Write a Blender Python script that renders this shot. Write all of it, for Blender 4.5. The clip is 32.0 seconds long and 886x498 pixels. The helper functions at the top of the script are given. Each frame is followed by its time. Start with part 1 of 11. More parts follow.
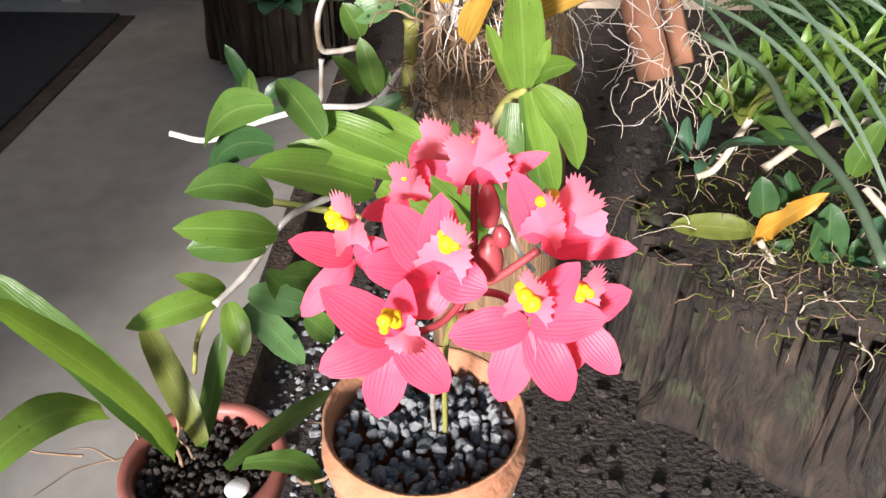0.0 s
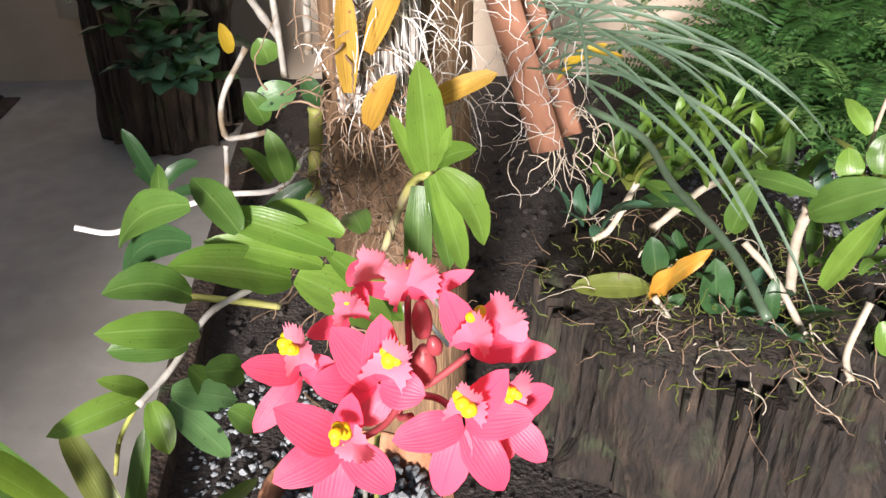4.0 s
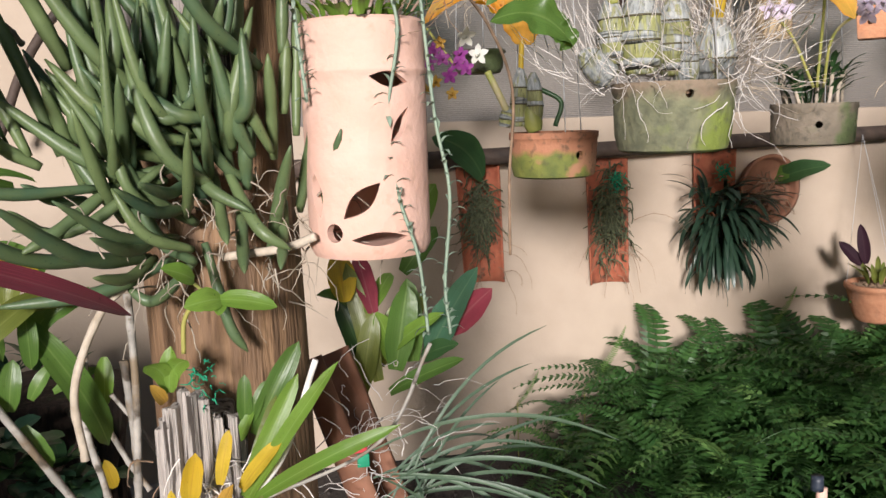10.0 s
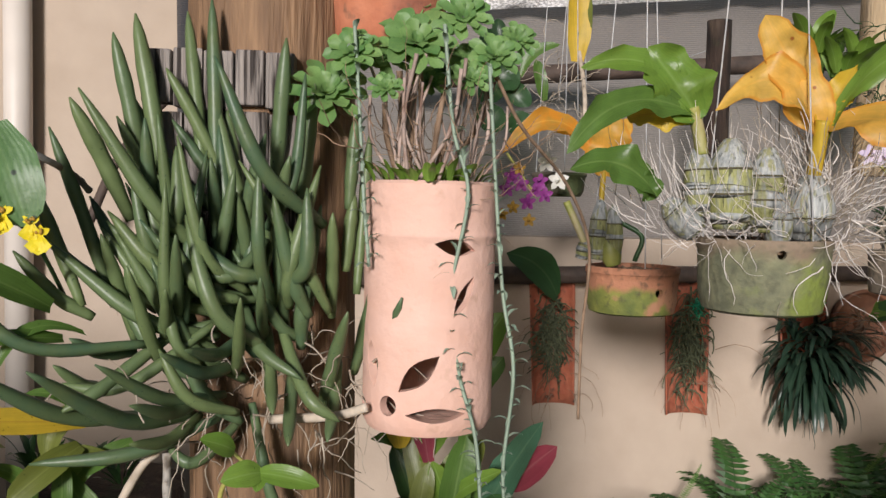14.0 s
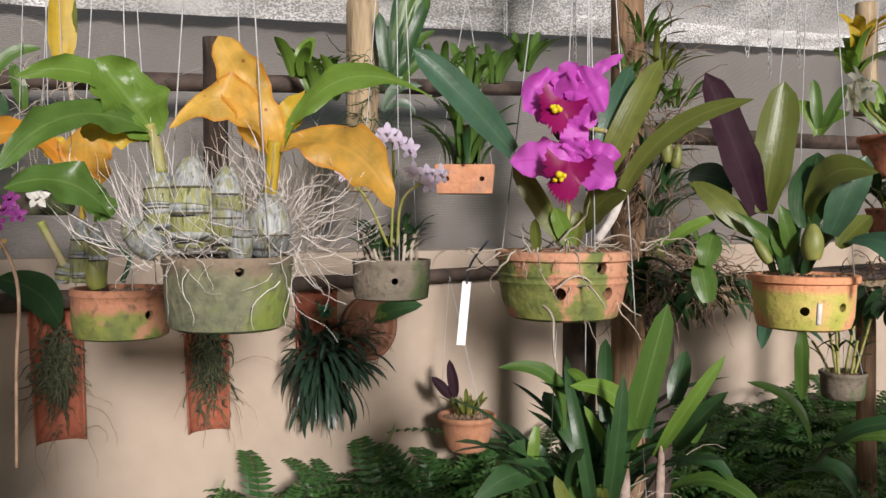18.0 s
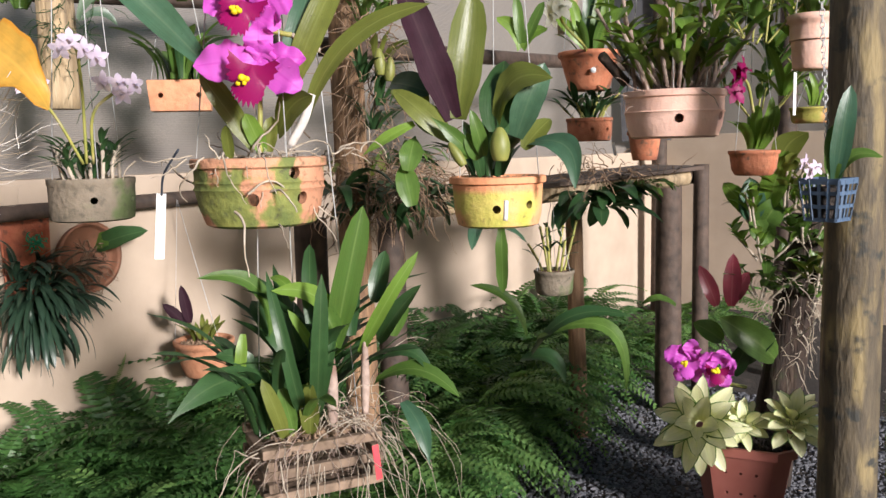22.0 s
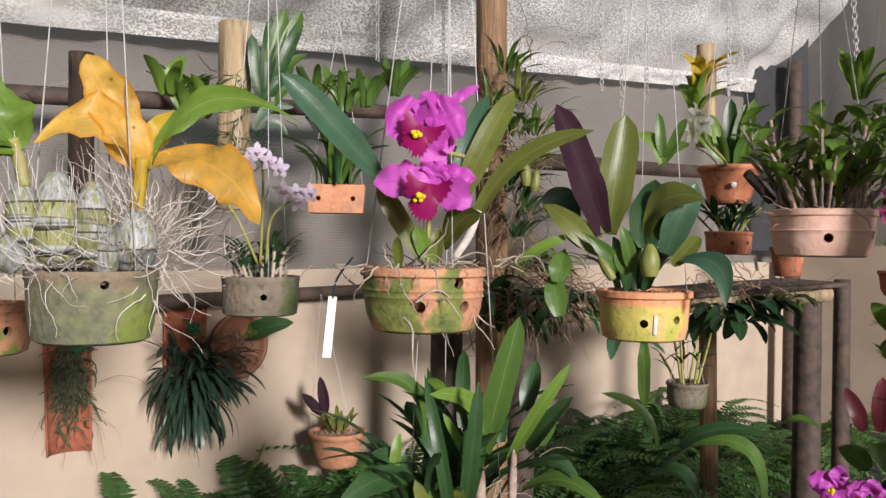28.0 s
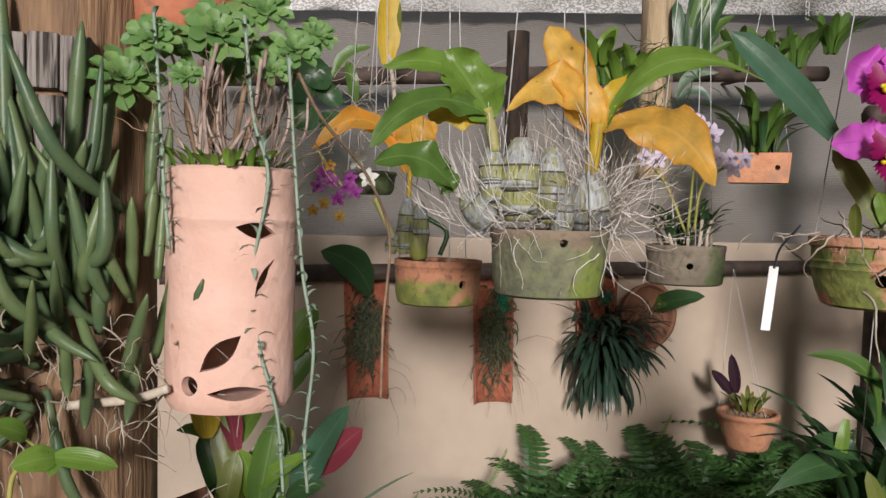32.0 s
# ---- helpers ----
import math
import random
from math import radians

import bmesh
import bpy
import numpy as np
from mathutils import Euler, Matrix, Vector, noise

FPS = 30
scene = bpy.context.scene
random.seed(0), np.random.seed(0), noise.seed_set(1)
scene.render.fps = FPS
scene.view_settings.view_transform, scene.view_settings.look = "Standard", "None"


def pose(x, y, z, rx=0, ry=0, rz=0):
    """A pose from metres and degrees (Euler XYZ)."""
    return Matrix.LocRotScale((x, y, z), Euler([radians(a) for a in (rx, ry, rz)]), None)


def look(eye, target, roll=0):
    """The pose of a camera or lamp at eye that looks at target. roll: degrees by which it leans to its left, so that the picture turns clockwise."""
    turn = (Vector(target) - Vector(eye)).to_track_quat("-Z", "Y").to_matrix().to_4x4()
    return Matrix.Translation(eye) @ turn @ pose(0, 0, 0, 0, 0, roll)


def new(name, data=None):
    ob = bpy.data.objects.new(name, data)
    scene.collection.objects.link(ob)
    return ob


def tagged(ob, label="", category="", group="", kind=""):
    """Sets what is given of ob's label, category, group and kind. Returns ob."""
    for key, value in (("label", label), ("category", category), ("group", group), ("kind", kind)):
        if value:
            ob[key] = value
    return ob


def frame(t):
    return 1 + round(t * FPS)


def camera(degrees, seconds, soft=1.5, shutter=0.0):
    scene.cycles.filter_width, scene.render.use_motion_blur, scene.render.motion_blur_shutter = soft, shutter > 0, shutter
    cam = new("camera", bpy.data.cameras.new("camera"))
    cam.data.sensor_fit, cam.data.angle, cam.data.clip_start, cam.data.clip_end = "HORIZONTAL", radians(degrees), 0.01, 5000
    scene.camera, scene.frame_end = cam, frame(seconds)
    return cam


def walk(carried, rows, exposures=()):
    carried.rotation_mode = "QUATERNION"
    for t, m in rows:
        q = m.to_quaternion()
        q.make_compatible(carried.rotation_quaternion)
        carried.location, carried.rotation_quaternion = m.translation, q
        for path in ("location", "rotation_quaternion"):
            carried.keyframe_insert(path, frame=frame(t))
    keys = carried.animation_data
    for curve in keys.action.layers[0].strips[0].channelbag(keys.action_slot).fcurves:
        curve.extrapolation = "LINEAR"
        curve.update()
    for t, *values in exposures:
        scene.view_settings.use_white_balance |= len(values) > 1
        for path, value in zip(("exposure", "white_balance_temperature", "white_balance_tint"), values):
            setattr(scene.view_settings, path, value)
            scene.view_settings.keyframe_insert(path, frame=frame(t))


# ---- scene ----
cam = camera(56.1, 32.0)
PATH = [
    (0, (0.027, 0.014, 1.192), (-0.058, 1.638, 0.027), -0.3),
    (1, (0.026, 0.015, 1.19), (-0.006, 1.648, 0.036), 0.8),
    (2, (0.009, 0.007, 1.179), (0.063, 1.66, 0.055), 2.0),
    (4.5, (0.016, -0.003, 1.25), (0.197, 1.719, 0.248), 0.6),
    (5, (0.021, -0.002, 1.269), (0.239, 1.744, 0.32), 0.5),
    (5.5, (0.035, -0.006, 1.293), (0.278, 1.76, 0.386), 0.2),
    (6, (0.054, -0.003, 1.315), (0.325, 1.796, 0.484), 0.2),
    (6.5, (0.077, 0.002, 1.334), (0.386, 1.828, 0.578), 0.4),
    (7, (0.091, 0.003, 1.35), (0.407, 1.834, 0.612), -0.2),
    (7.5, (0.103, 0.011, 1.359), (0.477, 1.85, 0.668), 0.3),
    (8, (0.118, 0.016, 1.379), (0.525, 1.872, 0.753), -0.1),
    (8.5, (0.133, -0.005, 1.4), (0.545, 1.881, 0.879), -1.4),
    (9, (0.142, -0.012, 1.428), (0.562, 1.893, 0.988), -1.2),
    (9.5, (0.146, -0.019, 1.457), (0.537, 1.911, 1.105), -1.9),
    (10, (0.164, -0.006, 1.477), (0.502, 1.939, 1.158), -1.9),
    (10.5, (0.186, 0.024, 1.504), (0.496, 1.981, 1.227), -1.2),
    (11, (0.195, 0.052, 1.526), (0.424, 2.026, 1.302), -0.5),
    (11.5, (0.195, 0.07, 1.545), (0.309, 2.059, 1.359), -0.5),
    (12, (0.191, 0.087, 1.555), (0.156, 2.076, 1.35), -0.4),
    (12.5, (0.181, 0.086, 1.559), (0.09, 2.075, 1.375), -0.2),
    (13, (0.179, 0.085, 1.567), (0.137, 2.079, 1.414), 0.7),
    (13.5, (0.18, 0.078, 1.573), (0.221, 2.073, 1.44), 1.4),
    (14, (0.191, 0.074, 1.578), (0.354, 2.064, 1.466), 1.3),
    (14.5, (0.204, 0.076, 1.58), (0.521, 2.049, 1.49), 1.4),
    (15, (0.221, 0.072, 1.586), (0.677, 2.017, 1.503), 1.2),
    (15.5, (0.244, 0.068, 1.587), (0.85, 1.973, 1.515), 1.0),
    (17.5, (0.331, 0.052, 1.591), (1.38, 1.754, 1.528), 0.4),
    (18, (0.358, 0.048, 1.592), (1.489, 1.696, 1.524), 0.2),
    (18.5, (0.379, 0.042, 1.59), (1.587, 1.634, 1.523), -0.0),
    (19, (0.389, 0.026, 1.58), (1.655, 1.571, 1.485), -0.7),
    (19.5, (0.402, 0.003, 1.579), (1.746, 1.479, 1.463), -0.7),
    (20, (0.404, -0.015, 1.573), (1.799, 1.413, 1.445), -0.8),
    (20.5, (0.411, -0.022, 1.566), (1.838, 1.373, 1.422), -0.9),
    (21, (0.42, -0.034, 1.559), (1.884, 1.318, 1.392), -1.0),
    (21.5, (0.428, -0.057, 1.552), (1.927, 1.25, 1.342), -0.9),
    (22, (0.454, -0.076, 1.538), (1.984, 1.189, 1.295), -1.4),
    (22.5, (0.469, -0.084, 1.53), (2.026, 1.143, 1.264), -1.9),
    (23, (0.462, -0.086, 1.528), (2.043, 1.104, 1.241), -1.8),
    (23.5, (0.462, -0.082, 1.528), (2.069, 1.077, 1.252), -1.8),
    (24, (0.468, -0.078, 1.531), (2.064, 1.096, 1.257), -2.0),
    (24.5, (0.469, -0.095, 1.529), (2.05, 1.105, 1.282), -2.1),
    (26.5, (0.379, -0.103, 1.566), (1.87, 1.226, 1.469), -0.6),
    (27, (0.352, -0.083, 1.578), (1.758, 1.336, 1.5), -0.5),
    (27.5, (0.333, -0.073, 1.589), (1.728, 1.361, 1.563), 0.3),
    (28, (0.319, -0.053, 1.584), (1.679, 1.413, 1.569), 0.7),
    (28.5, (0.311, -0.05, 1.583), (1.657, 1.43, 1.569), 1.0),
    (29, (0.299, -0.049, 1.576), (1.566, 1.498, 1.556), 1.1),
    (29.5, (0.273, -0.038, 1.571), (1.425, 1.596, 1.533), 0.9),
    (30, (0.252, -0.023, 1.568), (1.321, 1.666, 1.526), 1.2),
    (30.5, (0.235, -0.026, 1.57), (1.198, 1.726, 1.519), 1.5),
    (31, (0.22, -0.02, 1.559), (1.002, 1.819, 1.481), 1.3),
    (31.5, (0.215, -0.003, 1.556), (0.875, 1.883, 1.471), 1.7),
    (32, (0.208, 0.005, 1.554), (0.791, 1.916, 1.465), 1.6),
]
EXPOSURES = [(0, 1.2), (4, 1.12), (6, 1.0), (8, 0.75), (9, 0.5), (10.5, 0.18), (12, -0.08), (15, -0.12), (18, -0.05), (20, 0.15), (22, 0.6), (24, 0.85), (27, 0.38), (28, 0.12), (30, -0.12), (32, -0.22)]
walk(cam, [(t, look(eye, target, roll)) for t, eye, target, roll in PATH], EXPOSURES)

# ---- world, sun ----
world = bpy.data.worlds.new("sky")
scene.world = world
world.use_nodes = True
_n, _l = world.node_tree.nodes, world.node_tree.links
_n.clear()
_sky = _n.new("ShaderNodeTexSky")
_sky.sky_type, _sky.sun_disc = "NISHITA", False
SUN_FROM = Vector((-0.27, -0.96, 0.25)).normalized()
_sky.sun_elevation = math.asin(SUN_FROM.z)
_sky.sun_rotation = math.atan2(SUN_FROM.x, SUN_FROM.y)
_bg, _out = _n.new("ShaderNodeBackground"), _n.new("ShaderNodeOutputWorld")
_bg.inputs["Strength"].default_value = 0.06
_l.new(_sky.outputs[0], _bg.inputs["Color"])
_l.new(_bg.outputs[0], _out.inputs["Surface"])
_sun = bpy.data.lights.new("sun", "SUN")
_sun.energy, _sun.angle, _sun.color = 5.0, radians(9.0), (1.0, 0.95, 0.94)
sun = new("sun", _sun)
sun.matrix_world = look(SUN_FROM * 20, (0, 0, 0))


# ---- materials ----
def shader(name):
    m = bpy.data.materials.new(name)
    m.use_nodes = True
    nt = m.node_tree
    return m, nt, nt.nodes["Principled BSDF"], nt.nodes["Material Output"]


def node(nt, kind, **given):
    n = nt.nodes.new(kind)
    for key, value in given.items():
        n.inputs[key.replace("_", " ")].default_value = value
    return n


def rgb(c):
    return (c[0], c[1], c[2], 1.0)


def mixed(nt, fac, a, b, how="MIX"):
    n = nt.nodes.new("ShaderNodeMix")
    n.data_type, n.blend_type = "RGBA", how
    for slot, v in ((0, fac), (6, a), (7, b)):
        if isinstance(v, (float, int)):
            n.inputs[slot].default_value = v
        elif isinstance(v, tuple):
            n.inputs[slot].default_value = rgb(v)
        else:
            nt.links.new(v, n.inputs[slot])
    return n.outputs[2]


def ramp(nt, value, lo, hi):
    n = nt.nodes.new("ShaderNodeMapRange")
    n.inputs[1].default_value, n.inputs[2].default_value = lo, hi
    nt.links.new(value, n.inputs[0])
    return n.outputs[0]


def noise_of(nt, scale, detail=4.0, stretch=None, source="Object"):
    co = nt.nodes.new("ShaderNodeTexCoord")
    tex = node(nt, "ShaderNodeTexNoise", Scale=scale, Detail=detail)
    if stretch:
        mp = nt.nodes.new("ShaderNodeMapping")
        mp.inputs["Scale"].default_value = stretch
        nt.links.new(co.outputs[source], mp.inputs[0])
        nt.links.new(mp.outputs[0], tex.inputs[0])
    else:
        nt.links.new(co.outputs[source], tex.inputs[0])
    return tex.outputs[0]


def bumped(nt, bsdf, height, strength, distance=0.01):
    b = node(nt, "ShaderNodeBump", Strength=strength, Distance=distance)
    nt.links.new(height, b.inputs["Height"])
    nt.links.new(b.outputs[0], bsdf.inputs["Normal"])


def rough_surface(name, a, b, scale=30.0, stain=None, stain_scale=4.0, stain_at=(0.5, 0.65), rough=0.8, bump=0.3, stretch=None, vary=0.15, fine=None, band=None, dirt=None):
    """Grain between two colours, a stain of a larger scale, relief, and a little change from object to object."""
    m, nt, bsdf, _ = shader(name)
    grain = noise_of(nt, scale, 6.0, stretch)
    col = mixed(nt, ramp(nt, grain, 0.3, 0.7), a, b)
    if stain:
        col = mixed(nt, ramp(nt, noise_of(nt, stain_scale, 5.0, stretch), *stain_at), col, stain)
    if band:
        co = nt.nodes.new("ShaderNodeTexCoord")
        sep = nt.nodes.new("ShaderNodeSeparateXYZ")
        nt.links.new(co.outputs["Object"], sep.inputs[0])
        push = nt.nodes.new("ShaderNodeMath")
        push.operation = "MULTIPLY_ADD"
        push.inputs[1].default_value, push.inputs[2].default_value = band[3], -band[3] / 2
        nt.links.new(noise_of(nt, 14.0, 5.0), push.inputs[0])
        add = nt.nodes.new("ShaderNodeMath")
        nt.links.new(sep.outputs[2], add.inputs[0])
        nt.links.new(push.outputs[0], add.inputs[1])
        col = mixed(nt, ramp(nt, add.outputs[0], band[0], band[1]), col, band[2])
    if dirt:
        col = mixed(nt, ramp(nt, noise_of(nt, dirt[1], 9.0, dirt[4] if len(dirt) > 4 else None), dirt[2], dirt[3]), col, dirt[0])
    if vary:
        info = nt.nodes.new("ShaderNodeObjectInfo")
        hsv = nt.nodes.new("ShaderNodeHueSaturation")
        nt.links.new(col, hsv.inputs["Color"])
        mr = nt.nodes.new("ShaderNodeMapRange")
        mr.inputs[3].default_value, mr.inputs[4].default_value = 1 - vary, 1 + vary
        nt.links.new(info.outputs["Random"], mr.inputs[0])
        nt.links.new(mr.outputs[0], hsv.inputs["Value"])
        col = hsv.outputs[0]
    nt.links.new(col, bsdf.inputs["Base Color"])
    bsdf.inputs["Roughness"].default_value = rough
    if bump:
        bumped(nt, bsdf, noise_of(nt, fine or scale * 1.7, 8.0, stretch), bump)
    return m


def leaf_surface(name, a, b, rib=None, through_light=0.35, rough=0.36, spots=None, vary=0.3, edge=None, specks=True, streak=None):
    """A leaf: two greens from leaf to leaf, a midrib, light that passes through, spots or a coloured edge."""
    m, nt, bsdf, out = shader(name)
    info = nt.nodes.new("ShaderNodeObjectInfo")
    isl = nt.nodes.new("ShaderNodeNewGeometry")
    add = nt.nodes.new("ShaderNodeMath")
    add.operation = "ADD"
    nt.links.new(info.outputs["Random"], add.inputs[0])
    nt.links.new(isl.outputs["Random Per Island"], add.inputs[1])
    frac = nt.nodes.new("ShaderNodeMath")
    frac.operation = "FRACT"
    nt.links.new(add.outputs[0], frac.inputs[0])
    col = mixed(nt, frac.outputs[0], a, b)
    col = mixed(nt, ramp(nt, noise_of(nt, 26.0, 4.0), 0.35, 0.75), col, tuple(x * (1 - vary) for x in b))
    along = nt.nodes.new("ShaderNodeMath")
    along.operation = "MULTIPLY"
    along.inputs[1].default_value = streak or (0.35 if specks else 0.08)
    nt.links.new(ramp(nt, noise_of(nt, 1.0, 5.0, (24, 1.3, 1), "UV"), 0.42, 0.72), along.inputs[0])
    col = mixed(nt, along.outputs[0], col, tuple(x * 0.45 for x in a))
    if specks:
        col = mixed(nt, ramp(nt, noise_of(nt, 260.0, 3.0), 0.67, 0.75), col, tuple(x * 0.5 for x in a))
    uv = nt.nodes.new("ShaderNodeUVMap")
    uv.uv_map = "uv"
    sep = nt.nodes.new("ShaderNodeSeparateXYZ")
    nt.links.new(uv.outputs[0], sep.inputs[0])
    off = nt.nodes.new("ShaderNodeMath")
    off.operation = "SUBTRACT"
    off.inputs[1].default_value = 0.5
    nt.links.new(sep.outputs[0], off.inputs[0])
    ab = nt.nodes.new("ShaderNodeMath")
    ab.operation = "ABSOLUTE"
    nt.links.new(off.outputs[0], ab.inputs[0])
    if rib:
        line = nt.nodes.new("ShaderNodeMath")
        line.operation = "MULTIPLY"
        line.inputs[1].default_value = 0.55
        nt.links.new(ramp(nt, ab.outputs[0], 0.045, 0.0), line.inputs[0])
        col = mixed(nt, line.outputs[0], col, rib)
    if edge:
        col = mixed(nt, ramp(nt, ab.outputs[0], 0.40, 0.46), col, edge)
    if spots:
        vo = node(nt, "ShaderNodeTexVoronoi", Scale=spots[1])
        co = nt.nodes.new("ShaderNodeTexCoord")
        nt.links.new(co.outputs["Object"], vo.inputs[0])
        col = mixed(nt, ramp(nt, vo.outputs["Distance"], spots[2], spots[2] * 0.6), col, spots[0])
    nt.links.new(col, bsdf.inputs["Base Color"])
    bsdf.inputs["Roughness"].default_value = rough
    bsdf.inputs["Specular IOR Level"].default_value = 0.42
    veins = nt.nodes.new("ShaderNodeTexWave")
    veins.bands_direction = "X"
    veins.inputs["Scale"].default_value, veins.inputs["Distortion"].default_value = 3.2, 0.6
    nt.links.new(uv.outputs[0], veins.inputs[0])
    relief = mixed(nt, 0.12, noise_of(nt, 90.0, 6.0), veins.outputs[1])
    bumped(nt, bsdf, relief, 0.24, 0.003)
    tr = nt.nodes.new("ShaderNodeBsdfTranslucent")
    bright = mixed(nt, 1.0, col, (1.0, 1.0, 0.62), "MULTIPLY")
    nt.links.new(bright, tr.inputs[0])
    mx = nt.nodes.new("ShaderNodeMixShader")
    mx.inputs[0].default_value = through_light
    nt.links.new(bsdf.outputs[0], mx.inputs[1])
    nt.links.new(tr.outputs[0], mx.inputs[2])
    nt.links.new(mx.outputs[0], out.inputs[0])
    return m


def net_surface(name, colour, open_share, through_light=0.45, ribs=True):
    """Shade cloth: ribs across, the light that it lets through, and its open meshes."""
    m, nt, bsdf, out = shader(name)
    co = nt.nodes.new("ShaderNodeTexCoord")
    wave = node(nt, "ShaderNodeTexWave", Scale=37.0, Distortion=0.9)
    wave.bands_direction = "Z"
    wave.inputs["Detail"].default_value = 2.0
    nt.links.new(co.outputs["Object"], wave.inputs[0])
    col = mixed(nt, ramp(nt, wave.outputs[1], 0.2, 0.8), tuple(c * 0.86 for c in colour), colour)
    if ribs:
        col = mixed(nt, ramp(nt, noise_of(nt, 120.0, 3.0, (1, 1, 3)), 0.42, 0.62), col, tuple(c * 0.78 for c in colour))
    else:
        # light and dark specks paint the sparkle of sunlit mesh
        col = mixed(nt, ramp(nt, noise_of(nt, 75.0, 3.0, (1, 1.6, 1.6)), 0.44, 0.56), tuple(c * 0.42 for c in colour), colour)
    col = mixed(nt, ramp(nt, noise_of(nt, 1.7, 5.0), 0.45, 0.75), col, tuple(c * 0.8 for c in colour))
    nt.links.new(col, bsdf.inputs["Base Color"])
    bsdf.inputs["Roughness"].default_value = 0.7
    bumped(nt, bsdf, wave.outputs[1] if ribs else noise_of(nt, 75.0, 3.0), 0.5)
    tr = nt.nodes.new("ShaderNodeBsdfTranslucent")
    nt.links.new(col, tr.inputs[0])
    cloth = nt.nodes.new("ShaderNodeMixShader")
    cloth.inputs[0].default_value = through_light
    nt.links.new(bsdf.outputs[0], cloth.inputs[1])
    nt.links.new(tr.outputs[0], cloth.inputs[2])
    clear = nt.nodes.new("ShaderNodeBsdfTransparent")
    both = nt.nodes.new("ShaderNodeMixShader")
    both.inputs[0].default_value = open_share
    nt.links.new(cloth.outputs[0], both.inputs[1])
    nt.links.new(clear.outputs[0], both.inputs[2])
    nt.links.new(both.outputs[0], out.inputs[0])
    return m


def bulb_surface(name, a, b, stain):
    """Long fibres between two colours, a stain in streaks, fine dark scratches."""
    m = rough_surface(name, a, b, 34.0, stain, 18.0, (0.52, 0.62), 0.55, 0.4, (5, 5, 0.6), 0.3, 70.0)
    nt = m.node_tree
    bsdf = nt.nodes["Principled BSDF"]
    col = bsdf.inputs["Base Color"].links[0].from_socket
    col = mixed(nt, ramp(nt, noise_of(nt, 75.0, 3.0, (3.0, 3.0, 0.35)), 0.60, 0.68), col, tuple(x * 0.45 for x in a))
    nt.links.new(col, bsdf.inputs["Base Color"])
    return m



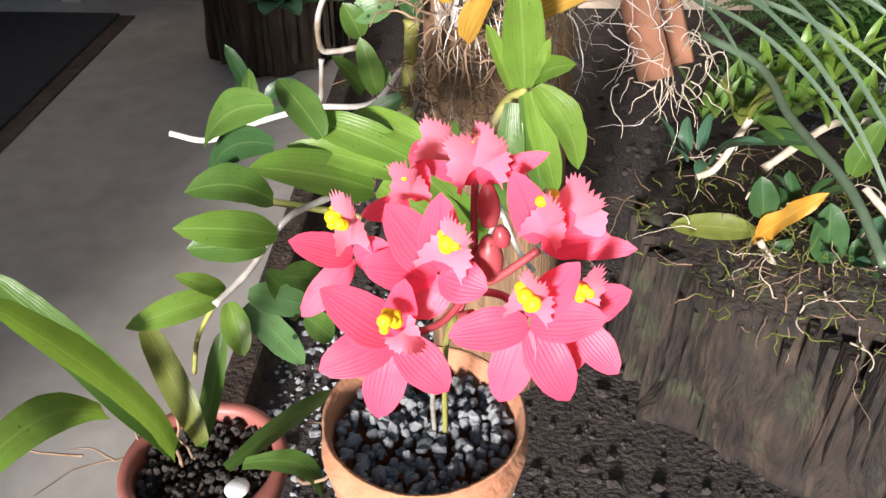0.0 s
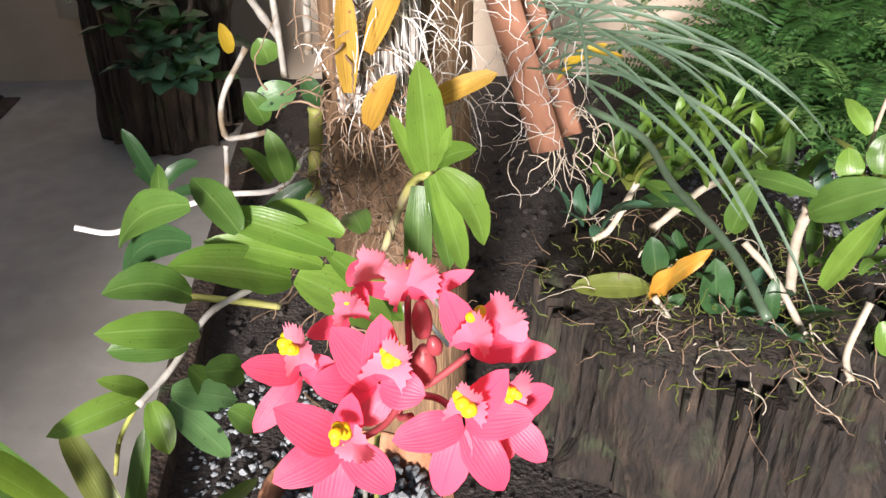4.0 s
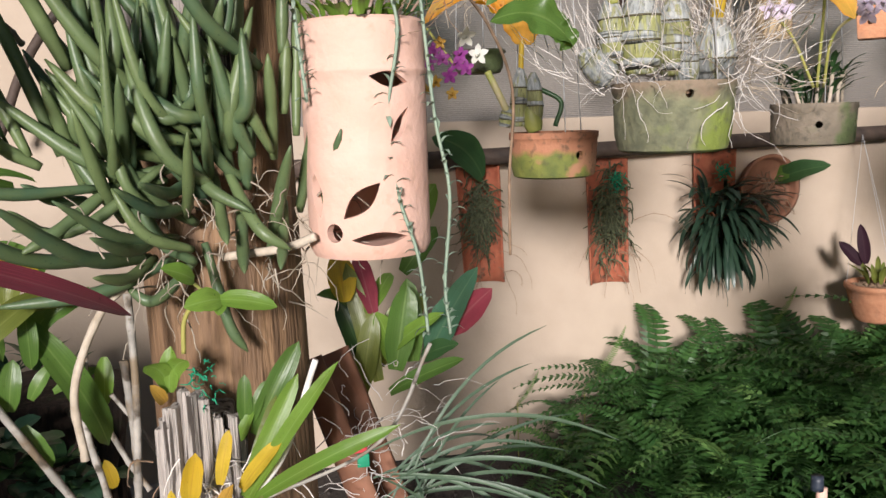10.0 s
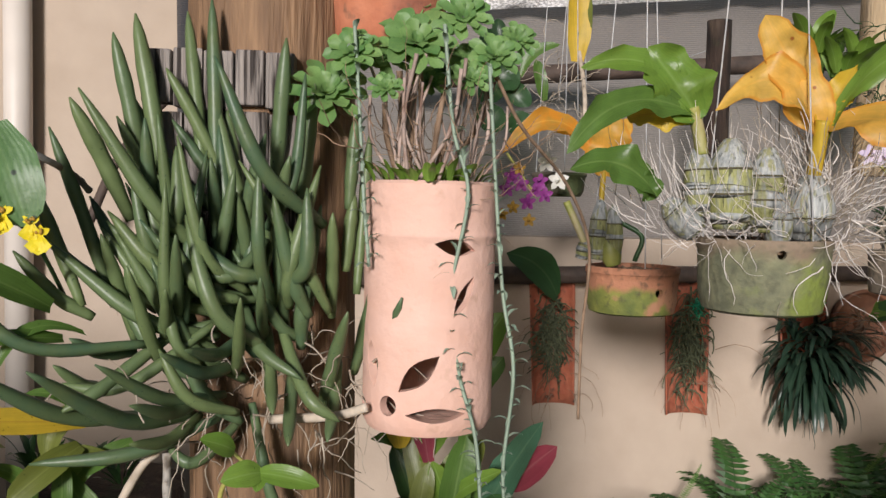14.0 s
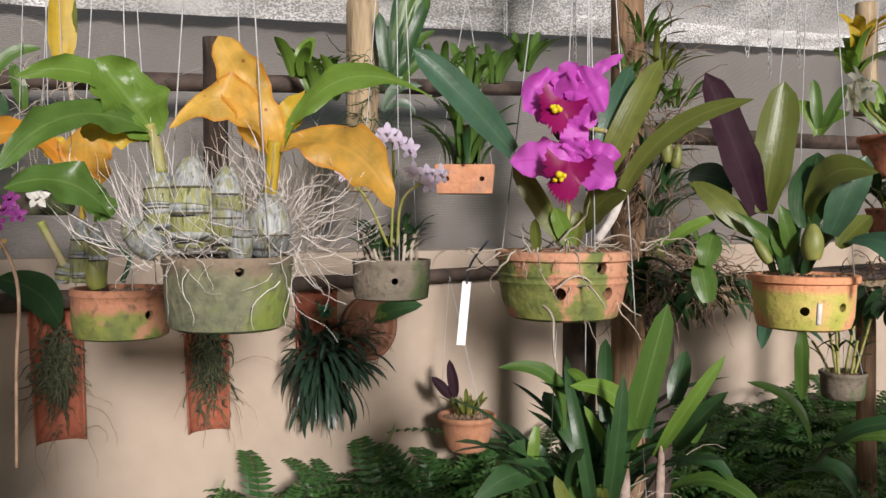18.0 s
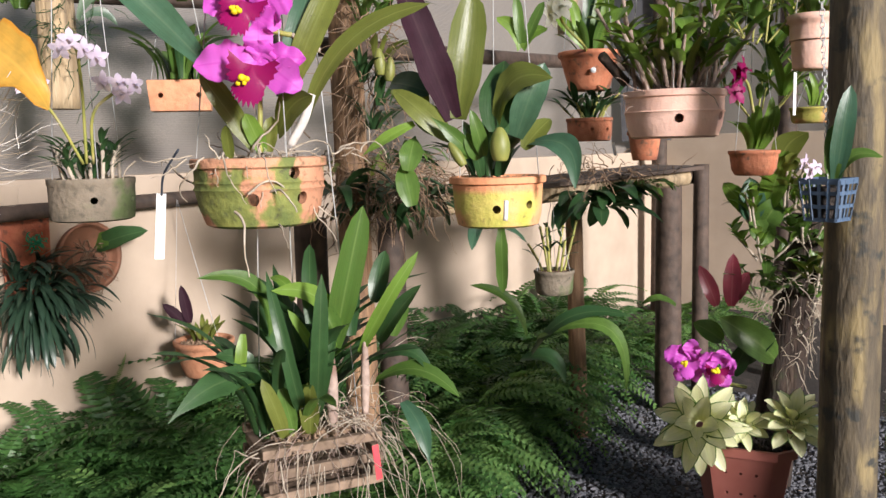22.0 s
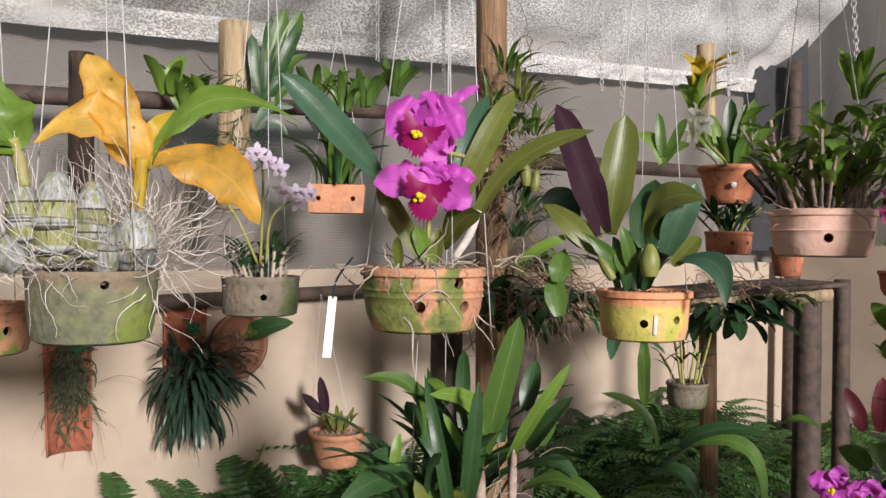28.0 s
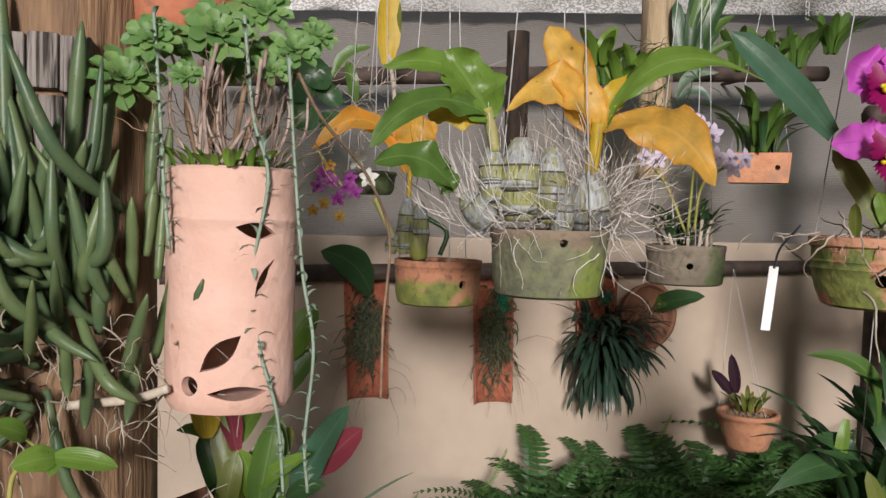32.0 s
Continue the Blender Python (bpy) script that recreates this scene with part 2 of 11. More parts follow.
M = {
    "plaster": rough_surface("cream_plaster", (0.385, 0.305, 0.235), (0.43, 0.345, 0.27), 6.0, (0.32, 0.255, 0.20), 1.3, (0.5, 0.8), 0.85, 0.12, vary=0, fine=60.0),
    "soil": rough_surface("dark_soil", (0.022, 0.017, 0.015), (0.05, 0.04, 0.035), 55.0, (0.075, 0.06, 0.05), 9.0, (0.55, 0.7), 0.95, 0.9, vary=0),
    "stone": rough_surface("dark_gravel", (0.075, 0.078, 0.09), (0.22, 0.22, 0.245), 40.0, rough=0.8, bump=0.3, vary=0.5),
    "pebble": rough_surface("tan_pebble", (0.40, 0.29, 0.20), (0.60, 0.48, 0.38), 30.0, rough=0.8, bump=0.2, vary=0.4),
    "cement": rough_surface("grey_cement", (0.33, 0.305, 0.275), (0.40, 0.37, 0.335), 14.0, (0.25, 0.225, 0.20), 2.2, (0.5, 0.75), 0.7, 0.1, vary=0),
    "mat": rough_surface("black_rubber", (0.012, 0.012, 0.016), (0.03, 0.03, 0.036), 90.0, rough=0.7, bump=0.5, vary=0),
    "terracotta": rough_surface("terracotta", (0.42, 0.18, 0.095), (0.54, 0.26, 0.145), 30.0, (0.32, 0.18, 0.12), 9.0, (0.52, 0.70), 0.88, 0.4, fine=70.0, dirt=((0.22, 0.13, 0.08), 30.0, 0.64, 0.80)),
    "pale_clay": rough_surface("pale_clay", (0.68, 0.41, 0.32), (0.76, 0.50, 0.41), 14.0, (0.60, 0.34, 0.25), 4.0, (0.55, 0.85), 0.8, 0.25, fine=70.0, dirt=((0.50, 0.31, 0.22), 40.0, 0.62, 0.85)),
    "mossy_clay": rough_surface("mossy_clay", (0.085, 0.115, 0.03), (0.24, 0.25, 0.06), 18.0, (0.46, 0.22, 0.13), 9.0, (0.5, 0.55), 0.8, 0.5, band=(0.125, 0.14, (0.50, 0.25, 0.15), 0.20), fine=55.0, dirt=((0.06, 0.06, 0.03), 60.0, 0.56, 0.78)),
    "half_mossy_clay": rough_surface("half_mossy_clay", (0.10, 0.13, 0.03), (0.24, 0.25, 0.05), 18.0, (0.40, 0.20, 0.11), 8.0, (0.54, 0.6), 0.8, 0.5, band=(0.062, 0.08, (0.46, 0.20, 0.11), 0.07), fine=55.0, dirt=((0.07, 0.06, 0.035), 55.0, 0.56, 0.80)),
    "algae_clay": rough_surface("algae_clay", (0.10, 0.105, 0.065), (0.19, 0.19, 0.11), 30.0, (0.15, 0.19, 0.035), 7.0, (0.5, 0.62), 0.85, 0.5, band=(0.10, 0.13, (0.20, 0.15, 0.105), 0.12), fine=60.0, dirt=((0.07, 0.07, 0.045), 44.0, 0.54, 0.80)),
    "lime_clay": rough_surface("lime_clay", (0.34, 0.34, 0.06), (0.52, 0.42, 0.12), 15.0, (0.60, 0.30, 0.15), 7.0, (0.46, 0.58), 0.75, 0.4, band=(0.095, 0.112, (0.60, 0.26, 0.13), 0.03), fine=60.0, dirt=((0.16, 0.12, 0.04), 55.0, 0.58, 0.80)),
    "dark_clay": rough_surface("dark_clay", (0.15, 0.125, 0.09), (0.25, 0.20, 0.15), 14.0, (0.10, 0.13, 0.05), 7.0, (0.5, 0.6), 0.8, 0.5, fine=60.0, dirt=((0.06, 0.055, 0.04), 44.0, 0.54, 0.80)),
    "red_clay": rough_surface("red_clay", (0.44, 0.14, 0.07), (0.56, 0.22, 0.12), 22.0, (0.28, 0.10, 0.065), 8.0, (0.52, 0.66), 0.85, 0.4, fine=60.0, dirt=((0.13, 0.09, 0.06), 36.0, 0.57, 0.72)),
    "tile_clay": rough_surface("tile_clay", (0.32, 0.085, 0.045), (0.43, 0.14, 0.075), 20.0, (0.20, 0.07, 0.045), 9.0, (0.5, 0.66), 0.85, 0.5, fine=60.0, dirt=((0.08, 0.05, 0.035), 30.0, 0.56, 0.7)),
    "brown_clay": rough_surface("brown_clay", (0.24, 0.105, 0.06), (0.33, 0.15, 0.09), 16.0, (0.15, 0.08, 0.05), 7.0, (0.52, 0.7), 0.8, 0.2),
    "plum_plastic": rough_surface("plum_plastic", (0.24, 0.075, 0.06), (0.29, 0.10, 0.08), 8.0, rough=0.5, bump=0.05, vary=0),
    "post_wood": rough_surface("post_wood", (0.13, 0.072, 0.038), (0.27, 0.16, 0.085), 14.0, (0.12, 0.07, 0.04), 5.0, (0.5, 0.7), 0.75, 0.6, (6, 6, 0.5)),
    "pale_post": rough_surface("pale_post", (0.32, 0.23, 0.13), (0.46, 0.35, 0.22), 12.0, (0.15, 0.11, 0.07), 4.0, (0.5, 0.68), 0.75, 0.6, (5, 5, 0.6)),
    # the pale stain colour paints sun patches onto the dark post
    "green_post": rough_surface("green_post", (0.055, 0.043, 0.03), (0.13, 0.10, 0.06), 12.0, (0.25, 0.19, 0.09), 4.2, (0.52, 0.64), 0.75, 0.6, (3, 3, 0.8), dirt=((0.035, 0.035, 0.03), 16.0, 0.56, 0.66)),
    "dark_pole": rough_surface("dark_pole", (0.032, 0.022, 0.017), (0.085, 0.056, 0.042), 16.0, rough=0.75, bump=0.6),
    "bark": rough_surface("bark", (0.011, 0.007, 0.005), (0.042, 0.024, 0.016), 16.0, (0.075, 0.05, 0.034), 6.0, (0.53, 0.72), 0.9, 1.0, (3, 3, 0.7), dirt=((0.03, 0.04, 0.014), 9.0, 0.58, 0.72)),
    # darker copy of bark, with the stump's shade put into the colour
    "wet_bark": rough_surface("wet_bark", (0.006, 0.0042, 0.0032), (0.024, 0.015, 0.010), 18.0, (0.045, 0.03, 0.02), 8.0, (0.55, 0.72), 0.85, 1.0, (3, 3, 0.8), dirt=((0.03, 0.034, 0.016), 14.0, 0.56, 0.72)),
    "grey_wood": rough_surface("grey_wood", (0.17, 0.145, 0.13), (0.36, 0.32, 0.29), 14.0, (0.04, 0.032, 0.028), 16.0, (0.52, 0.6), 0.9, 1.0, (7, 7, 0.35)),
    "split_wood": rough_surface("split_wood", (0.30, 0.26, 0.235), (0.55, 0.50, 0.46), 16.0, (0.06, 0.048, 0.04), 18.0, (0.54, 0.62), 0.9, 1.0, (8, 8, 0.3)),
    "slat_wood": rough_surface("slat_wood", (0.12, 0.082, 0.056), (0.24, 0.17, 0.12), 24.0, rough=0.85, bump=0.5),
    "cane": rough_surface("cane", (0.19, 0.175, 0.155), (0.40, 0.37, 0.33), 26.0, (0.17, 0.125, 0.08), 16.0, (0.54, 0.64), 0.7, 0.4, dirt=((0.07, 0.055, 0.04), 34.0, 0.58, 0.68)),
    "green_cane": rough_surface("green_cane", (0.24, 0.26, 0.06), (0.36, 0.33, 0.09), 20.0, (0.4, 0.34, 0.2), 12.0, (0.55, 0.7), 0.6, 0.2),
    "root": rough_surface("root", (0.29, 0.24, 0.18), (0.50, 0.43, 0.35), 40.0, (0.30, 0.22, 0.15), 9.0, (0.55, 0.75), 0.85, 0.2),
    "pale_stem": rough_surface("pale_stem", (0.22, 0.155, 0.125), (0.44, 0.34, 0.29), 40.0, (0.20, 0.12, 0.09), 20.0, (0.52, 0.65), 0.8, 0.4),
    "white_root": rough_surface("white_root", (0.56, 0.51, 0.47), (0.78, 0.73, 0.69), 40.0, rough=0.85, bump=0.2),
    "brown_root": rough_surface("brown_root", (0.15, 0.095, 0.06), (0.30, 0.20, 0.13), 40.0, rough=0.9, bump=0.3),
    "bulb": bulb_surface("olive_bulb", (0.13, 0.14, 0.04), (0.30, 0.30, 0.12), (0.20, 0.21, 0.17)),
    "sheath": bulb_surface("papery_sheath", (0.15, 0.165, 0.165), (0.35, 0.36, 0.35), (0.20, 0.20, 0.10)),
    "sheath_rim": rough_surface("sheath_rim", (0.05, 0.045, 0.025), (0.11, 0.095, 0.05), 60.0, rough=0.8, bump=0.3),
    "tangle": rough_surface("dry_tangle", (0.03, 0.038, 0.02), (0.12, 0.13, 0.065), 60.0, rough=0.8, bump=0.3),
    "green_bulb": rough_surface("green_bulb", (0.12, 0.14, 0.03), (0.23, 0.23, 0.06), 18.0, rough=0.5, bump=0.15),
    "wire": rough_surface("galvanised_wire", (0.42, 0.42, 0.43), (0.6, 0.6, 0.6), 60.0, rough=0.45, bump=0.0, vary=0),
    "black_plastic": rough_surface("black_plastic", (0.02, 0.026, 0.04), (0.035, 0.045, 0.065), 30.0, rough=0.5, bump=0.05, vary=0),
    "blue_plastic": rough_surface("blue_plastic", (0.06, 0.10, 0.17), (0.08, 0.13, 0.21), 30.0, rough=0.5, bump=0.05, vary=0),
    "white_plastic": rough_surface("white_plastic", (0.72, 0.73, 0.74), (0.8, 0.8, 0.8), 20.0, (0.6, 0.6, 0.58), 5.0, (0.6, 0.8), 0.45, 0.02, vary=0),
    "pvc": rough_surface("pvc_pipe", (0.56, 0.50, 0.44), (0.62, 0.56, 0.50), 5.0, rough=0.5, bump=0.05, vary=0),
    "green_twine": rough_surface("green_twine", (0.0, 0.20, 0.10), (0.02, 0.30, 0.16), 40.0, rough=0.7, bump=0.3, vary=0),
    "red_plastic": rough_surface("red_plastic", (0.55, 0.04, 0.06), (0.65, 0.07, 0.08), 30.0, rough=0.5, bump=0.05, vary=0),
    "grit": rough_surface("grey_grit", (0.13, 0.14, 0.15), (0.30, 0.31, 0.32), 60.0, rough=0.85, bump=0.4, vary=0.3),
    "net": net_surface("shade_cloth", (0.40, 0.355, 0.32), 0.04),
    # near-white: the sunlit band along the cloth's top is put into this colour
    "sunlit_net": net_surface("roof_shade_cloth", (0.95, 0.93, 0.92), 0.10, 0.3, False),
    "dark_net": net_surface("dark_shade_cloth", (0.10, 0.10, 0.11), 0.05),
    "leaf": leaf_surface("mid_green_leaf", (0.075, 0.155, 0.03), (0.12, 0.22, 0.045), (0.2, 0.3, 0.09)),
    "bright_leaf": leaf_surface("bright_green_leaf", (0.14, 0.27, 0.04), (0.22, 0.36, 0.06), (0.28, 0.42, 0.12), 0.4),
    "dark_leaf": leaf_surface("dark_green_leaf", (0.025, 0.07, 0.025), (0.045, 0.105, 0.035), (0.09, 0.15, 0.06), 0.22),
    "blue_leaf": leaf_surface("blue_green_leaf", (0.045, 0.12, 0.075), (0.07, 0.15, 0.085), (0.11, 0.19, 0.11), 0.25),
    "olive_leaf": leaf_surface("olive_leaf", (0.12, 0.15, 0.03), (0.20, 0.23, 0.05), (0.25, 0.28, 0.08), 0.35),
    "pencil": leaf_surface("pencil_leaf", (0.05, 0.105, 0.062), (0.16, 0.215, 0.085), None, 0.1, 0.42),
    "grass_leaf": leaf_surface("blue_grey_leaf", (0.085, 0.135, 0.095), (0.12, 0.18, 0.11), (0.17, 0.23, 0.15), 0.2),
    "tile_leaf": leaf_surface("dark_narrow_leaf", (0.014, 0.036, 0.024), (0.03, 0.06, 0.036), (0.05, 0.08, 0.05), 0.12, 0.3),
    "fern": leaf_surface("fern_leaf", (0.026, 0.085, 0.022), (0.07, 0.165, 0.04), None, 0.3, 0.45),
    # lighter copy of fern: young fronds, and sunlight painted on the front rows
    "fern_young_sunlit": leaf_surface("young_fern_leaf", (0.10, 0.23, 0.07), (0.20, 0.35, 0.10), None, 0.42, 0.5),
    "yellow_leaf": leaf_surface("yellow_leaf", (0.62, 0.40, 0.03), (0.70, 0.50, 0.05), (0.50, 0.28, 0.04), 0.35, 0.5),
    "ochre_leaf": leaf_surface("withered_leaf", (0.50, 0.27, 0.04), (0.62, 0.38, 0.07), None, 0.3, 0.6, ((0.22, 0.10, 0.04), 34.0, 0.10), streak=0.9),
    "orange_leaf": leaf_surface("orange_leaf", (0.80, 0.30, 0.025), (0.92, 0.58, 0.12), (0.90, 0.52, 0.10), 0.5, 0.45, ((0.40, 0.14, 0.03), 22.0, 0.10), 0.42, (0.72, 0.34, 0.05), False, 0.16),
    "purple_leaf": leaf_surface("purple_leaf", (0.02, 0.007, 0.013), (0.034, 0.012, 0.021), (0.05, 0.025, 0.032), 0.08, 0.65),
    "wine_leaf": leaf_surface("wine_leaf", (0.20, 0.03, 0.05), (0.27, 0.05, 0.07), (0.3, 0.12, 0.12), 0.3),
    "spotted_leaf": leaf_surface("spotted_leaf", (0.10, 0.21, 0.07), (0.13, 0.25, 0.09), (0.18, 0.3, 0.12), 0.3, 0.4, ((0.02, 0.04, 0.02), 55.0, 0.2)),
    "cream_leaf": leaf_surface("variegated_leaf", (0.80, 0.80, 0.46), (0.86, 0.86, 0.58), (0.72, 0.76, 0.34), 0.3, 0.45, None, 0.1, (0.12, 0.24, 0.05)),
    "succulent": leaf_surface("succulent_leaf", (0.11, 0.25, 0.075), (0.24, 0.40, 0.13), None, 0.3, 0.45),
    "string": leaf_surface("string_leaf", (0.24, 0.33, 0.25), (0.33, 0.42, 0.32), None, 0.1, 0.55),
    "cactus": leaf_surface("cactus_skin", (0.15, 0.33, 0.08), (0.28, 0.46, 0.13), None, 0.05, 0.45),
    "coral_petal": leaf_surface("coral_petal", (0.80, 0.06, 0.135), (0.86, 0.10, 0.19), (0.74, 0.05, 0.14), 0.3, 0.5, None, 0.05, None, False, 0.02),
    "coral_lip": leaf_surface("coral_lip", (0.86, 0.17, 0.30), (0.92, 0.30, 0.42), None, 0.35, 0.5, None, 0.05, None, False, 0.02),
    "yellow_petal": leaf_surface("yellow_petal", (0.84, 0.66, 0.01), (0.90, 0.76, 0.03), None, 0.35, 0.5, None, 0.05, None, False),
    "violet_petal": leaf_surface("violet_petal", (0.22, 0.03, 0.20), (0.34, 0.06, 0.32), None, 0.3, 0.5, None, 0.2, None, False),
    "magenta_petal": leaf_surface("magenta_petal", (0.60, 0.075, 0.56), (0.68, 0.13, 0.64), (0.56, 0.05, 0.48), 0.4, 0.5, None, 0.1, None, False),
    "crimson_lip": leaf_surface("crimson_lip", (0.24, 0.0, 0.075), (0.32, 0.004, 0.12), None, 0.3, 0.5, None, 0.2),
    "lilac_petal": leaf_surface("lilac_petal", (0.70, 0.58, 0.80), (0.78, 0.68, 0.85), None, 0.4, 0.5, None, 0.05, None, False),
    "white_petal": leaf_surface("white_petal", (0.80, 0.79, 0.74), (0.84, 0.83, 0.80), None, 0.4, 0.5, None, 0.05, None, False),
    "bud": leaf_surface("wine_bud", (0.36, 0.05, 0.07), (0.44, 0.09, 0.10), None, 0.2, 0.4),
}


M["purple_leaf"].node_tree.nodes["Principled BSDF"].inputs["Specular IOR Level"].default_value = 0.12

# ---- building helpers ----
AT = {}


def thing(name, at, label, category, group="", kind=""):
    """An Empty at the base of a thing, which its parts hang on."""
    ob = new(name)
    ob.empty_display_size = 0.05
    ob.location = at
    AT[ob] = Vector(at)
    return tagged(ob, label, category, group, kind)


def part(name, bm, material, parent, label="", smooth=True, kind=""):
    """One mesh, given in world metres, as a part under a thing or under a part."""
    base = AT[parent]
    bmesh.ops.translate(bm, vec=-base, verts=bm.verts[:])
    me = bpy.data.meshes.new(name)
    bm.to_mesh(me)
    bm.free()
    me.materials.append(M[material] if isinstance(material, str) else material)
    if smooth:
        me.shade_smooth()
    ob = new(name, me)
    ob.parent = parent
    AT[ob] = base
    return tagged(ob, label, kind=kind)


def structure(name, bm, material, label, category, smooth=False, kind="structure"):
    me = bpy.data.meshes.new(name)
    bm.to_mesh(me)
    bm.free()
    me.materials.append(M[material])
    if smooth:
        me.shade_smooth()
    ob = new(name, me)
    AT[ob] = Vector((0, 0, 0))
    return tagged(ob, label, category, "", kind)


def box(lo, hi, bevel=0.0, bm=None):
    bm = bm or bmesh.new()
    lo, hi = Vector(lo), Vector(hi)
    made = bmesh.ops.create_cube(bm, size=1.0, matrix=Matrix.LocRotScale((lo + hi) / 2, None, hi - lo))
    if bevel:
        edges = list({e for v in made["verts"] for e in v.link_edges})
        bmesh.ops.bevel(bm, geom=edges, offset=bevel, segments=2, affect="EDGES", profile=0.6)
    return bm


def beam(a, b, w, h, bevel=0.0):
    """A squared bar from a to b."""
    a, b = Vector(a), Vector(b)
    bm = box((-w / 2, -h / 2, 0), (w / 2, h / 2, (b - a).length), bevel)
    bmesh.ops.transform(bm, matrix=Matrix.Translation(a) @ (b - a).to_track_quat("Z", "Y").to_matrix().to_4x4(), verts=bm.verts[:])
    return bm


def strip(a, b, w, h=0.0015, bevel=0.0004, face=(-0.3, -0.95, 0)):
    """A thin label from a to b whose broad side looks along face."""
    a, b = Vector(a), Vector(b)
    z = (b - a).normalized()
    x = z.cross(Vector(face)).normalized()
    y = z.cross(x)
    bm = box((-w / 2, -h / 2, 0), (w / 2, h / 2, (b - a).length), bevel)
    bmesh.ops.transform(bm, matrix=Matrix.Translation(a) @ Matrix((x, y, z)).transposed().to_4x4(), verts=bm.verts[:])
    return bm


def curve_points(points, steps=6):
    """A smooth line through the points."""
    p = [Vector(v) for v in points]
    if len(p) < 3:
        return [p[0].lerp(p[-1], i / steps) for i in range(steps + 1)]
    p = [2 * p[0] - p[1]] + p + [2 * p[-1] - p[-2]]
    out = []
    for i in range(1, len(p) - 2):
        for k in range(steps):
            t = k / steps
            a, b, c, d = p[i - 1 : i + 3]
            out.append(0.5 * (2 * b + (c - a) * t + (2 * a - 5 * b + 4 * c - d) * t * t + (3 * b - a - 3 * c + d) * t ** 3))
    return out + [p[-2]]


def tube(bm, line, radius, sides=8, closed=True):
    """A round body along a line; radius is a number or a function of 0 to 1."""
    n = len(line)
    rings, side = [], None
    for i, c in enumerate(line):
        ahead = (line[min(i + 1, n - 1)] - line[max(i - 1, 0)])
        ahead = ahead.normalized() if ahead.length > 1e-9 else Vector((0, 0, 1))
        if side is None:
            side = ahead.orthogonal().normalized()
        side = (side - ahead * side.dot(ahead))
        side = side.normalized() if side.length > 1e-6 else ahead.orthogonal().normalized()
        other = ahead.cross(side)
        r = radius(i / max(n - 1, 1)) if callable(radius) else radius
        rings.append([bm.verts.new(c + r * (math.cos(2 * math.pi * k / sides) * side + math.sin(2 * math.pi * k / sides) * other)) for k in range(sides)])
    for a, b in zip(rings, rings[1:]):
        for k in range(sides):
            bm.faces.new((a[k], a[(k + 1) % sides], b[(k + 1) % sides], b[k]))
    if closed and sides > 2:
        bm.faces.new(rings[0][::-1])
        bm.faces.new(rings[-1])
    return bm


def lathe(at, profile, seg=36, wobble=0.0, squash=(1.0, 1.0)):
    """A turned body: the profile runs (radius, height) from the outside foot over the rim to the inside floor."""
    bm = bmesh.new()
    rings = []
    fine = [profile[0]]
    for (r0, z0), (r1, z1) in zip(profile, profile[1:]):
        n = max(1, min(30, int(math.hypot(r1 - r0, z1 - z0) / 0.014))) if r0 > 1e-5 and r1 > 1e-5 else 1
        fine += [(r0 + (r1 - r0) * i / n, z0 + (z1 - z0) * i / n) for i in range(1, n + 1)]
    for r, z in fine:
        if r < 1e-5:
            rings.append([bm.verts.new((0, 0, z))])
            continue
        ring = []
        for k in range(seg):
            a = 2 * math.pi * k / seg
            w = 1 + wobble * noise.noise(Vector((3 * math.cos(a), 3 * math.sin(a), z * 12 + r)))
            ring.append(bm.verts.new((r * w * math.cos(a) * squash[0], r * w * math.sin(a) * squash[1], z)))
        rings.append(ring)
    for a, b in zip(rings, rings[1:]):
        if len(a) == 1 and len(b) == 1:
            continue
        for k in range(seg):
            if len(a) == 1:
                bm.faces.new((a[0], b[(k + 1) % seg], b[k]))
            elif len(b) == 1:
                bm.faces.new((a[k], a[(k + 1) % seg], b[0]))
            else:
                bm.faces.new((a[k], a[(k + 1) % seg], b[(k + 1) % seg], b[k]))
    bmesh.ops.recalc_face_normals(bm, faces=bm.faces[:])
    bmesh.ops.translate(bm, vec=Vector(at), verts=bm.verts[:])
    return bm


def log(at, top, r0, r1, seg=28, rings=14, rough=0.05, seedling=0.0):
    """A round timber from at to top, with an uneven skin and sawn ends."""
    a, b = Vector(at), Vector(top)
    turn = (b - a).to_track_quat("Z", "Y").to_matrix()
    bm = bmesh.new()
    made = []
    for i in range(rings + 1):
        t = i / rings
        c, r = a.lerp(b, t), r0 + (r1 - r0) * t
        ring = []
        for k in range(seg):
            ang = 2 * math.pi * k / seg
            w = 1 + rough * noise.noise(Vector((2.2 * math.cos(ang) + seedling, 2.2 * math.sin(ang), t * (b - a).length * 2.5 + seedling))) + 0.4 * rough * noise.noise(Vector((7 * math.cos(ang), 7 * math.sin(ang) + seedling, t * 3)))
            ring.append(bm.verts.new(c + turn @ Vector((r * w * math.cos(ang), r * w * math.sin(ang), 0))))
        made.append(ring)
    for p, q in zip(made, made[1:]):
        for k in range(seg):
            bm.faces.new((p[k], p[(k + 1) % seg], q[(k + 1) % seg], q[k]))
    bm.faces.new(made[0][::-1])
    bm.faces.new(made[-1])
    return bm


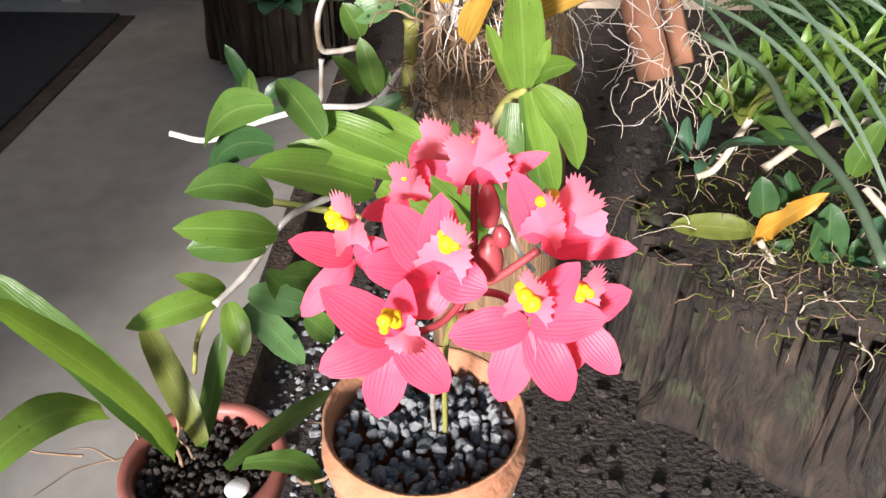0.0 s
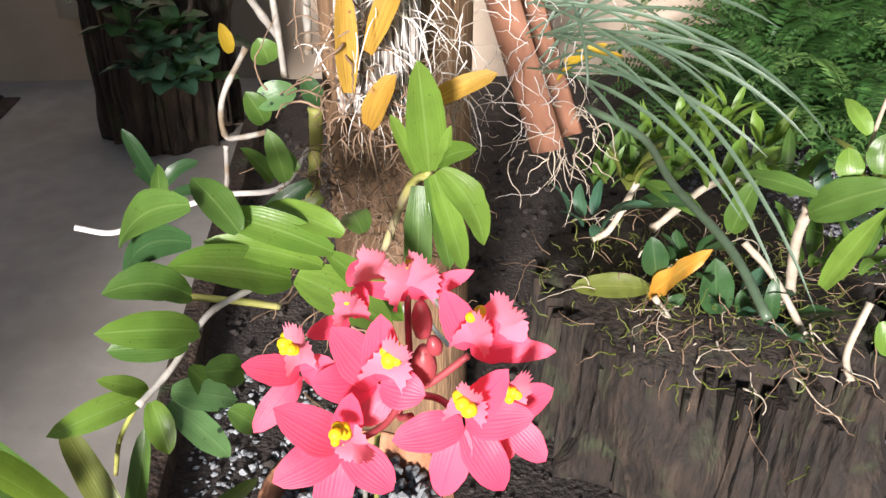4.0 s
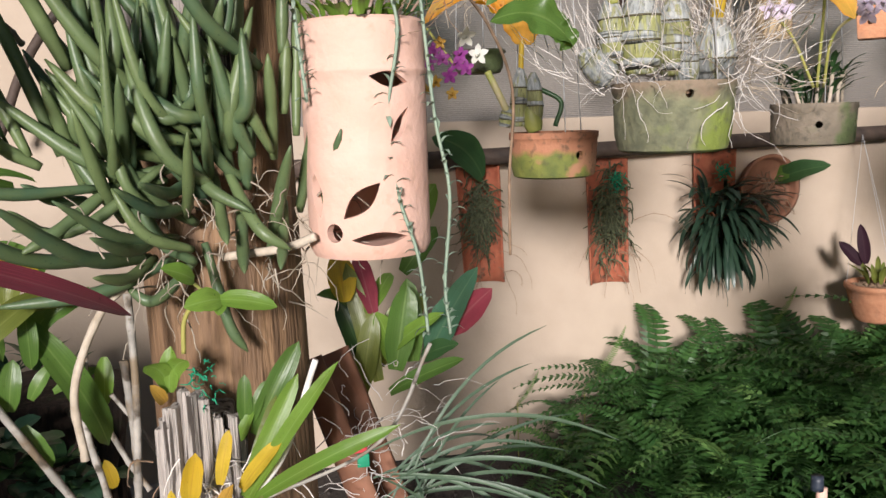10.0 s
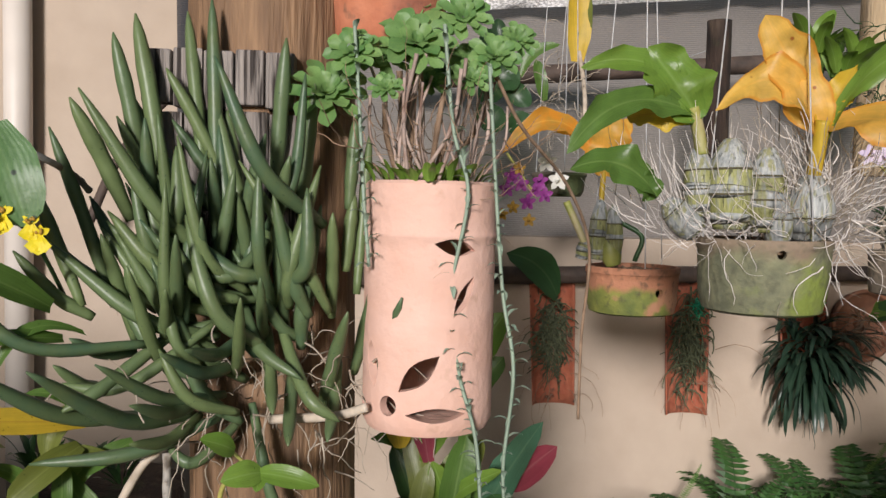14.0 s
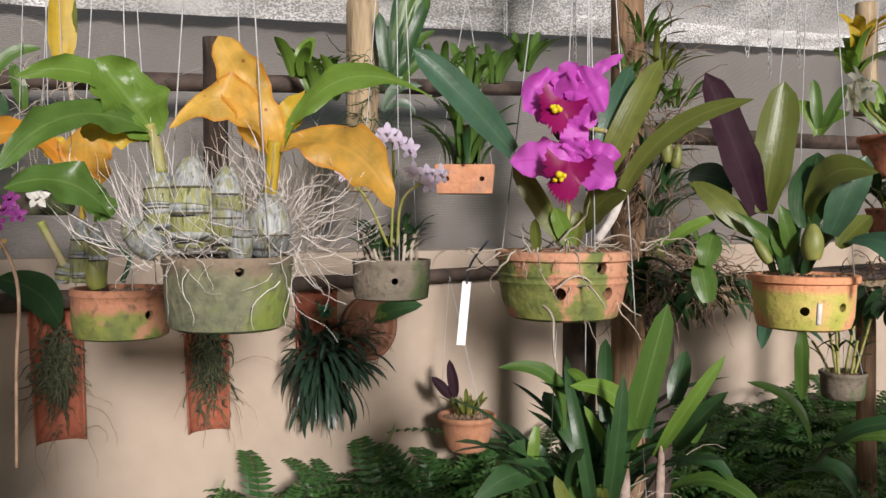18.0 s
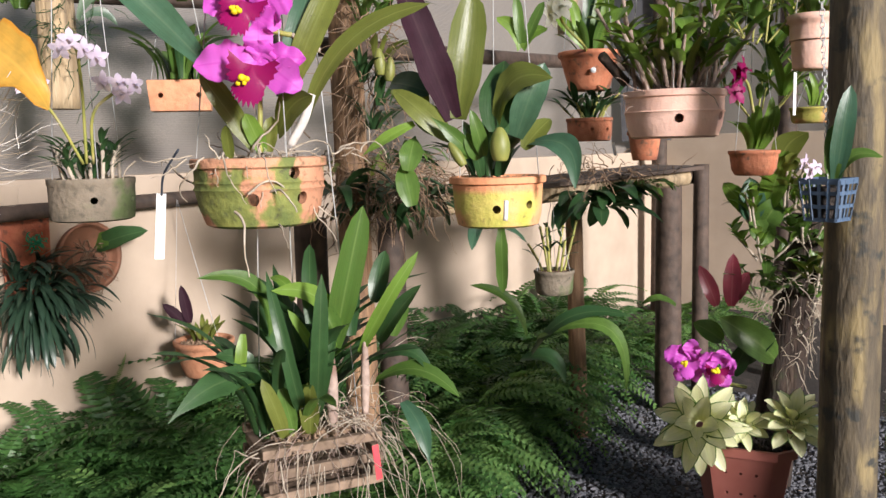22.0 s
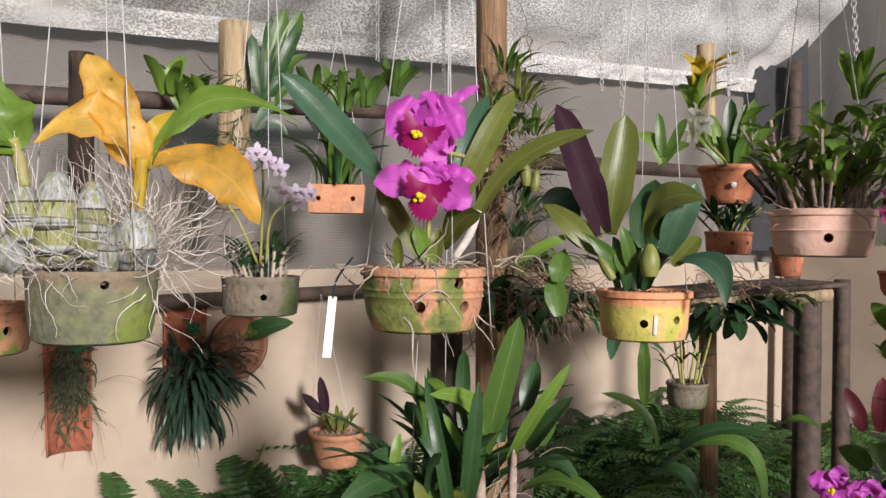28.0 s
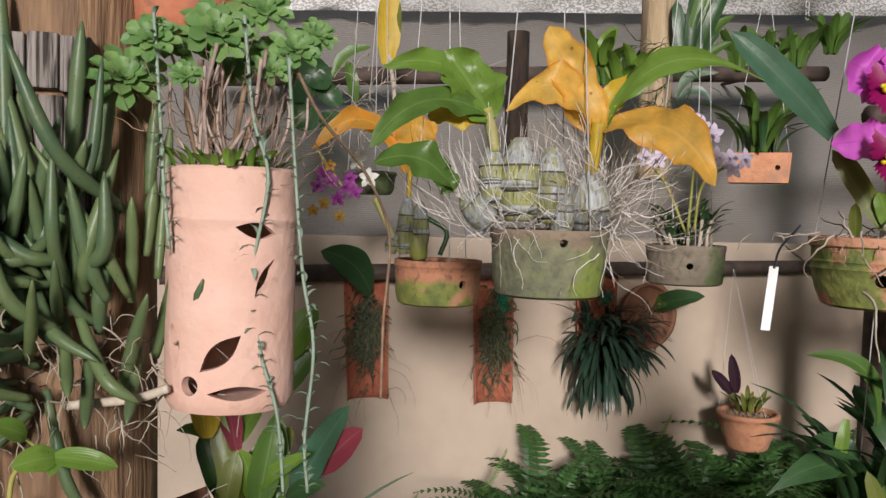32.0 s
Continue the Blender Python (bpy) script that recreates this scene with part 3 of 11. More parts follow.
def cut(ob, cutters):
    """Holes through a part: the cutters are bmeshes in world metres."""
    for bm in cutters:
        bmesh.ops.translate(bm, vec=-AT[ob], verts=bm.verts[:])
        bmesh.ops.recalc_face_normals(bm, faces=bm.faces[:])
        me = bpy.data.meshes.new("cutter")
        bm.to_mesh(me)
        bm.free()
        tool = new("cutter", me)
        mod = ob.modifiers.new("hole", "BOOLEAN")
        mod.operation, mod.solver, mod.object = "DIFFERENCE", "EXACT", tool
        tool.parent = ob.parent
        bpy.context.view_layer.update()
        done = bpy.data.meshes.new_from_object(ob.evaluated_get(bpy.context.evaluated_depsgraph_get()))
        ob.modifiers.clear()
        old, ob.data = ob.data, done
        done.name = old.name
        done.shade_smooth()
        done.set_sharp_from_angle(angle=radians(40))
        bpy.data.objects.remove(tool)


def leaf_mesh(bm, base, tip, width, arch=0.15, fold=0.25, up=(0, 0, 1), shape="oval", segs=9, wave=0.0, twist=0.0):
    """A leaf from base to tip, arched towards up, folded along its midrib, with a uv across and along."""
    base, tip = Vector(base), Vector(tip)
    axis = tip - base
    length = axis.length
    axis.normalize()
    n = Vector(up) - axis * axis.dot(Vector(up))
    if n.length < 1e-3:
        n = axis.orthogonal()
    n.normalize()
    side = axis.cross(n)
    bow = Vector((0, 0, 1)) - axis * axis.z
    bow = bow.normalized() if abs(axis.z) < 0.85 and arch > 0.11 else n
    uv = bm.loops.layers.uv.get("uv") or bm.loops.layers.uv.new("uv")
    spans = (-1.0, -0.55, 0.0, 0.55, 1.0)
    rows = []
    ph = random.random() * 6.28
    for i in range(segs + 1):
        t = i / segs
        if shape == "strap":
            w = min(1.0, 0.5 + 1.6 * t) * math.sqrt(max(0.0, 1 - max(0, (t - 0.5) / 0.5) ** 2.6))
        elif shape == "lance":
            w = math.sin(math.pi * min(1, t * 0.86 + 0.12)) ** 0.8 * (1 - t ** 6)
        elif shape == "spoon":
            w = (0.25 + 0.75 * t ** 1.2) * (1 - max(0, (t - 0.72) / 0.28) ** 2.5)
        else:
            w = max(0.0, math.sin(math.pi * (0.03 + 0.97 * t) ** 0.9)) ** 0.55
        w = max(w, 0.03) * width / 2 * (1 + 0.22 * wave * math.sin(17 * t + 2 * ph) + 0.12 * wave * math.sin(31 * t + ph))
        tw = twist * t
        s2, n2 = side * math.cos(tw) + n * math.sin(tw), n * math.cos(tw) - side * math.sin(tw)
        c = base + axis * (length * t) + bow * (arch * length * 4 * t * (1 - t))
        rows.append([bm.verts.new(c + s2 * (w * s) + n2 * (abs(s) * w * fold + wave * w * abs(s) * (math.sin(9 * t + ph + 2 * s) + 0.5 * math.sin(21 * t + 3 * ph + 3 * s)))) for s in spans])
    for i in range(segs):
        for k in range(4):
            f = bm.faces.new((rows[i][k], rows[i][k + 1], rows[i + 1][k + 1], rows[i + 1][k]))
            for lp, (a, b) in zip(f.loops, ((k, i), (k + 1, i), (k + 1, i + 1), (k, i + 1))):
                lp[uv].uv = (a / 4, b / segs)
    return bm


def leaf(parent, base, tip, width, material="leaf", arch=0.12, fold=0.25, up=(0, 0, 1), shape="oval", wave=0.0, twist=0.0, name="leaf", label=""):
    if not wave and name == "leaf":
        wave, twist, fold = random.uniform(0.03, 0.11), twist + random.uniform(-0.45, 0.45), fold * random.uniform(0.7, 1.6)
    return part(name, leaf_mesh(bmesh.new(), base, tip, width, arch, fold, up, shape, 16 if wave > 0.12 else 11, wave, twist), material, parent, label)


def pencil(parent, points, r, material="pencil", name="leaf"):
    """A round, tapering leaf."""
    bm = bmesh.new()
    tube(bm, curve_points(points, 7), lambda t: 0.79 * r * min(1.0, 0.62 + 1.4 * t) * (1 - 0.93 * max(0.0, (t - 0.55) / 0.45) ** 2.6) * (1 + 0.04 * math.sin(t * 23)) + 0.0005, 8)
    return part(name, bm, material, parent)


def cane(parent, points, r, material="cane", name="cane", label="", knots=0):
    bm = bmesh.new()
    line = curve_points(points, 8)
    if material == "cane":
        r *= 0.7
        knots = knots or 5
    if knots:
        tube(bm, line, lambda t: r * (1 + 0.22 * max(0, math.cos(2 * math.pi * knots * t)) ** 6), 9)
    else:
        tube(bm, line, r, 9)
    return part(name, bm, material, parent, label)


def wander(bm, start, way, length, r, bend=0.6, fall=0.0, steps=9, sides=4):
    """One root or tendril that wanders off."""
    p, d = Vector(start), Vector(way).normalized()
    line = [p.copy()]
    for _ in range(steps):
        d = (d + bend * 0.5 * Vector((random.uniform(-1, 1), random.uniform(-1, 1), random.uniform(-1, 1))) + Vector((0, 0, -fall * 0.25))).normalized()
        p = p + d * (length / steps)
        line.append(p.copy())
    tube(bm, line, lambda t: r * (1 - 0.6 * t), sides, False)


def root_ball(parent, centre, spread, count, length, r, material="root", fall=0.5, bend=0.8, out=0.6, up=0.0, name="root_mass", label=""):
    bm = bmesh.new()
    c = Vector(centre)
    for _ in range(count):
        o = Vector((random.gauss(0, 1) * spread[0], random.gauss(0, 1) * spread[1], random.gauss(0, 1) * spread[2]))
        d = o.normalized() * out + Vector((random.uniform(-1, 1), random.uniform(-1, 1), random.uniform(-1, 1) + up)) * 0.6
        wander(bm, c + o, d, length * random.uniform(0.4, 1.2), r * random.uniform(0.6, 1.3), bend, fall)
    return part(name, bm, material, parent, label, kind="stuff")


def wires(parent, rim_points, top, r=0.0015, name="wire"):
    for p in rim_points:
        bm = bmesh.new()
        tube(bm, curve_points([p, top], 2), r, 5)
        part(name, bm, "wire", parent)


def chain(parent, low, high, size=0.03):
    """Links, joined into one hanging chain."""
    bm = bmesh.new()
    low, high = Vector(low), Vector(high)
    n = max(2, int((high - low).length / (size * 0.8)))
    for i in range(n):
        c = low.lerp(high, (i + 0.5) / n)
        turn = Matrix.Rotation(math.pi / 2 * (i % 2), 3, "Z")
        ring = [c + turn @ Vector((0.32 * size * math.cos(a), 0, 0.55 * size * math.sin(a))) for a in [2 * math.pi * k / 8 for k in range(9)]]
        tube(bm, ring, size * 0.07, 4, False)
    return part("chain", bm, "wire", parent)


def rim_ring(centre, r, n=3, phase=0.5):
    return [Vector((centre[0] + r * math.cos(phase + 2 * math.pi * k / n), centre[1] + r * math.sin(phase + 2 * math.pi * k / n), centre[2])) for k in range(n)]


def drill(centre, angle, z, r, hole=0.011):
    """A cutter that points from a pot's axis outwards at an angle."""
    a = Vector((centre[0], centre[1], z))
    d = Vector((math.cos(angle), math.sin(angle), 0))
    bm = bmesh.new()
    tube(bm, [a + d * r * 0.55, a + d * r * 1.5], hole, 14)
    return bm


def medium(parent, centre, r, z, material="brown_root", name="potting_mix"):
    """Rough bark chips that fill a pot up to z."""
    bm = bmesh.new()
    for ring in range(9):
        rr = r * ring / 8.6
        for k in range(max(1, ring * 8)):
            a = 2 * math.pi * k / max(1, ring * 8) + random.random()
            c = Vector((centre[0] + rr * math.cos(a), centre[1] + rr * math.sin(a), z + random.uniform(-0.006, 0.006)))
            s = r * random.uniform(0.07, 0.13)
            bmesh.ops.create_icosphere(bm, subdivisions=1, radius=s, matrix=Matrix.Translation(c) @ Euler([random.uniform(0, 3) for _ in range(3)]).to_matrix().to_4x4() @ Matrix.Diagonal((1, 0.7, 0.5, 1)))
    return part(name, bm, material, parent, smooth=False, kind="stuff")


def bowl_pot(name, centre, r_top, r_foot, height, material, label, holes=(), bands=0, hole_r=0.012, squash=(1, 1), group="hanging orchid pots", lip=0.006, category="flower pot", foot_round=0.25):
    """A hanging clay bowl: centre is the middle of its rim."""
    x, y, z = centre
    z0 = z - height
    pot = thing(name, (x, y, z0), label, category, group)
    prof = [(0, 0), (r_foot * 0.9, 0), (r_foot, height * 0.04), (r_foot + (r_top - r_foot) * 0.55, height * foot_round)]
    for i in range(bands):
        h = height * (0.52 + 0.1 * i)
        prof += [(r_top * 0.985, h), (r_top * 1.01, h + height * 0.03), (r_top * 0.985, h + height * 0.06)]
    prof += [(r_top * 0.99, height * 0.84), (r_top + lip, height * 0.87), (r_top + lip, height * 0.985), (r_top + lip * 0.4, height), (r_top * 0.93, height), (r_top * 0.9, height * 0.95), (r_foot * 0.88, height * 0.12), (0, height * 0.1)]
    body = part("pot_body", lathe((x, y, z0), prof, 40, 0.015, squash), material, pot)
    if holes:
        cut(body, [drill(centre, a, z0 + height * h, r_top, hole_r) for a, h in holes])
    return pot

# ---- the setting ----
bm = bmesh.new()
bmesh.ops.create_grid(bm, x_segments=2, y_segments=2, size=400)
structure("ground", bm, "soil", "dark damp soil and gravel of the garden bed", "ground")
structure("floor", box((-3.4, -1.2, 0.0), (-0.46, 3.4, 0.012), 0.003), "cement", "grey cement floor beside the garden bed", "floor")
structure("kerb", box((-0.46, -0.4, 0.0), (-0.40, 2.9, 0.06), 0.008), "bark", "brown timber edging along the cement floor", "edging")
structure("doormat", box((-3.0, -0.8, 0.0125), (-1.43, 3.2, 0.03), 0.006), "mat", "black rubber mat lying on the cement", "mat")
structure("mat_border", box((-1.43, -0.8, 0.0125), (-1.37, 3.2, 0.02), 0.003), "dark_pole", "grey border strip beside the black mat", "mat")
structure("wall_north", box((-0.12, 3.4, 0.0), (7.9, 3.55, 1.447), 0.004), "plaster", "low cream-painted garden wall with stains", "wall")
structure("wall_house", box((-1.66, 3.4, 0.0), (-0.12, 3.6, 3.0), 0.004), "plaster", "tall cream-painted house wall", "wall")
structure("wall_east", box((7.9, -0.4, 0.0), (8.05, 3.55, 1.6), 0.004), "plaster", "cream end wall of the garden in shade", "wall")
structure("door_frame", box((-1.74, 3.36, 0.0), (-1.66, 3.46, 2.2), 0.004), "pvc", "pale door frame at the wall's end", "frame")
# solid black box: the doorway's shade is put into its colour
structure("wall_far", box((-3.4, 3.6, 0.0), (-1.74, 3.7, 3.0)), "mat", "black panel standing in for the shade inside the doorway by the house wall", "wall")
structure("wall_garden", box((-2.4, -6.2, 0.0), (8.05, -6.0, 1.1)), "plaster", "low cream wall across the garden", "wall")
# added out of view; its edge and height set the shadow on the floor
structure("wall_porch", box((-3.4, -1.55, 0.0), (-1.56, -1.4, 2.1)), "plaster", "unseen plain wall added to shade the cement floor", "wall")
# also added out of view, to hold back light from the west
structure("wall_west", box((-3.6, -3.2, 0.0), (-3.4, 3.7, 3.2)), "plaster", "unseen plain wall added on the west side to block light", "wall")


def sheet(corner, u, v, nu, nv, sag=0.0, ripple=0.0, freq=3.0):
    """A hanging cloth between a corner and two ways, with sag and ripples."""
    bm = bmesh.new()
    c, u, v = Vector(corner), Vector(u), Vector(v)
    n = u.cross(v).normalized()
    g = [[bm.verts.new(c + u * (i / nu) + v * (j / nv) + n * (ripple * noise.noise(Vector((i * freq / nu * 4, j * freq / nv, 1.7)))) + Vector((0, 0, -sag * math.sin(math.pi * j / nv)))) for j in range(nv + 1)] for i in range(nu + 1)]
    for i in range(nu):
        for j in range(nv):
            bm.faces.new((g[i][j], g[i + 1][j], g[i + 1][j + 1], g[i][j + 1]))
    return bm


structure("shade_screen", sheet((-0.12, 3.56, 1.40), (8.1, 0, 0), (0, 0, 1.95), 60, 16, 0, 0.03), "net", "grey-beige woven shade cloth above the wall", "shade cloth", True)
structure("shade_roof", sheet((0.4, 3.50, 2.42), (7.6, 0, 0.66), (0, -0.8, 1.1), 90, 14, 0.0, 0.09, 6.0), "sunlit_net", "shade cloth roof over the garden, sunlight put into its pale colour", "shade cloth", True)
structure("shade_screen_east", sheet((7.95, 3.55, 1.55), (0, -2.35, 0), (0, 0, 2.9), 30, 10, 0, 0.03), "net", "shade cloth above the end wall", "shade cloth", True)
structure("dark_sheet", sheet((7.25, 3.44, 1.55), (0.55, -0.22, 0), (0, 0, 2.3), 10, 10, 0, 0.04), "dark_net", "dark sheet hanging in the far corner of the garden", "sheet", True)
structure("drain_pipe", tube(bmesh.new(), [Vector((-1.15, 3.33, 0.3)), Vector((-1.15, 3.33, 3.0))], 0.05, 24), "pvc", "pale plastic drain pipe on the house wall", "pipe", True)


# ---- timbers ----
def timber(name, a, b, r0, r1, material, label, category="post", group="", rough=0.05):
    ob = thing(name, a, label, category, group)
    part("timber", log(a, b, r0, r1, 26, 14, rough, a[0] * 3.1), material, ob)
    return ob


timber("main_post", (0.06, 1.30, 0.0), (0.03, 1.30, 2.6), 0.122, 0.115, "post_wood", "thick round brown wooden post with orchids tied to it")
wall_rail = timber("wall_rail", (0.1, 3.32, 1.285), (3.3, 3.32, 1.345), 0.035, 0.03, "dark_pole", "dark round pole fixed along the cream wall", "pole", "", 0.12)
upper_rail = timber("upper_rail", (0.3, 3.35, 2.05), (3.0, 3.2, 2.24), 0.035, 0.035, "dark_pole", "dark pole in front of the shade cloth", "pole", "", 0.12)
far_rail = timber("far_rail", (2.6, 2.5, 1.95), (6.5, 2.9, 2.12), 0.04, 0.04, "dark_pole", "dark pole between the posts", "pole", "", 0.12)
timber("middle_post", (2.80, 2.30, 0.0), (2.76, 2.32, 3.3), 0.068, 0.06, "post_wood", "tall brown post overgrown with ferns and orchids")
short_log = timber("short_log", (1.865, 2.78, 1.7), (1.87, 2.78, 2.40), 0.062, 0.06, "pale_post", "pale sawn log hung up with a wired plant", "log")
thin_log = timber("thin_log", (1.29, 2.72, 1.72), (1.28, 2.70, 2.18), 0.04, 0.038, "bark", "thin mossy log hung before the shade cloth", "log")
timber("garden_post", (3.09, 0.53, 0.0), (3.087, 0.546, 2.7), 0.085, 0.078, "green_post", "round greenish wooden post with sun patches painted into its colour")
timber("dark_post", (4.84, 1.90, 0.0), (4.83, 1.90, 1.33), 0.075, 0.07, "dark_pole", "dark square-cut bench post", "post", "bench posts")
timber("bench_post", (4.17, 2.09, 0.0), (4.15, 2.11, 1.28), 0.045, 0.042, "post_wood", "brown round bench post", "post", "bench posts")
timber("back_leg", (5.27, 1.89, 0.0), (5.26, 1.89, 1.4), 0.05, 0.045, "dark_pole", "thin dark bench post", "post", "bench posts")
timber("log_stump", (2.82, 2.62, 0.0), (2.81, 2.6, 1.25), 0.075, 0.07, "dark_pole", "dark log standing by the wall", "log")
timber("log_stump", (3.32, 2.62, 0.0), (3.31, 2.6, 1.25), 0.07, 0.065, "dark_pole", "dark log standing by the wall", "log")
timber("bench_rail", (3.3, 2.35, 1.27), (4.5, 1.66, 1.36), 0.045, 0.045, "pale_post", "yellowish round bench rail", "bench rail", "", 0.08)
timber("bench_rail", (3.4, 2.65, 1.24), (5.3, 1.95, 1.33), 0.045, 0.045, "dark_pole", "dark round bench rail", "bench rail", "", 0.08)

timber("roof_beam", (0.5, 1.616, 3.05), (3.7, 1.168, 3.05), 0.035, 0.035, "dark_pole", "dark overhead pole that the clay bowls hang from", "pole", "overhead poles", 0.1)
timber("roof_beam", (0.4, 2.316, 3.05), (4.2, 1.80, 3.05), 0.035, 0.035, "dark_pole", "dark overhead pole that the clay bowls hang from", "pole", "overhead poles", 0.1)
bench = thing("plant_bench", (4.0, 2.1, 1.26), "rough plank shelf of the plant bench", "bench")
for k in range(5):
    o = Vector((0.05 * k * 1.3, 0.075 * k * 1.3, 0))
    part("plank", beam(Vector((3.42, 2.22, 1.325)) + o, Vector((4.52, 1.60, 1.405)) + o, 0.085, 0.02, 0.003), "dark_pole", bench, smooth=False)
cloth = thing("hanging_cloth", (-0.36, 3.37, 1.6), "dark woven shade cloth hanging down the house wall", "shade cloth")
part("cloth", sheet((-0.58, 3.37, 1.75), (0.48, 0, 0), (0, 0, 1.2), 12, 12, 0, 0.03), "dark_net", cloth)
hose = thing("garden_hose", (-0.7, 3.2, 1.4), "dark curved hose leaning by the house wall", "hose")
cane(hose, [(-0.86, 3.2, 1.45), (-0.74, 3.2, 1.72), (-0.55, 3.2, 1.95), (-0.3, 3.3, 2.1), (-0.24, 3.4, 2.13)], 0.017, "dark_pole", "hose")
timber("corner_pole", (7.5, 3.2, 0.0), (7.5, 3.2, 3.2), 0.07, 0.06, "dark_pole", "dark pole in the far corner of the garden")
timber("roof_pole", (5.9, 1.6, 0.0), (5.9, 1.6, 3.3), 0.06, 0.055, "dark_pole", "dark pole that holds the roof cloth")

hem = thing("roof_hem", (0.5, 3.48, 2.4), "folded hem of the shade cloth roof, painted as bright as if sunlit", "shade cloth")
part("hem", sheet((0.45, 3.465, 2.345), (7.35, 0, 0.635), (0, -0.03, 0.11), 110, 4, 0, 0.05, 14.0), "sunlit_net", hem)
for x in (0.55, 1.6, 2.7):
    part("bracket", tube(bmesh.new(), [Vector((x, 3.34 - 0.056 * (x - 0.3), 2.05 + 0.07 * (x - 0.3))), Vector((x, 3.56, 2.05 + 0.07 * (x - 0.3)))], 0.008, 8), "dark_pole", upper_rail)
part("hanger", tube(bmesh.new(), [Vector((1.87, 2.80, 2.15)), Vector((1.87, 3.26, 2.16))], 0.0015, 5), "wire", short_log)
part("hanger", tube(bmesh.new(), [Vector((1.28, 2.72, 2.10)), Vector((1.28, 3.29, 2.12))], 0.0015, 5), "wire", thin_log)
part("tie", tube(bmesh.new(), [Vector((2.78, 2.33, 1.965)), Vector((2.72, 2.51, 1.958))], 0.012, 8), "dark_pole", far_rail)
for x in (0.5, 1.7, 2.9):
    part("bracket", tube(bmesh.new(), [Vector((x, 3.32, 1.283 + 0.019 * x)), Vector((x, 3.41, 1.283 + 0.019 * x))], 0.009, 8), "dark_pole", wall_rail)

# ---- hanging pots ----
pot_a = bowl_pot("hanging_pot", (0.878, 2.245, 1.42), 0.122, 0.112, 0.125, "half_mossy_clay", "half-green terracotta bowl hanging with a bulbous orchid", [(-1.25, 0.5)], lip=0.002)
medium(pot_a, (0.878, 2.245), 0.105, 1.40)
wires(pot_a, rim_ring((0.878, 2.245, 1.415), 0.115), (0.87, 2.25, 3.015))
pot_b = bowl_pot("hanging_pot", (0.905, 1.555, 1.525), 0.118, 0.105, 0.135, "algae_clay", "green algae-covered clay bowl hanging with large grey bulbs", [(-1.75, 0.82)], lip=0.002, hole_r=0.008)
medium(pot_b, (0.905, 1.555), 0.1, 1.505)
wires(pot_b, rim_ring((0.905, 1.555, 1.52), 0.11, 3, 0.9), (0.90, 1.56, 3.015))
pot_c = bowl_pot("hanging_pot", (1.655, 2.215, 1.475), 0.118, 0.112, 0.12, "dark_clay", "grey-brown weathered clay bowl hanging with a small leafy orchid", [(-2.02, 0.5), (-0.9, 0.5)], lip=0.001, hole_r=0.01)
medium(pot_c, (1.655, 2.215), 0.1, 1.46)
wires(pot_c, rim_ring((1.655, 2.215, 1.47), 0.11, 3, 0.2), (1.66, 2.21, 3.015))
pot_d = bowl_pot("hanging_pot", (1.672, 1.475, 1.525), 0.148, 0.125, 0.155, "mossy_clay", "banded terracotta bowl, green with algae, hanging with a magenta orchid", [(-2.35, 0.42), (-1.55, 0.42), (-1.7, 0.78)], 2, 0.014)
medium(pot_d, (1.672, 1.475), 0.128, 1.50)
wires(pot_d, rim_ring((1.672, 1.475, 1.52), 0.14, 3, 0.3), (1.70, 1.45, 3.015))
pot_e = bowl_pot("hanging_pot", (2.43, 1.345, 1.452), 0.132, 0.118, 0.145, "lime_clay", "terracotta bowl, yellow-green below its rim, hanging with broad-leaved orchids", [(-2.55, 0.38), (-1.75, 0.45)], 0, 0.012, lip=0.009)
medium(pot_e, (2.43, 1.345), 0.115, 1.435)
wires(pot_e, rim_ring((2.43, 1.345, 1.45), 0.13, 3, 0.7), (2.44, 1.345, 3.015))
pot_f = bowl_pot("hanging_pot", (3.77, 1.80, 1.94), 0.128, 0.088, 0.17, "red_clay", "plain terracotta pot hanging with a white orchid", (), lip=0.01, foot_round=0.5)
medium(pot_f, (3.77, 1.80), 0.11, 1.92)
wires(pot_f, rim_ring((3.77, 1.80, 1.935), 0.125), (3.78, 1.83, 3.015))
pot_h = bowl_pot("hanging_pot", (3.70, 1.76, 1.648), 0.098, 0.09, 0.10, "red_clay", "small terracotta bowl hanging below another pot", [(-2.5, 0.5), (-1.7, 0.5)], hole_r=0.008, lip=0.003)
medium(pot_h, (3.70, 1.76), 0.085, 1.635)
wires(pot_h, rim_ring((3.70, 1.76, 1.645), 0.095), (3.76, 1.79, 1.80))
pot_g = bowl_pot("hanging_pot", (3.285, 1.185, 1.715), 0.172, 0.15, 0.165, "pale_clay", "large pale clay bowl hanging with a crowded orchid", [(-2.62, 0.4), (-1.55, 0.45)], 1, 0.016)
medium(pot_g, (3.285, 1.185), 0.15, 1.69)
wires(pot_g, rim_ring((3.285, 1.185, 1.71), 0.165, 4, 0.4), (3.29, 1.225, 3.015))
pot_k = bowl_pot("hanging_pot", (3.86, 1.10, 1.495), 0.095, 0.075, 0.10, "red_clay", "small orange clay bowl hanging with a leafy orchid", (), lip=0.005)
medium(pot_k, (3.86, 1.10), 0.08, 1.48)
wires(pot_k, rim_ring((3.86, 1.10, 1.49), 0.09), (3.86, 1.12, 2.3))
pot_l = bowl_pot("clay_pot", (3.62, 1.46, 1.585), 0.065, 0.05, 0.12, "red_clay", "small terracotta pot standing on the bench", (), lip=0.006, foot_round=0.5, group="pots on the bench")
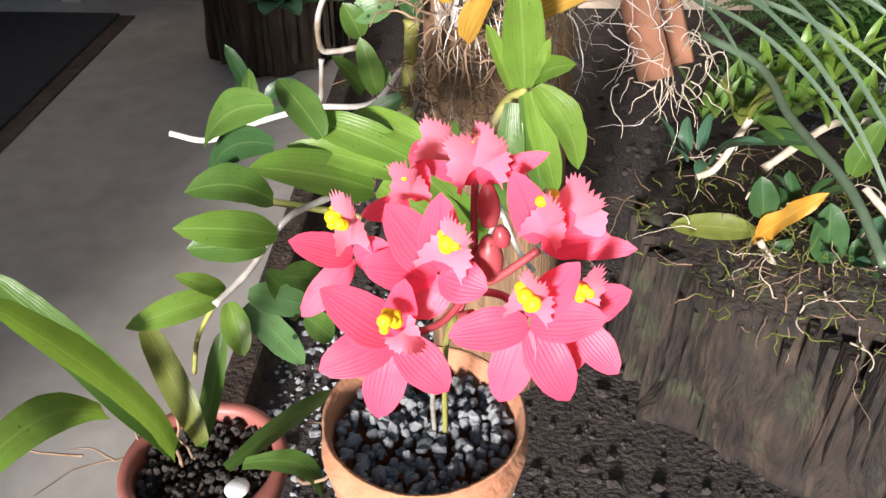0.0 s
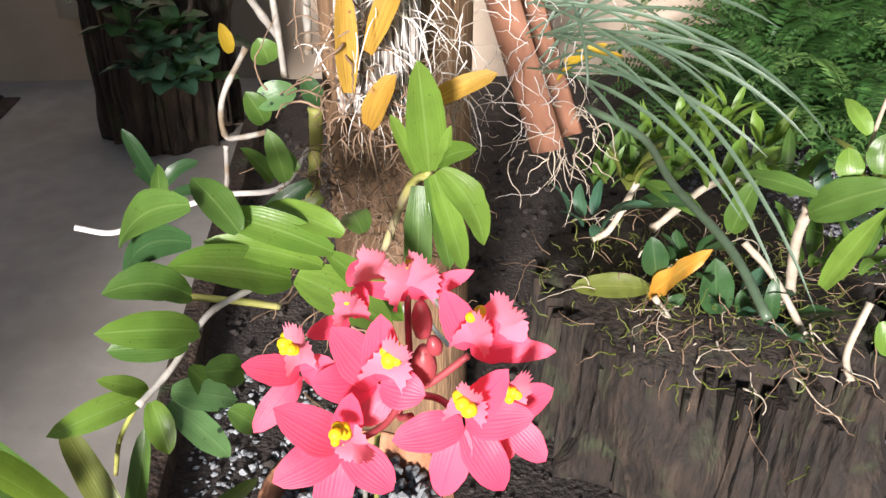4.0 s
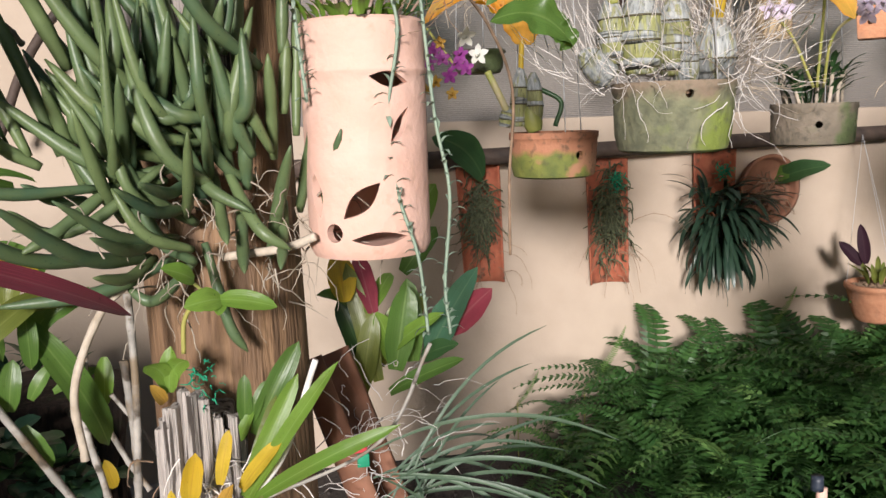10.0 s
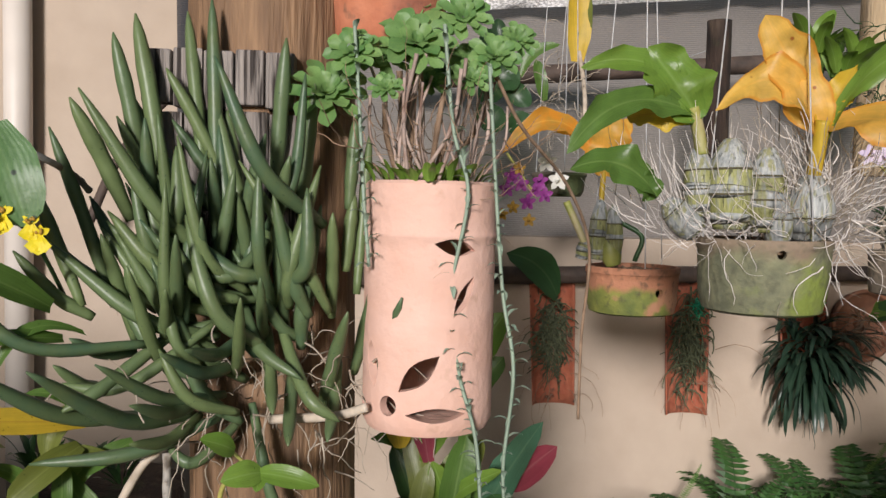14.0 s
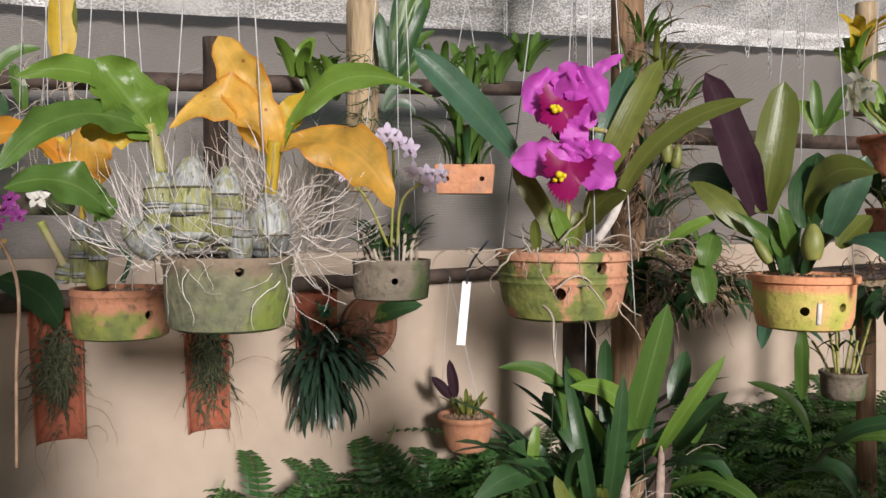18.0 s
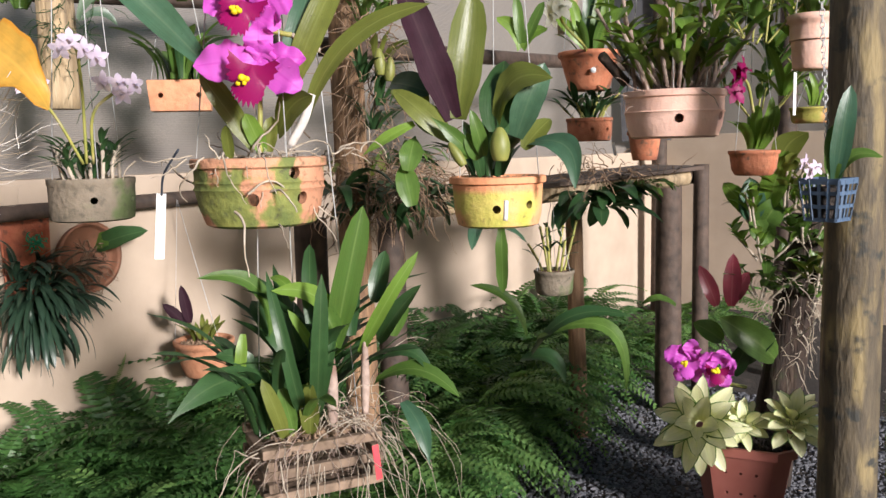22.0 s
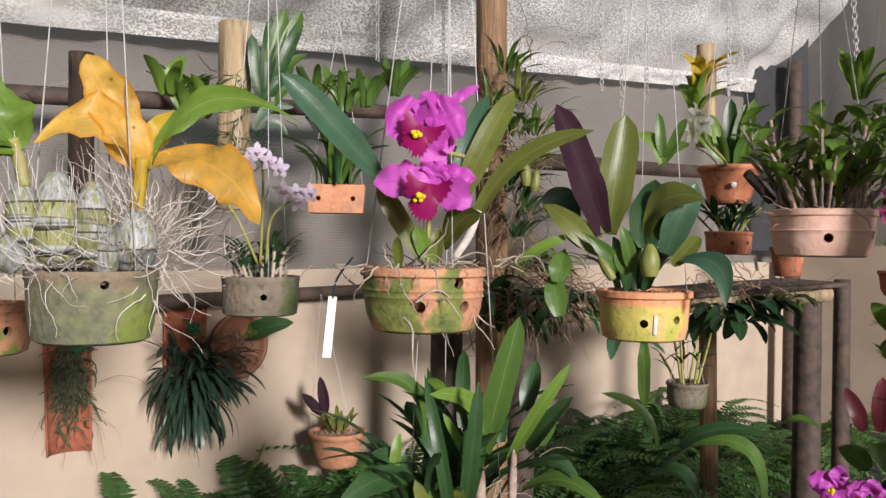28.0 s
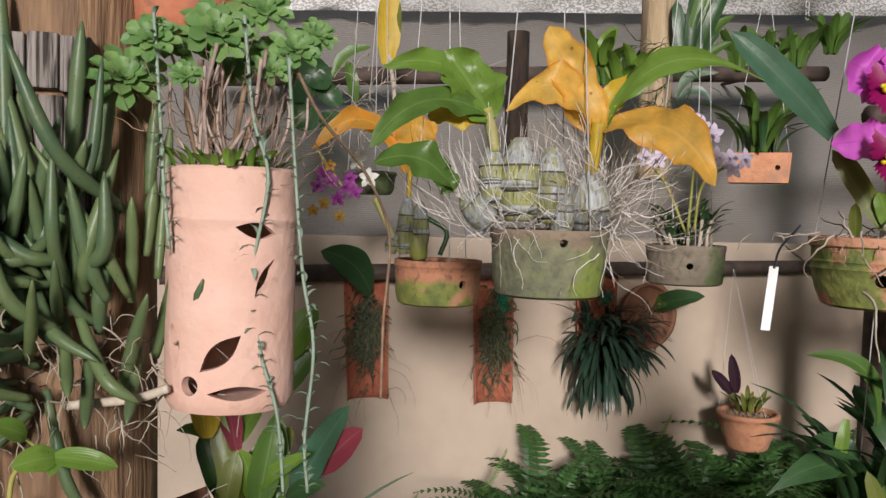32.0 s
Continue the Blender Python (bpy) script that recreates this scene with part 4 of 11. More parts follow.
low_pot = bowl_pot("hanging_pot", (3.85, 2.04, 0.94), 0.094, 0.085, 0.118, "dark_clay", "dull brown clay pot hanging low with thin canes", (), lip=0.004)
medium(low_pot, (3.85, 2.04), 0.08, 0.925)
wires(low_pot, rim_ring((3.85, 2.04, 0.94), 0.09), (3.86, 2.05, 1.3))
small_pot = bowl_pot("wall_pot", (2.61, 3.13, 0.70), 0.128, 0.09, 0.165, "terracotta", "small terracotta pot hung by the cream wall", (), lip=0.008, foot_round=0.4)
medium(small_pot, (2.61, 3.13), 0.105, 0.68)
wires(small_pot, rim_ring((2.61, 3.13, 0.70), 0.124), (2.62, 3.29, 1.33), 0.0009)
tall_pot = bowl_pot("hanging_pot", (3.83, 0.88, 2.0), 0.082, 0.068, 0.205, "pale_clay", "tall pale clay pot hanging high", (), 1, lip=0.012, foot_round=0.6)
medium(tall_pot, (3.83, 0.88), 0.07, 1.985)
wires(tall_pot, rim_ring((3.83, 0.88, 1.99), 0.08), (3.83, 0.9, 2.7))
slim_pot = bowl_pot("hanging_pot", (3.83, 0.872, 1.655), 0.08, 0.07, 0.06, "lime_clay", "shallow yellowish clay bowl with a small plant", (), lip=0.004)
medium(slim_pot, (3.83, 0.872), 0.07, 1.645)
wires(slim_pot, rim_ring((3.83, 0.872, 1.65), 0.078), (3.83, 0.875, 1.80))

# the long terracotta trough
pot_j = thing("hanging_trough", (2.34, 2.78, 1.70), "long terracotta trough hanging before the shade cloth", "flower pot", "hanging orchid pots")
_view = Vector((0.63, 0.78, 0)).normalized()
_side = Vector((_view.y, -_view.x, 0))
bm = box((-0.12, -0.055, 0.0), (0.12, 0.055, 0.118), 0.006)
for v in bm.verts:
    if v.co.z < 0.03:
        v.co.x *= 0.93
        v.co.y *= 0.9
bmesh.ops.transform(bm, matrix=Matrix.Translation((2.34, 2.78, 1.70)) @ Matrix.Rotation(math.atan2(_side.y, _side.x), 4, "Z"), verts=bm.verts[:])
body = part("trough_body", bm, "terracotta", pot_j, smooth=False)
_inner = box((-0.11, -0.046, 0.02), (0.11, 0.046, 0.2))
bmesh.ops.transform(_inner, matrix=Matrix.Translation((2.34, 2.78, 1.70)) @ Matrix.Rotation(math.atan2(_side.y, _side.x), 4, "Z"), verts=_inner.verts[:])
_c = Vector((2.34, 2.78, 1.76))
_drills = [_inner]
for s in (-0.07, 0.07):
    b2 = bmesh.new()
    tube(b2, [_c + _side * s, _c + _side * s - _view * 0.2], 0.01, 14)
    _drills.append(b2)
cut(body, _drills)
wires(pot_j, [_c + _side * 0.11 + Vector((0, 0, 0.05)), _c - _side * 0.11 + Vector((0, 0, 0.05))], (2.36, 2.8, 2.5))


# the pale pot with leaf-shaped cut-outs
PK = Vector((0.262, 1.145, 1.292))
pink_pot = thing("strawberry_pot", PK, "pale pink clay pot with leaf-shaped cut-outs fixed to the post", "flower pot")
H, R = 0.312, 0.084
body = part("pot_body", lathe(PK, [(0, 0), (R * 0.93, 0), (R, 0.012), (R, 0.24), (R + 0.002, 0.243), (R + 0.002, 0.247), (R, 0.25), (R, H - 0.004), (R - 0.004, H), (R - 0.012, H), (R - 0.013, 0.02), (0, 0.016)], 56, 0.004), "pale_clay", pink_pot)


def leaf_cutter(angle, z, length, width, tilt):
    """An almond-shaped cutter through the pot's wall."""
    bm = bmesh.new()
    n = 10
    pts = []
    for i in range(n):
        t = i / (n - 1)
        pts.append((length * (t - 0.5), width / 2 * math.sin(math.pi * t)))
    for i in range(n - 2, 0, -1):
        t = i / (n - 1)
        pts.append((length * (t - 0.5), -width / 2 * math.sin(math.pi * t)))
    d = Vector((math.cos(angle), math.sin(angle), 0))
    s = Vector((-d.y, d.x, 0))
    c, si = math.cos(tilt), math.sin(tilt)
    rings = []
    for far in (0.5, 1.6):
        rings.append([bm.verts.new(PK + Vector((0, 0, z)) + d * R * far + s * (x * c - y * si) + Vector((0, 0, x * si + y * c))) for x, y in pts])
    for k in range(len(pts)):
        j = (k + 1) % len(pts)
        bm.faces.new((rings[0][k], rings[0][j], rings[1][j], rings[1][k]))
    bm.faces.new(rings[0][::-1])
    bm.faces.new(rings[1])
    return bm


FA = math.atan2(0.085 - PK.y, 0.18 - PK.x)
_b2 = bmesh.new()
_d = Vector((math.cos(FA - 0.6), math.sin(FA - 0.6), 0))
tube(_b2, [PK + Vector((0, 0, 0.036)) + _d * R * 0.5, PK + Vector((0, 0, 0.036)) + _d * R * 1.6], 0.0125, 20)
cut(body, [_b2, leaf_cutter(FA - 0.12, 0.078, 0.068, 0.026, 0.75), leaf_cutter(FA + 0.15, 0.028, 0.075, 0.018, 0.02), leaf_cutter(FA - 0.95, 0.085, 0.062, 0.024, 1.75), leaf_cutter(FA + 0.55, 0.172, 0.058, 0.017, 1.05), leaf_cutter(FA + 0.4, 0.232, 0.055, 0.02, -0.15), leaf_cutter(FA - 1.3, 0.03, 0.05, 0.016, 2.9)])
medium(pink_pot, (PK.x, PK.y), 0.068, PK.z + H - 0.012)

# ---- clay roof tiles on the wall ----
def roof_tile(at, length, w_top, w_foot, lean=0.0):
    """A half-round clay tile hung upright, hollow side out: at is the middle of its top edge."""
    ob = thing("roof_tile", (at[0], at[1], at[2] - length), "red clay roof tile hung on the wall with wiry roots", "roof tile", "clay tiles on the wall")
    bm = bmesh.new()
    rows = []
    for i in range(9):
        t = i / 8
        w = w_top + (w_foot - w_top) * t
        for shell, off in ((0, 0.0), (1, 0.011)):
            rows.append([bm.verts.new((at[0] + lean * t + (w / 2 + off * 0.6) * math.cos(a), at[1] + 0.0 - 0.03 * 0 + (w * 0.28 + off) * math.sin(a), at[2] - length * t)) for a in [math.pi * k / 10 for k in range(11)]])
    for i in range(8):
        for shell in (0, 1):
            p, q = rows[2 * i + shell], rows[2 * i + 2 + shell]
            for k in range(10):
                bm.faces.new((p[k], p[k + 1], q[k + 1], q[k]))
        for k in (0, 10):
            bm.faces.new((rows[2 * i][k], rows[2 * i + 1][k], rows[2 * i + 3][k], rows[2 * i + 2][k]))
    for e in (0, 16):
        for k in range(10):
            bm.faces.new((rows[e][k], rows[e][k + 1], rows[e + 1][k + 1], rows[e + 1][k]))
    bmesh.ops.recalc_face_normals(bm, faces=bm.faces[:])
    part("tile_body", bm, "tile_clay", ob)
    return ob


tile_1 = roof_tile((0.90, 3.345, 1.30), 0.53, 0.175, 0.16, 0.02)
root_ball(tile_1, (0.905, 3.33, 1.06), (0.026, 0.012, 0.075), 260, 0.11, 0.0042, "tangle", 0.9, 1.1, 0.05, name="tangled_plant")
root_ball(tile_1, (0.905, 3.31, 0.95), (0.035, 0.008, 0.10), 20, 0.24, 0.0016, "brown_root", 0.9, 0.6, 0.3)
tile_2 = roof_tile((1.46, 3.345, 1.27), 0.54, 0.175, 0.16, 0.015)
root_ball(tile_2, (1.465, 3.33, 1.05), (0.028, 0.012, 0.09), 300, 0.11, 0.0042, "tangle", 0.9, 1.1, 0.05, name="tangled_plant")
root_ball(tile_2, (1.465, 3.31, 0.92), (0.035, 0.008, 0.10), 20, 0.24, 0.0016, "brown_root", 0.9, 0.6, 0.3)
tile_3 = roof_tile((1.955, 3.345, 1.29), 0.53, 0.185, 0.16, 0.0)

# the round saucer on the wall
saucer = thing("clay_saucer", (2.20, 3.375, 1.10), "round terracotta saucer hung upright on the wall with matted roots", "saucer")
bm = lathe((0, 0, 0), [(0, 0), (0.12, 0), (0.138, 0.02), (0.152, 0.066), (0.138, 0.068), (0.124, 0.026), (0, 0.016)], 40, 0.01)
bmesh.ops.transform(bm, matrix=Matrix.Translation((2.20, 3.385, 1.11)) @ Matrix.Rotation(math.pi / 2, 4, "X") @ Matrix.Rotation(0.12, 4, "Y"), verts=bm.verts[:])
part("saucer_body", bm, "brown_clay", saucer)
root_ball(saucer, (2.20, 3.335, 1.07), (0.035, 0.012, 0.06), 70, 0.11, 0.003, "brown_root", 0.5, 1.2, 0.3)

# ---- slatted hanging crate ----
crate = thing("hanging_basket", (1.74, 1.40, 0.735), "slatted wooden basket hanging on wires with a large orchid", "hanging basket")
_u = Vector((0.9, -0.43, 0)).normalized()
_v = Vector((_u.y * -1, _u.x, 0))
_cc = Vector((1.765, 1.445, 0.0))
for lay in range(5):
    z = 0.745 + lay * 0.027
    for s in (-1, 1):
        if lay % 2 == 0:
            a = _cc + _v * (0.105 * s) - _u * 0.145
            b = _cc + _v * (0.105 * s) + _u * 0.145
        else:
            a = _cc + _u * (0.125 * s) - _v * 0.125
            b = _cc + _u * (0.125 * s) + _v * 0.125
        z0 = z + random.uniform(-0.002, 0.002)
        part("slat", beam((a.x, a.y, z0), (b.x, b.y, z0 + random.uniform(-0.003, 0.003)), 0.022, 0.022, 0.003), "slat_wood", crate, smooth=False)
for k in range(5):
    a = _cc - _u * 0.14 + _v * (-0.08 + 0.04 * k)
    b = _cc + _u * 0.14 + _v * (-0.08 + 0.04 * k)
    part("slat", beam((a.x, a.y, 0.737), (b.x, b.y, 0.737), 0.022, 0.014, 0.002), "slat_wood", crate, smooth=False)
medium(crate, (_cc.x, _cc.y), 0.10, 0.855)
wires(crate, [_cc + _u * 0.125 + Vector((0, 0, 0.86)), _cc - _u * 0.125 + Vector((0, 0, 0.86)), _cc + _v * 0.1 + Vector((0, 0, 0.86))], (1.72, 1.45, 3.015))
root_ball(crate, (_cc.x - 0.02, _cc.y - 0.06, 0.85), (0.10, 0.06, 0.03), 45, 0.24, 0.0018, "root", 0.9, 0.6, 0.8)
root_ball(crate, (_cc.x + 0.02, _cc.y - 0.09, 0.87), (0.11, 0.03, 0.015), 70, 0.17, 0.0010, "pale_stem", 1.0, 0.8, 0.5, name="root_mass")
root_ball(crate, (_cc.x + 0.06, _cc.y, 0.90), (0.04, 0.04, 0.02), 70, 0.16, 0.0016, "root", 0.5, 0.8, 0.8)
root_ball(crate, (_cc.x + 0.13, _cc.y - 0.08, 0.85), (0.03, 0.04, 0.03), 40, 0.30, 0.0016, "root", 0.9, 0.6, 0.9)

# ---- large plum-red pot ----
big_pot = thing("square_pot", (3.63, 1.03, 0.0), "tall square plum-red plastic pot on the gravel", "flower pot")
bm = bmesh.new()
rings = []
for r, z in ((0.12, 0.0), (0.178, 0.355), (0.196, 0.36), (0.20, 0.395), (0.185, 0.395), (0.175, 0.34), (0.11, 0.03)):
    ring = []
    for k in range(16):
        a = 2 * math.pi * (k + 0.5) / 16
        q = 1 / (abs(math.cos(a)) ** 6 + abs(math.sin(a)) ** 6) ** (1 / 6)
        ring.append(bm.verts.new(Vector((3.63, 1.03, z)) + Matrix.Rotation(0.25, 3, "Z") @ Vector((r * q * math.cos(a), r * q * math.sin(a), 0))))
    rings.append(ring)
for p, q in zip(rings, rings[1:]):
    for k in range(16):
        bm.faces.new((p[k], p[(k + 1) % 16], q[(k + 1) % 16], q[k]))
bm.faces.new(rings[0][::-1])
bm.faces.new(rings[-1])
body = part("pot_body", bm, "plum_plastic", big_pot)
_cs = []
for row in range(3):
    for k in range(3):
        b2 = bmesh.new()
        ang = math.pi + 0.25 + 0.32 * (k - 1)
        o = Vector((3.63, 1.03, 0.12 + 0.085 * row))
        tube(b2, [o + Vector((math.cos(ang), math.sin(ang), 0)) * 0.09, o + Vector((math.cos(ang), math.sin(ang), 0)) * 0.28], 0.006, 8)
        _cs.append(b2)
cut(body, _cs)
medium(big_pot, (3.63, 1.03), 0.17, 0.36, "soil")

# ---- stumps ----
stump_l = thing("log_planter", (-0.72, 2.86, 0.012), "dark hollow log planter standing on the cement", "log")
part("log_body", log((-0.72, 2.86, 0.012), (-0.70, 2.86, 0.63), 0.215, 0.235, 56, 20, 0.22, 5.0), "bark", stump_l)
stump_r = thing("stump_planter", (0.66, 1.33, 0.0), "broad dark stump planted with mounted orchids", "stump")
part("stump_body", log((0.68, 1.33, 0.0), (0.68, 1.33, 0.34), 0.37, 0.31, 72, 22, 0.30, 9.0), "wet_bark", stump_r)


def bark_strips(parent, x, y, z, height, r, count, material):
    """Split plates of bark that stand round a log."""
    for k in range(count):
        a = 2 * math.pi * (k + random.uniform(-0.3, 0.3)) / count
        w, h, d = 2 * math.pi * r / count * random.uniform(0.55, 1.0), height * random.uniform(0.55, 1.02), random.uniform(0.012, 0.03)
        bm = bmesh.new()
        lo = random.uniform(0, max(0.001, height - h))
        rows = []
        for i in range(7):
            t = i / 6
            ww = w / 2 * (1 - 0.25 * random.random())
            push = d * random.uniform(0.5, 1.1)
            rows.append([bm.verts.new((px, py, lo + h * t)) for px, py in ((-ww, -0.03), (-ww * 0.6, push * 0.8), (random.uniform(-0.2, 0.2) * ww, push), (ww * 0.6, push * 0.7), (ww, -0.03))])
        for p, q in zip(rows, rows[1:]):
            for i in range(4):
                bm.faces.new((p[i], q[i], q[i + 1], p[i + 1]))
        bm.faces.new(rows[-1])
        bm.faces.new(rows[0][::-1])
        bmesh.ops.transform(bm, matrix=Matrix.Translation((x + r * math.cos(a), y + r * math.sin(a), z)) @ Matrix.Rotation(a - math.pi / 2, 4, "Z") @ Matrix.Rotation(random.uniform(-0.05, 0.05), 4, "Y"), verts=bm.verts[:])
        part("bark_plate", bm, material, parent, smooth=False)


bark_strips(stump_l, -0.71, 2.86, 0.012, 0.60, 0.222, 34, "bark")
bark_strips(stump_r, 0.68, 1.33, 0.0, 0.33, 0.345, 70, "wet_bark")
root_ball(stump_r, (0.66, 1.28, 0.345), (0.15, 0.15, 0.012), 90, 0.13, 0.0018, "root", 0.35, 1.0, 0.6)

# ---- pots at the start ----
pot_0 = bowl_pot("terracotta_pot", (-0.012, 0.465, 0.71), 0.083, 0.058, 0.15, "terracotta", "round terracotta pot with grey gravel and a coral orchid", (), lip=-0.008, foot_round=0.45, group="", hole_r=0.01)
medium(pot_0, (-0.012, 0.465), 0.07, 0.69, "grit", "gravel")
pot_p = bowl_pot("plastic_pot", (-0.245, 0.56, 0.53), 0.078, 0.058, 0.14, "plum_plastic", "plum plastic pot with long strap leaves and a white label", (), lip=0.006, foot_round=0.5, group="")
medium(pot_p, (-0.245, 0.56), 0.068, 0.515, "soil")

for pot, at in ((pot_d, (1.610, 1.352, 1.474)), (pot_f, (3.668, 1.722, 1.85))):
    d = (Vector(at) - AT[pot])
    d.z = 0
    disc = lathe((0, 0, 0), [(0, 0), (0.0125, 0), (0.0125, 0.0012), (0, 0.0014)], 18)
    bmesh.ops.transform(disc, matrix=Matrix.Translation(at) @ d.to_track_quat("Z", "Y").to_matrix().to_4x4(), verts=disc.verts[:])
    part("sticker", disc, "white_plastic", pot, "round white sticker")

# ---- plants in the hanging pots ----

def bulb(parent, base, tip, r, material="bulb", sleeves=((0.08, 0.16), (0.38, 0.47), (0.66, 1.0))):
    """A swollen olive stem, wrapped in papery sleeves that end in dark rings."""
    b, t = Vector(base), Vector(tip)
    girth = lambda s: r * math.sin(math.pi * (0.17 + 0.80 * s)) ** 0.62 + 0.0005
    line = [b.lerp(t, i / 24) for i in range(25)]
    body = part("pseudobulb", tube(bmesh.new(), line, girth, 16), material, parent)
    side = (t - b).orthogonal().normalized()
    for lo, hi in sleeves if material == "bulb" else ():
        line = [b.lerp(t, lo + (hi - lo) * i / 12) + side * r * random.uniform(-0.012, 0.012) for i in range(13)]
        part("sheath", tube(bmesh.new(), line, lambda s, lo=lo, hi=hi: girth(lo + (hi - lo) * s) + r * (0.05 - 0.03 * s), 16), "sheath", body, "papery grey sheath")
        rim = lo + 0.004
        line = [b.lerp(t, rim - 0.010), b.lerp(t, rim + 0.012)]
        part("sheath_rim", tube(bmesh.new(), line, girth(rim) + r * 0.062, 16), "sheath_rim", body, "thin dark edge of the sheath")
    return body


def tuft(parent, centre, count, length, width, material, lean=(0, 0), spread=0.9, shape="lance", arch=0.12, base_r=0.03, droop=0.0, rise=0.7):
    """Leaves that spring from one crown."""
    c = Vector(centre)
    for i in range(count):
        a = 2 * math.pi * (i * 0.382 + random.uniform(-0.06, 0.06))
        out = spread * random.uniform(0.35, 1.0)
        d = Vector((math.cos(a) * out + lean[0], math.sin(a) * out + lean[1], rise * random.uniform(0.6, 1.3) - droop))
        d.normalize()
        b = c + Vector((math.cos(a), math.sin(a), 0)) * base_r * random.uniform(0.2, 1)
        n = length * random.uniform(0.6, 1.1)
        leaf(parent, b, b + d * n, width * random.uniform(0.75, 1.15), material, arch * random.uniform(0.5, 1.5), 0.22, (0, 0, 1) if abs(d.z) < 0.9 else (-0.6, -0.7, 0.3), shape)

root_ball(pot_b, (0.93, 1.58, 1.545), (0.08, 0.05, 0.02), 140, 0.17, 0.0010, "white_root", -0.45, 0.5, 0.6, 0.9)
root_ball(pot_b, (1.0, 1.50, 1.60), (0.03, 0.04, 0.05), 120, 0.15, 0.0011, "white_root", -0.1, 0.8, 0.9, 0.3)
root_ball(pot_b, (0.84, 1.60, 1.55), (0.07, 0.03, 0.02), 120, 0.19, 0.0010, "white_root", -0.5, 0.45, 0.6, 0.9)
root_ball(pot_b, (0.99, 1.54, 1.56), (0.04, 0.05, 0.03), 150, 0.20, 0.0010, "root", -0.35, 0.5, 0.8, 0.6)
root_ball(pot_b, (0.80, 1.49, 1.53), (0.03, 0.03, 0.02), 26, 0.10, 0.0007, "white_root", 0.5, 0.9, 0.7, 0.2)
root_ball(pot_b, (0.86, 1.45, 1.50), (0.1, 0.02, 0.02), 5, 0.08, 0.0006, "white_root", 0.7, 0.8, 0.4)
bulb(pot_b, (0.837, 1.549, 1.541), (0.834, 1.550, 1.706), 0.0430, "bulb")
bulb(pot_b, (0.895, 1.528, 1.536), (0.895, 1.528, 1.690), 0.0360, "bulb")
bulb(pot_b, (0.787, 1.565, 1.562), (0.783, 1.575, 1.690), 0.0290, "bulb")
bulb(pot_b, (0.914, 1.520, 1.518), (0.913, 1.505, 1.610), 0.0260, "bulb", ((0.02, 0.5), (0.505, 1.0)))
bulb(pot_b, (0.964, 1.500, 1.525), (0.963, 1.500, 1.645), 0.0390, "bulb", ((0.02, 0.32), (0.325, 1.0)))
bulb(pot_b, (0.784, 1.566, 1.533), (0.726, 1.582, 1.590), 0.0301, "bulb", ((0.05, 0.7), (0.72, 1.0)))
cane(pot_b, [(0.786, 1.565, 1.676), (0.779, 1.567, 1.717), (0.764, 1.561, 1.762)], 0.0118, "green_cane", "stem", "", 0)
cane(pot_b, [(0.963, 1.500, 1.626), (0.965, 1.488, 1.679), (0.966, 1.477, 1.736)], 0.0129, "yellow_leaf", "stem", "", 0)
leaf(pot_b, (0.774, 1.558, 1.742), (0.678, 1.563, 1.868), 0.112, "bright_leaf", 0.06, 0.22, (-0.27, -0.91, 0.32), "oval", 0.42)
leaf(pot_b, (0.770, 1.559, 1.752), (0.553, 1.556, 1.825), 0.061, "bright_leaf", 0.22, 0.22, (-0.27, -0.91, 0.31), "oval", 0.42)
leaf(pot_b, (0.764, 1.561, 1.751), (0.517, 1.490, 1.667), 0.064, "leaf", 0.2, 0.22, (-0.26, -0.91, 0.31), "oval", 0.42)
leaf(pot_b, (0.767, 1.560, 1.746), (0.665, 1.637, 1.747), 0.063, "yellow_leaf", 0.1, 0.22, (-0.26, -0.91, 0.32), "oval", 0.42)
leaf(pot_b, (0.773, 1.558, 1.736), (0.742, 1.598, 1.810), 0.065, "bright_leaf", 0.1, 0.22, (-0.27, -0.91, 0.32), "lance", 0.42)
leaf(pot_b, (0.969, 1.487, 1.716), (0.885, 1.542, 1.928), 0.091, "orange_leaf", 0.06, 0.22, (-0.38, -0.86, 0.33), "oval", 0.42)
leaf(pot_b, (0.963, 1.489, 1.710), (0.783, 1.503, 1.750), 0.082, "orange_leaf", 0.42, 0.22, (-0.38, -0.86, 0.33), "oval", 0.42)
leaf(pot_b, (0.982, 1.481, 1.730), (1.111, 1.298, 1.614), 0.099, "orange_leaf", 0.2, 0.22, (-0.39, -0.86, 0.32), "oval", 0.42)
leaf(pot_b, (0.974, 1.484, 1.705), (1.185, 1.273, 1.805), 0.054, "bright_leaf", 0.3, 0.22, (-0.39, -0.86, 0.34), "lance", 0.42)
leaf(pot_b, (0.968, 1.487, 1.726), (1.037, 1.499, 1.838), 0.052, "yellow_leaf", 0.1, 0.22, (-0.38, -0.86, 0.33), "lance", 0.42)
leaf(pot_b, (0.689, 1.529, 1.602), (0.528, 1.509, 1.641), 0.067, "leaf", 0.2, 0.22, (-0.22, -0.90, 0.39), "oval", 0.42)
leaf(pot_b, (0.693, 1.528, 1.597), (0.650, 1.538, 1.636), 0.052, "leaf", 0.1, 0.22, (-0.22, -0.89, 0.39), "oval", 0.42)
bulb(pot_a, (0.771, 2.208, 1.438), (0.776, 2.207, 1.595), 0.0255, "bulb")
bulb(pot_a, (0.810, 2.199, 1.437), (0.809, 2.199, 1.581), 0.0255, "bulb")
bulb(pot_a, (0.813, 2.199, 1.423), (0.792, 2.203, 1.508), 0.0270, "green_bulb")
bulb(pot_a, (0.731, 2.215, 1.438), (0.744, 2.213, 1.494), 0.0195, "bulb")
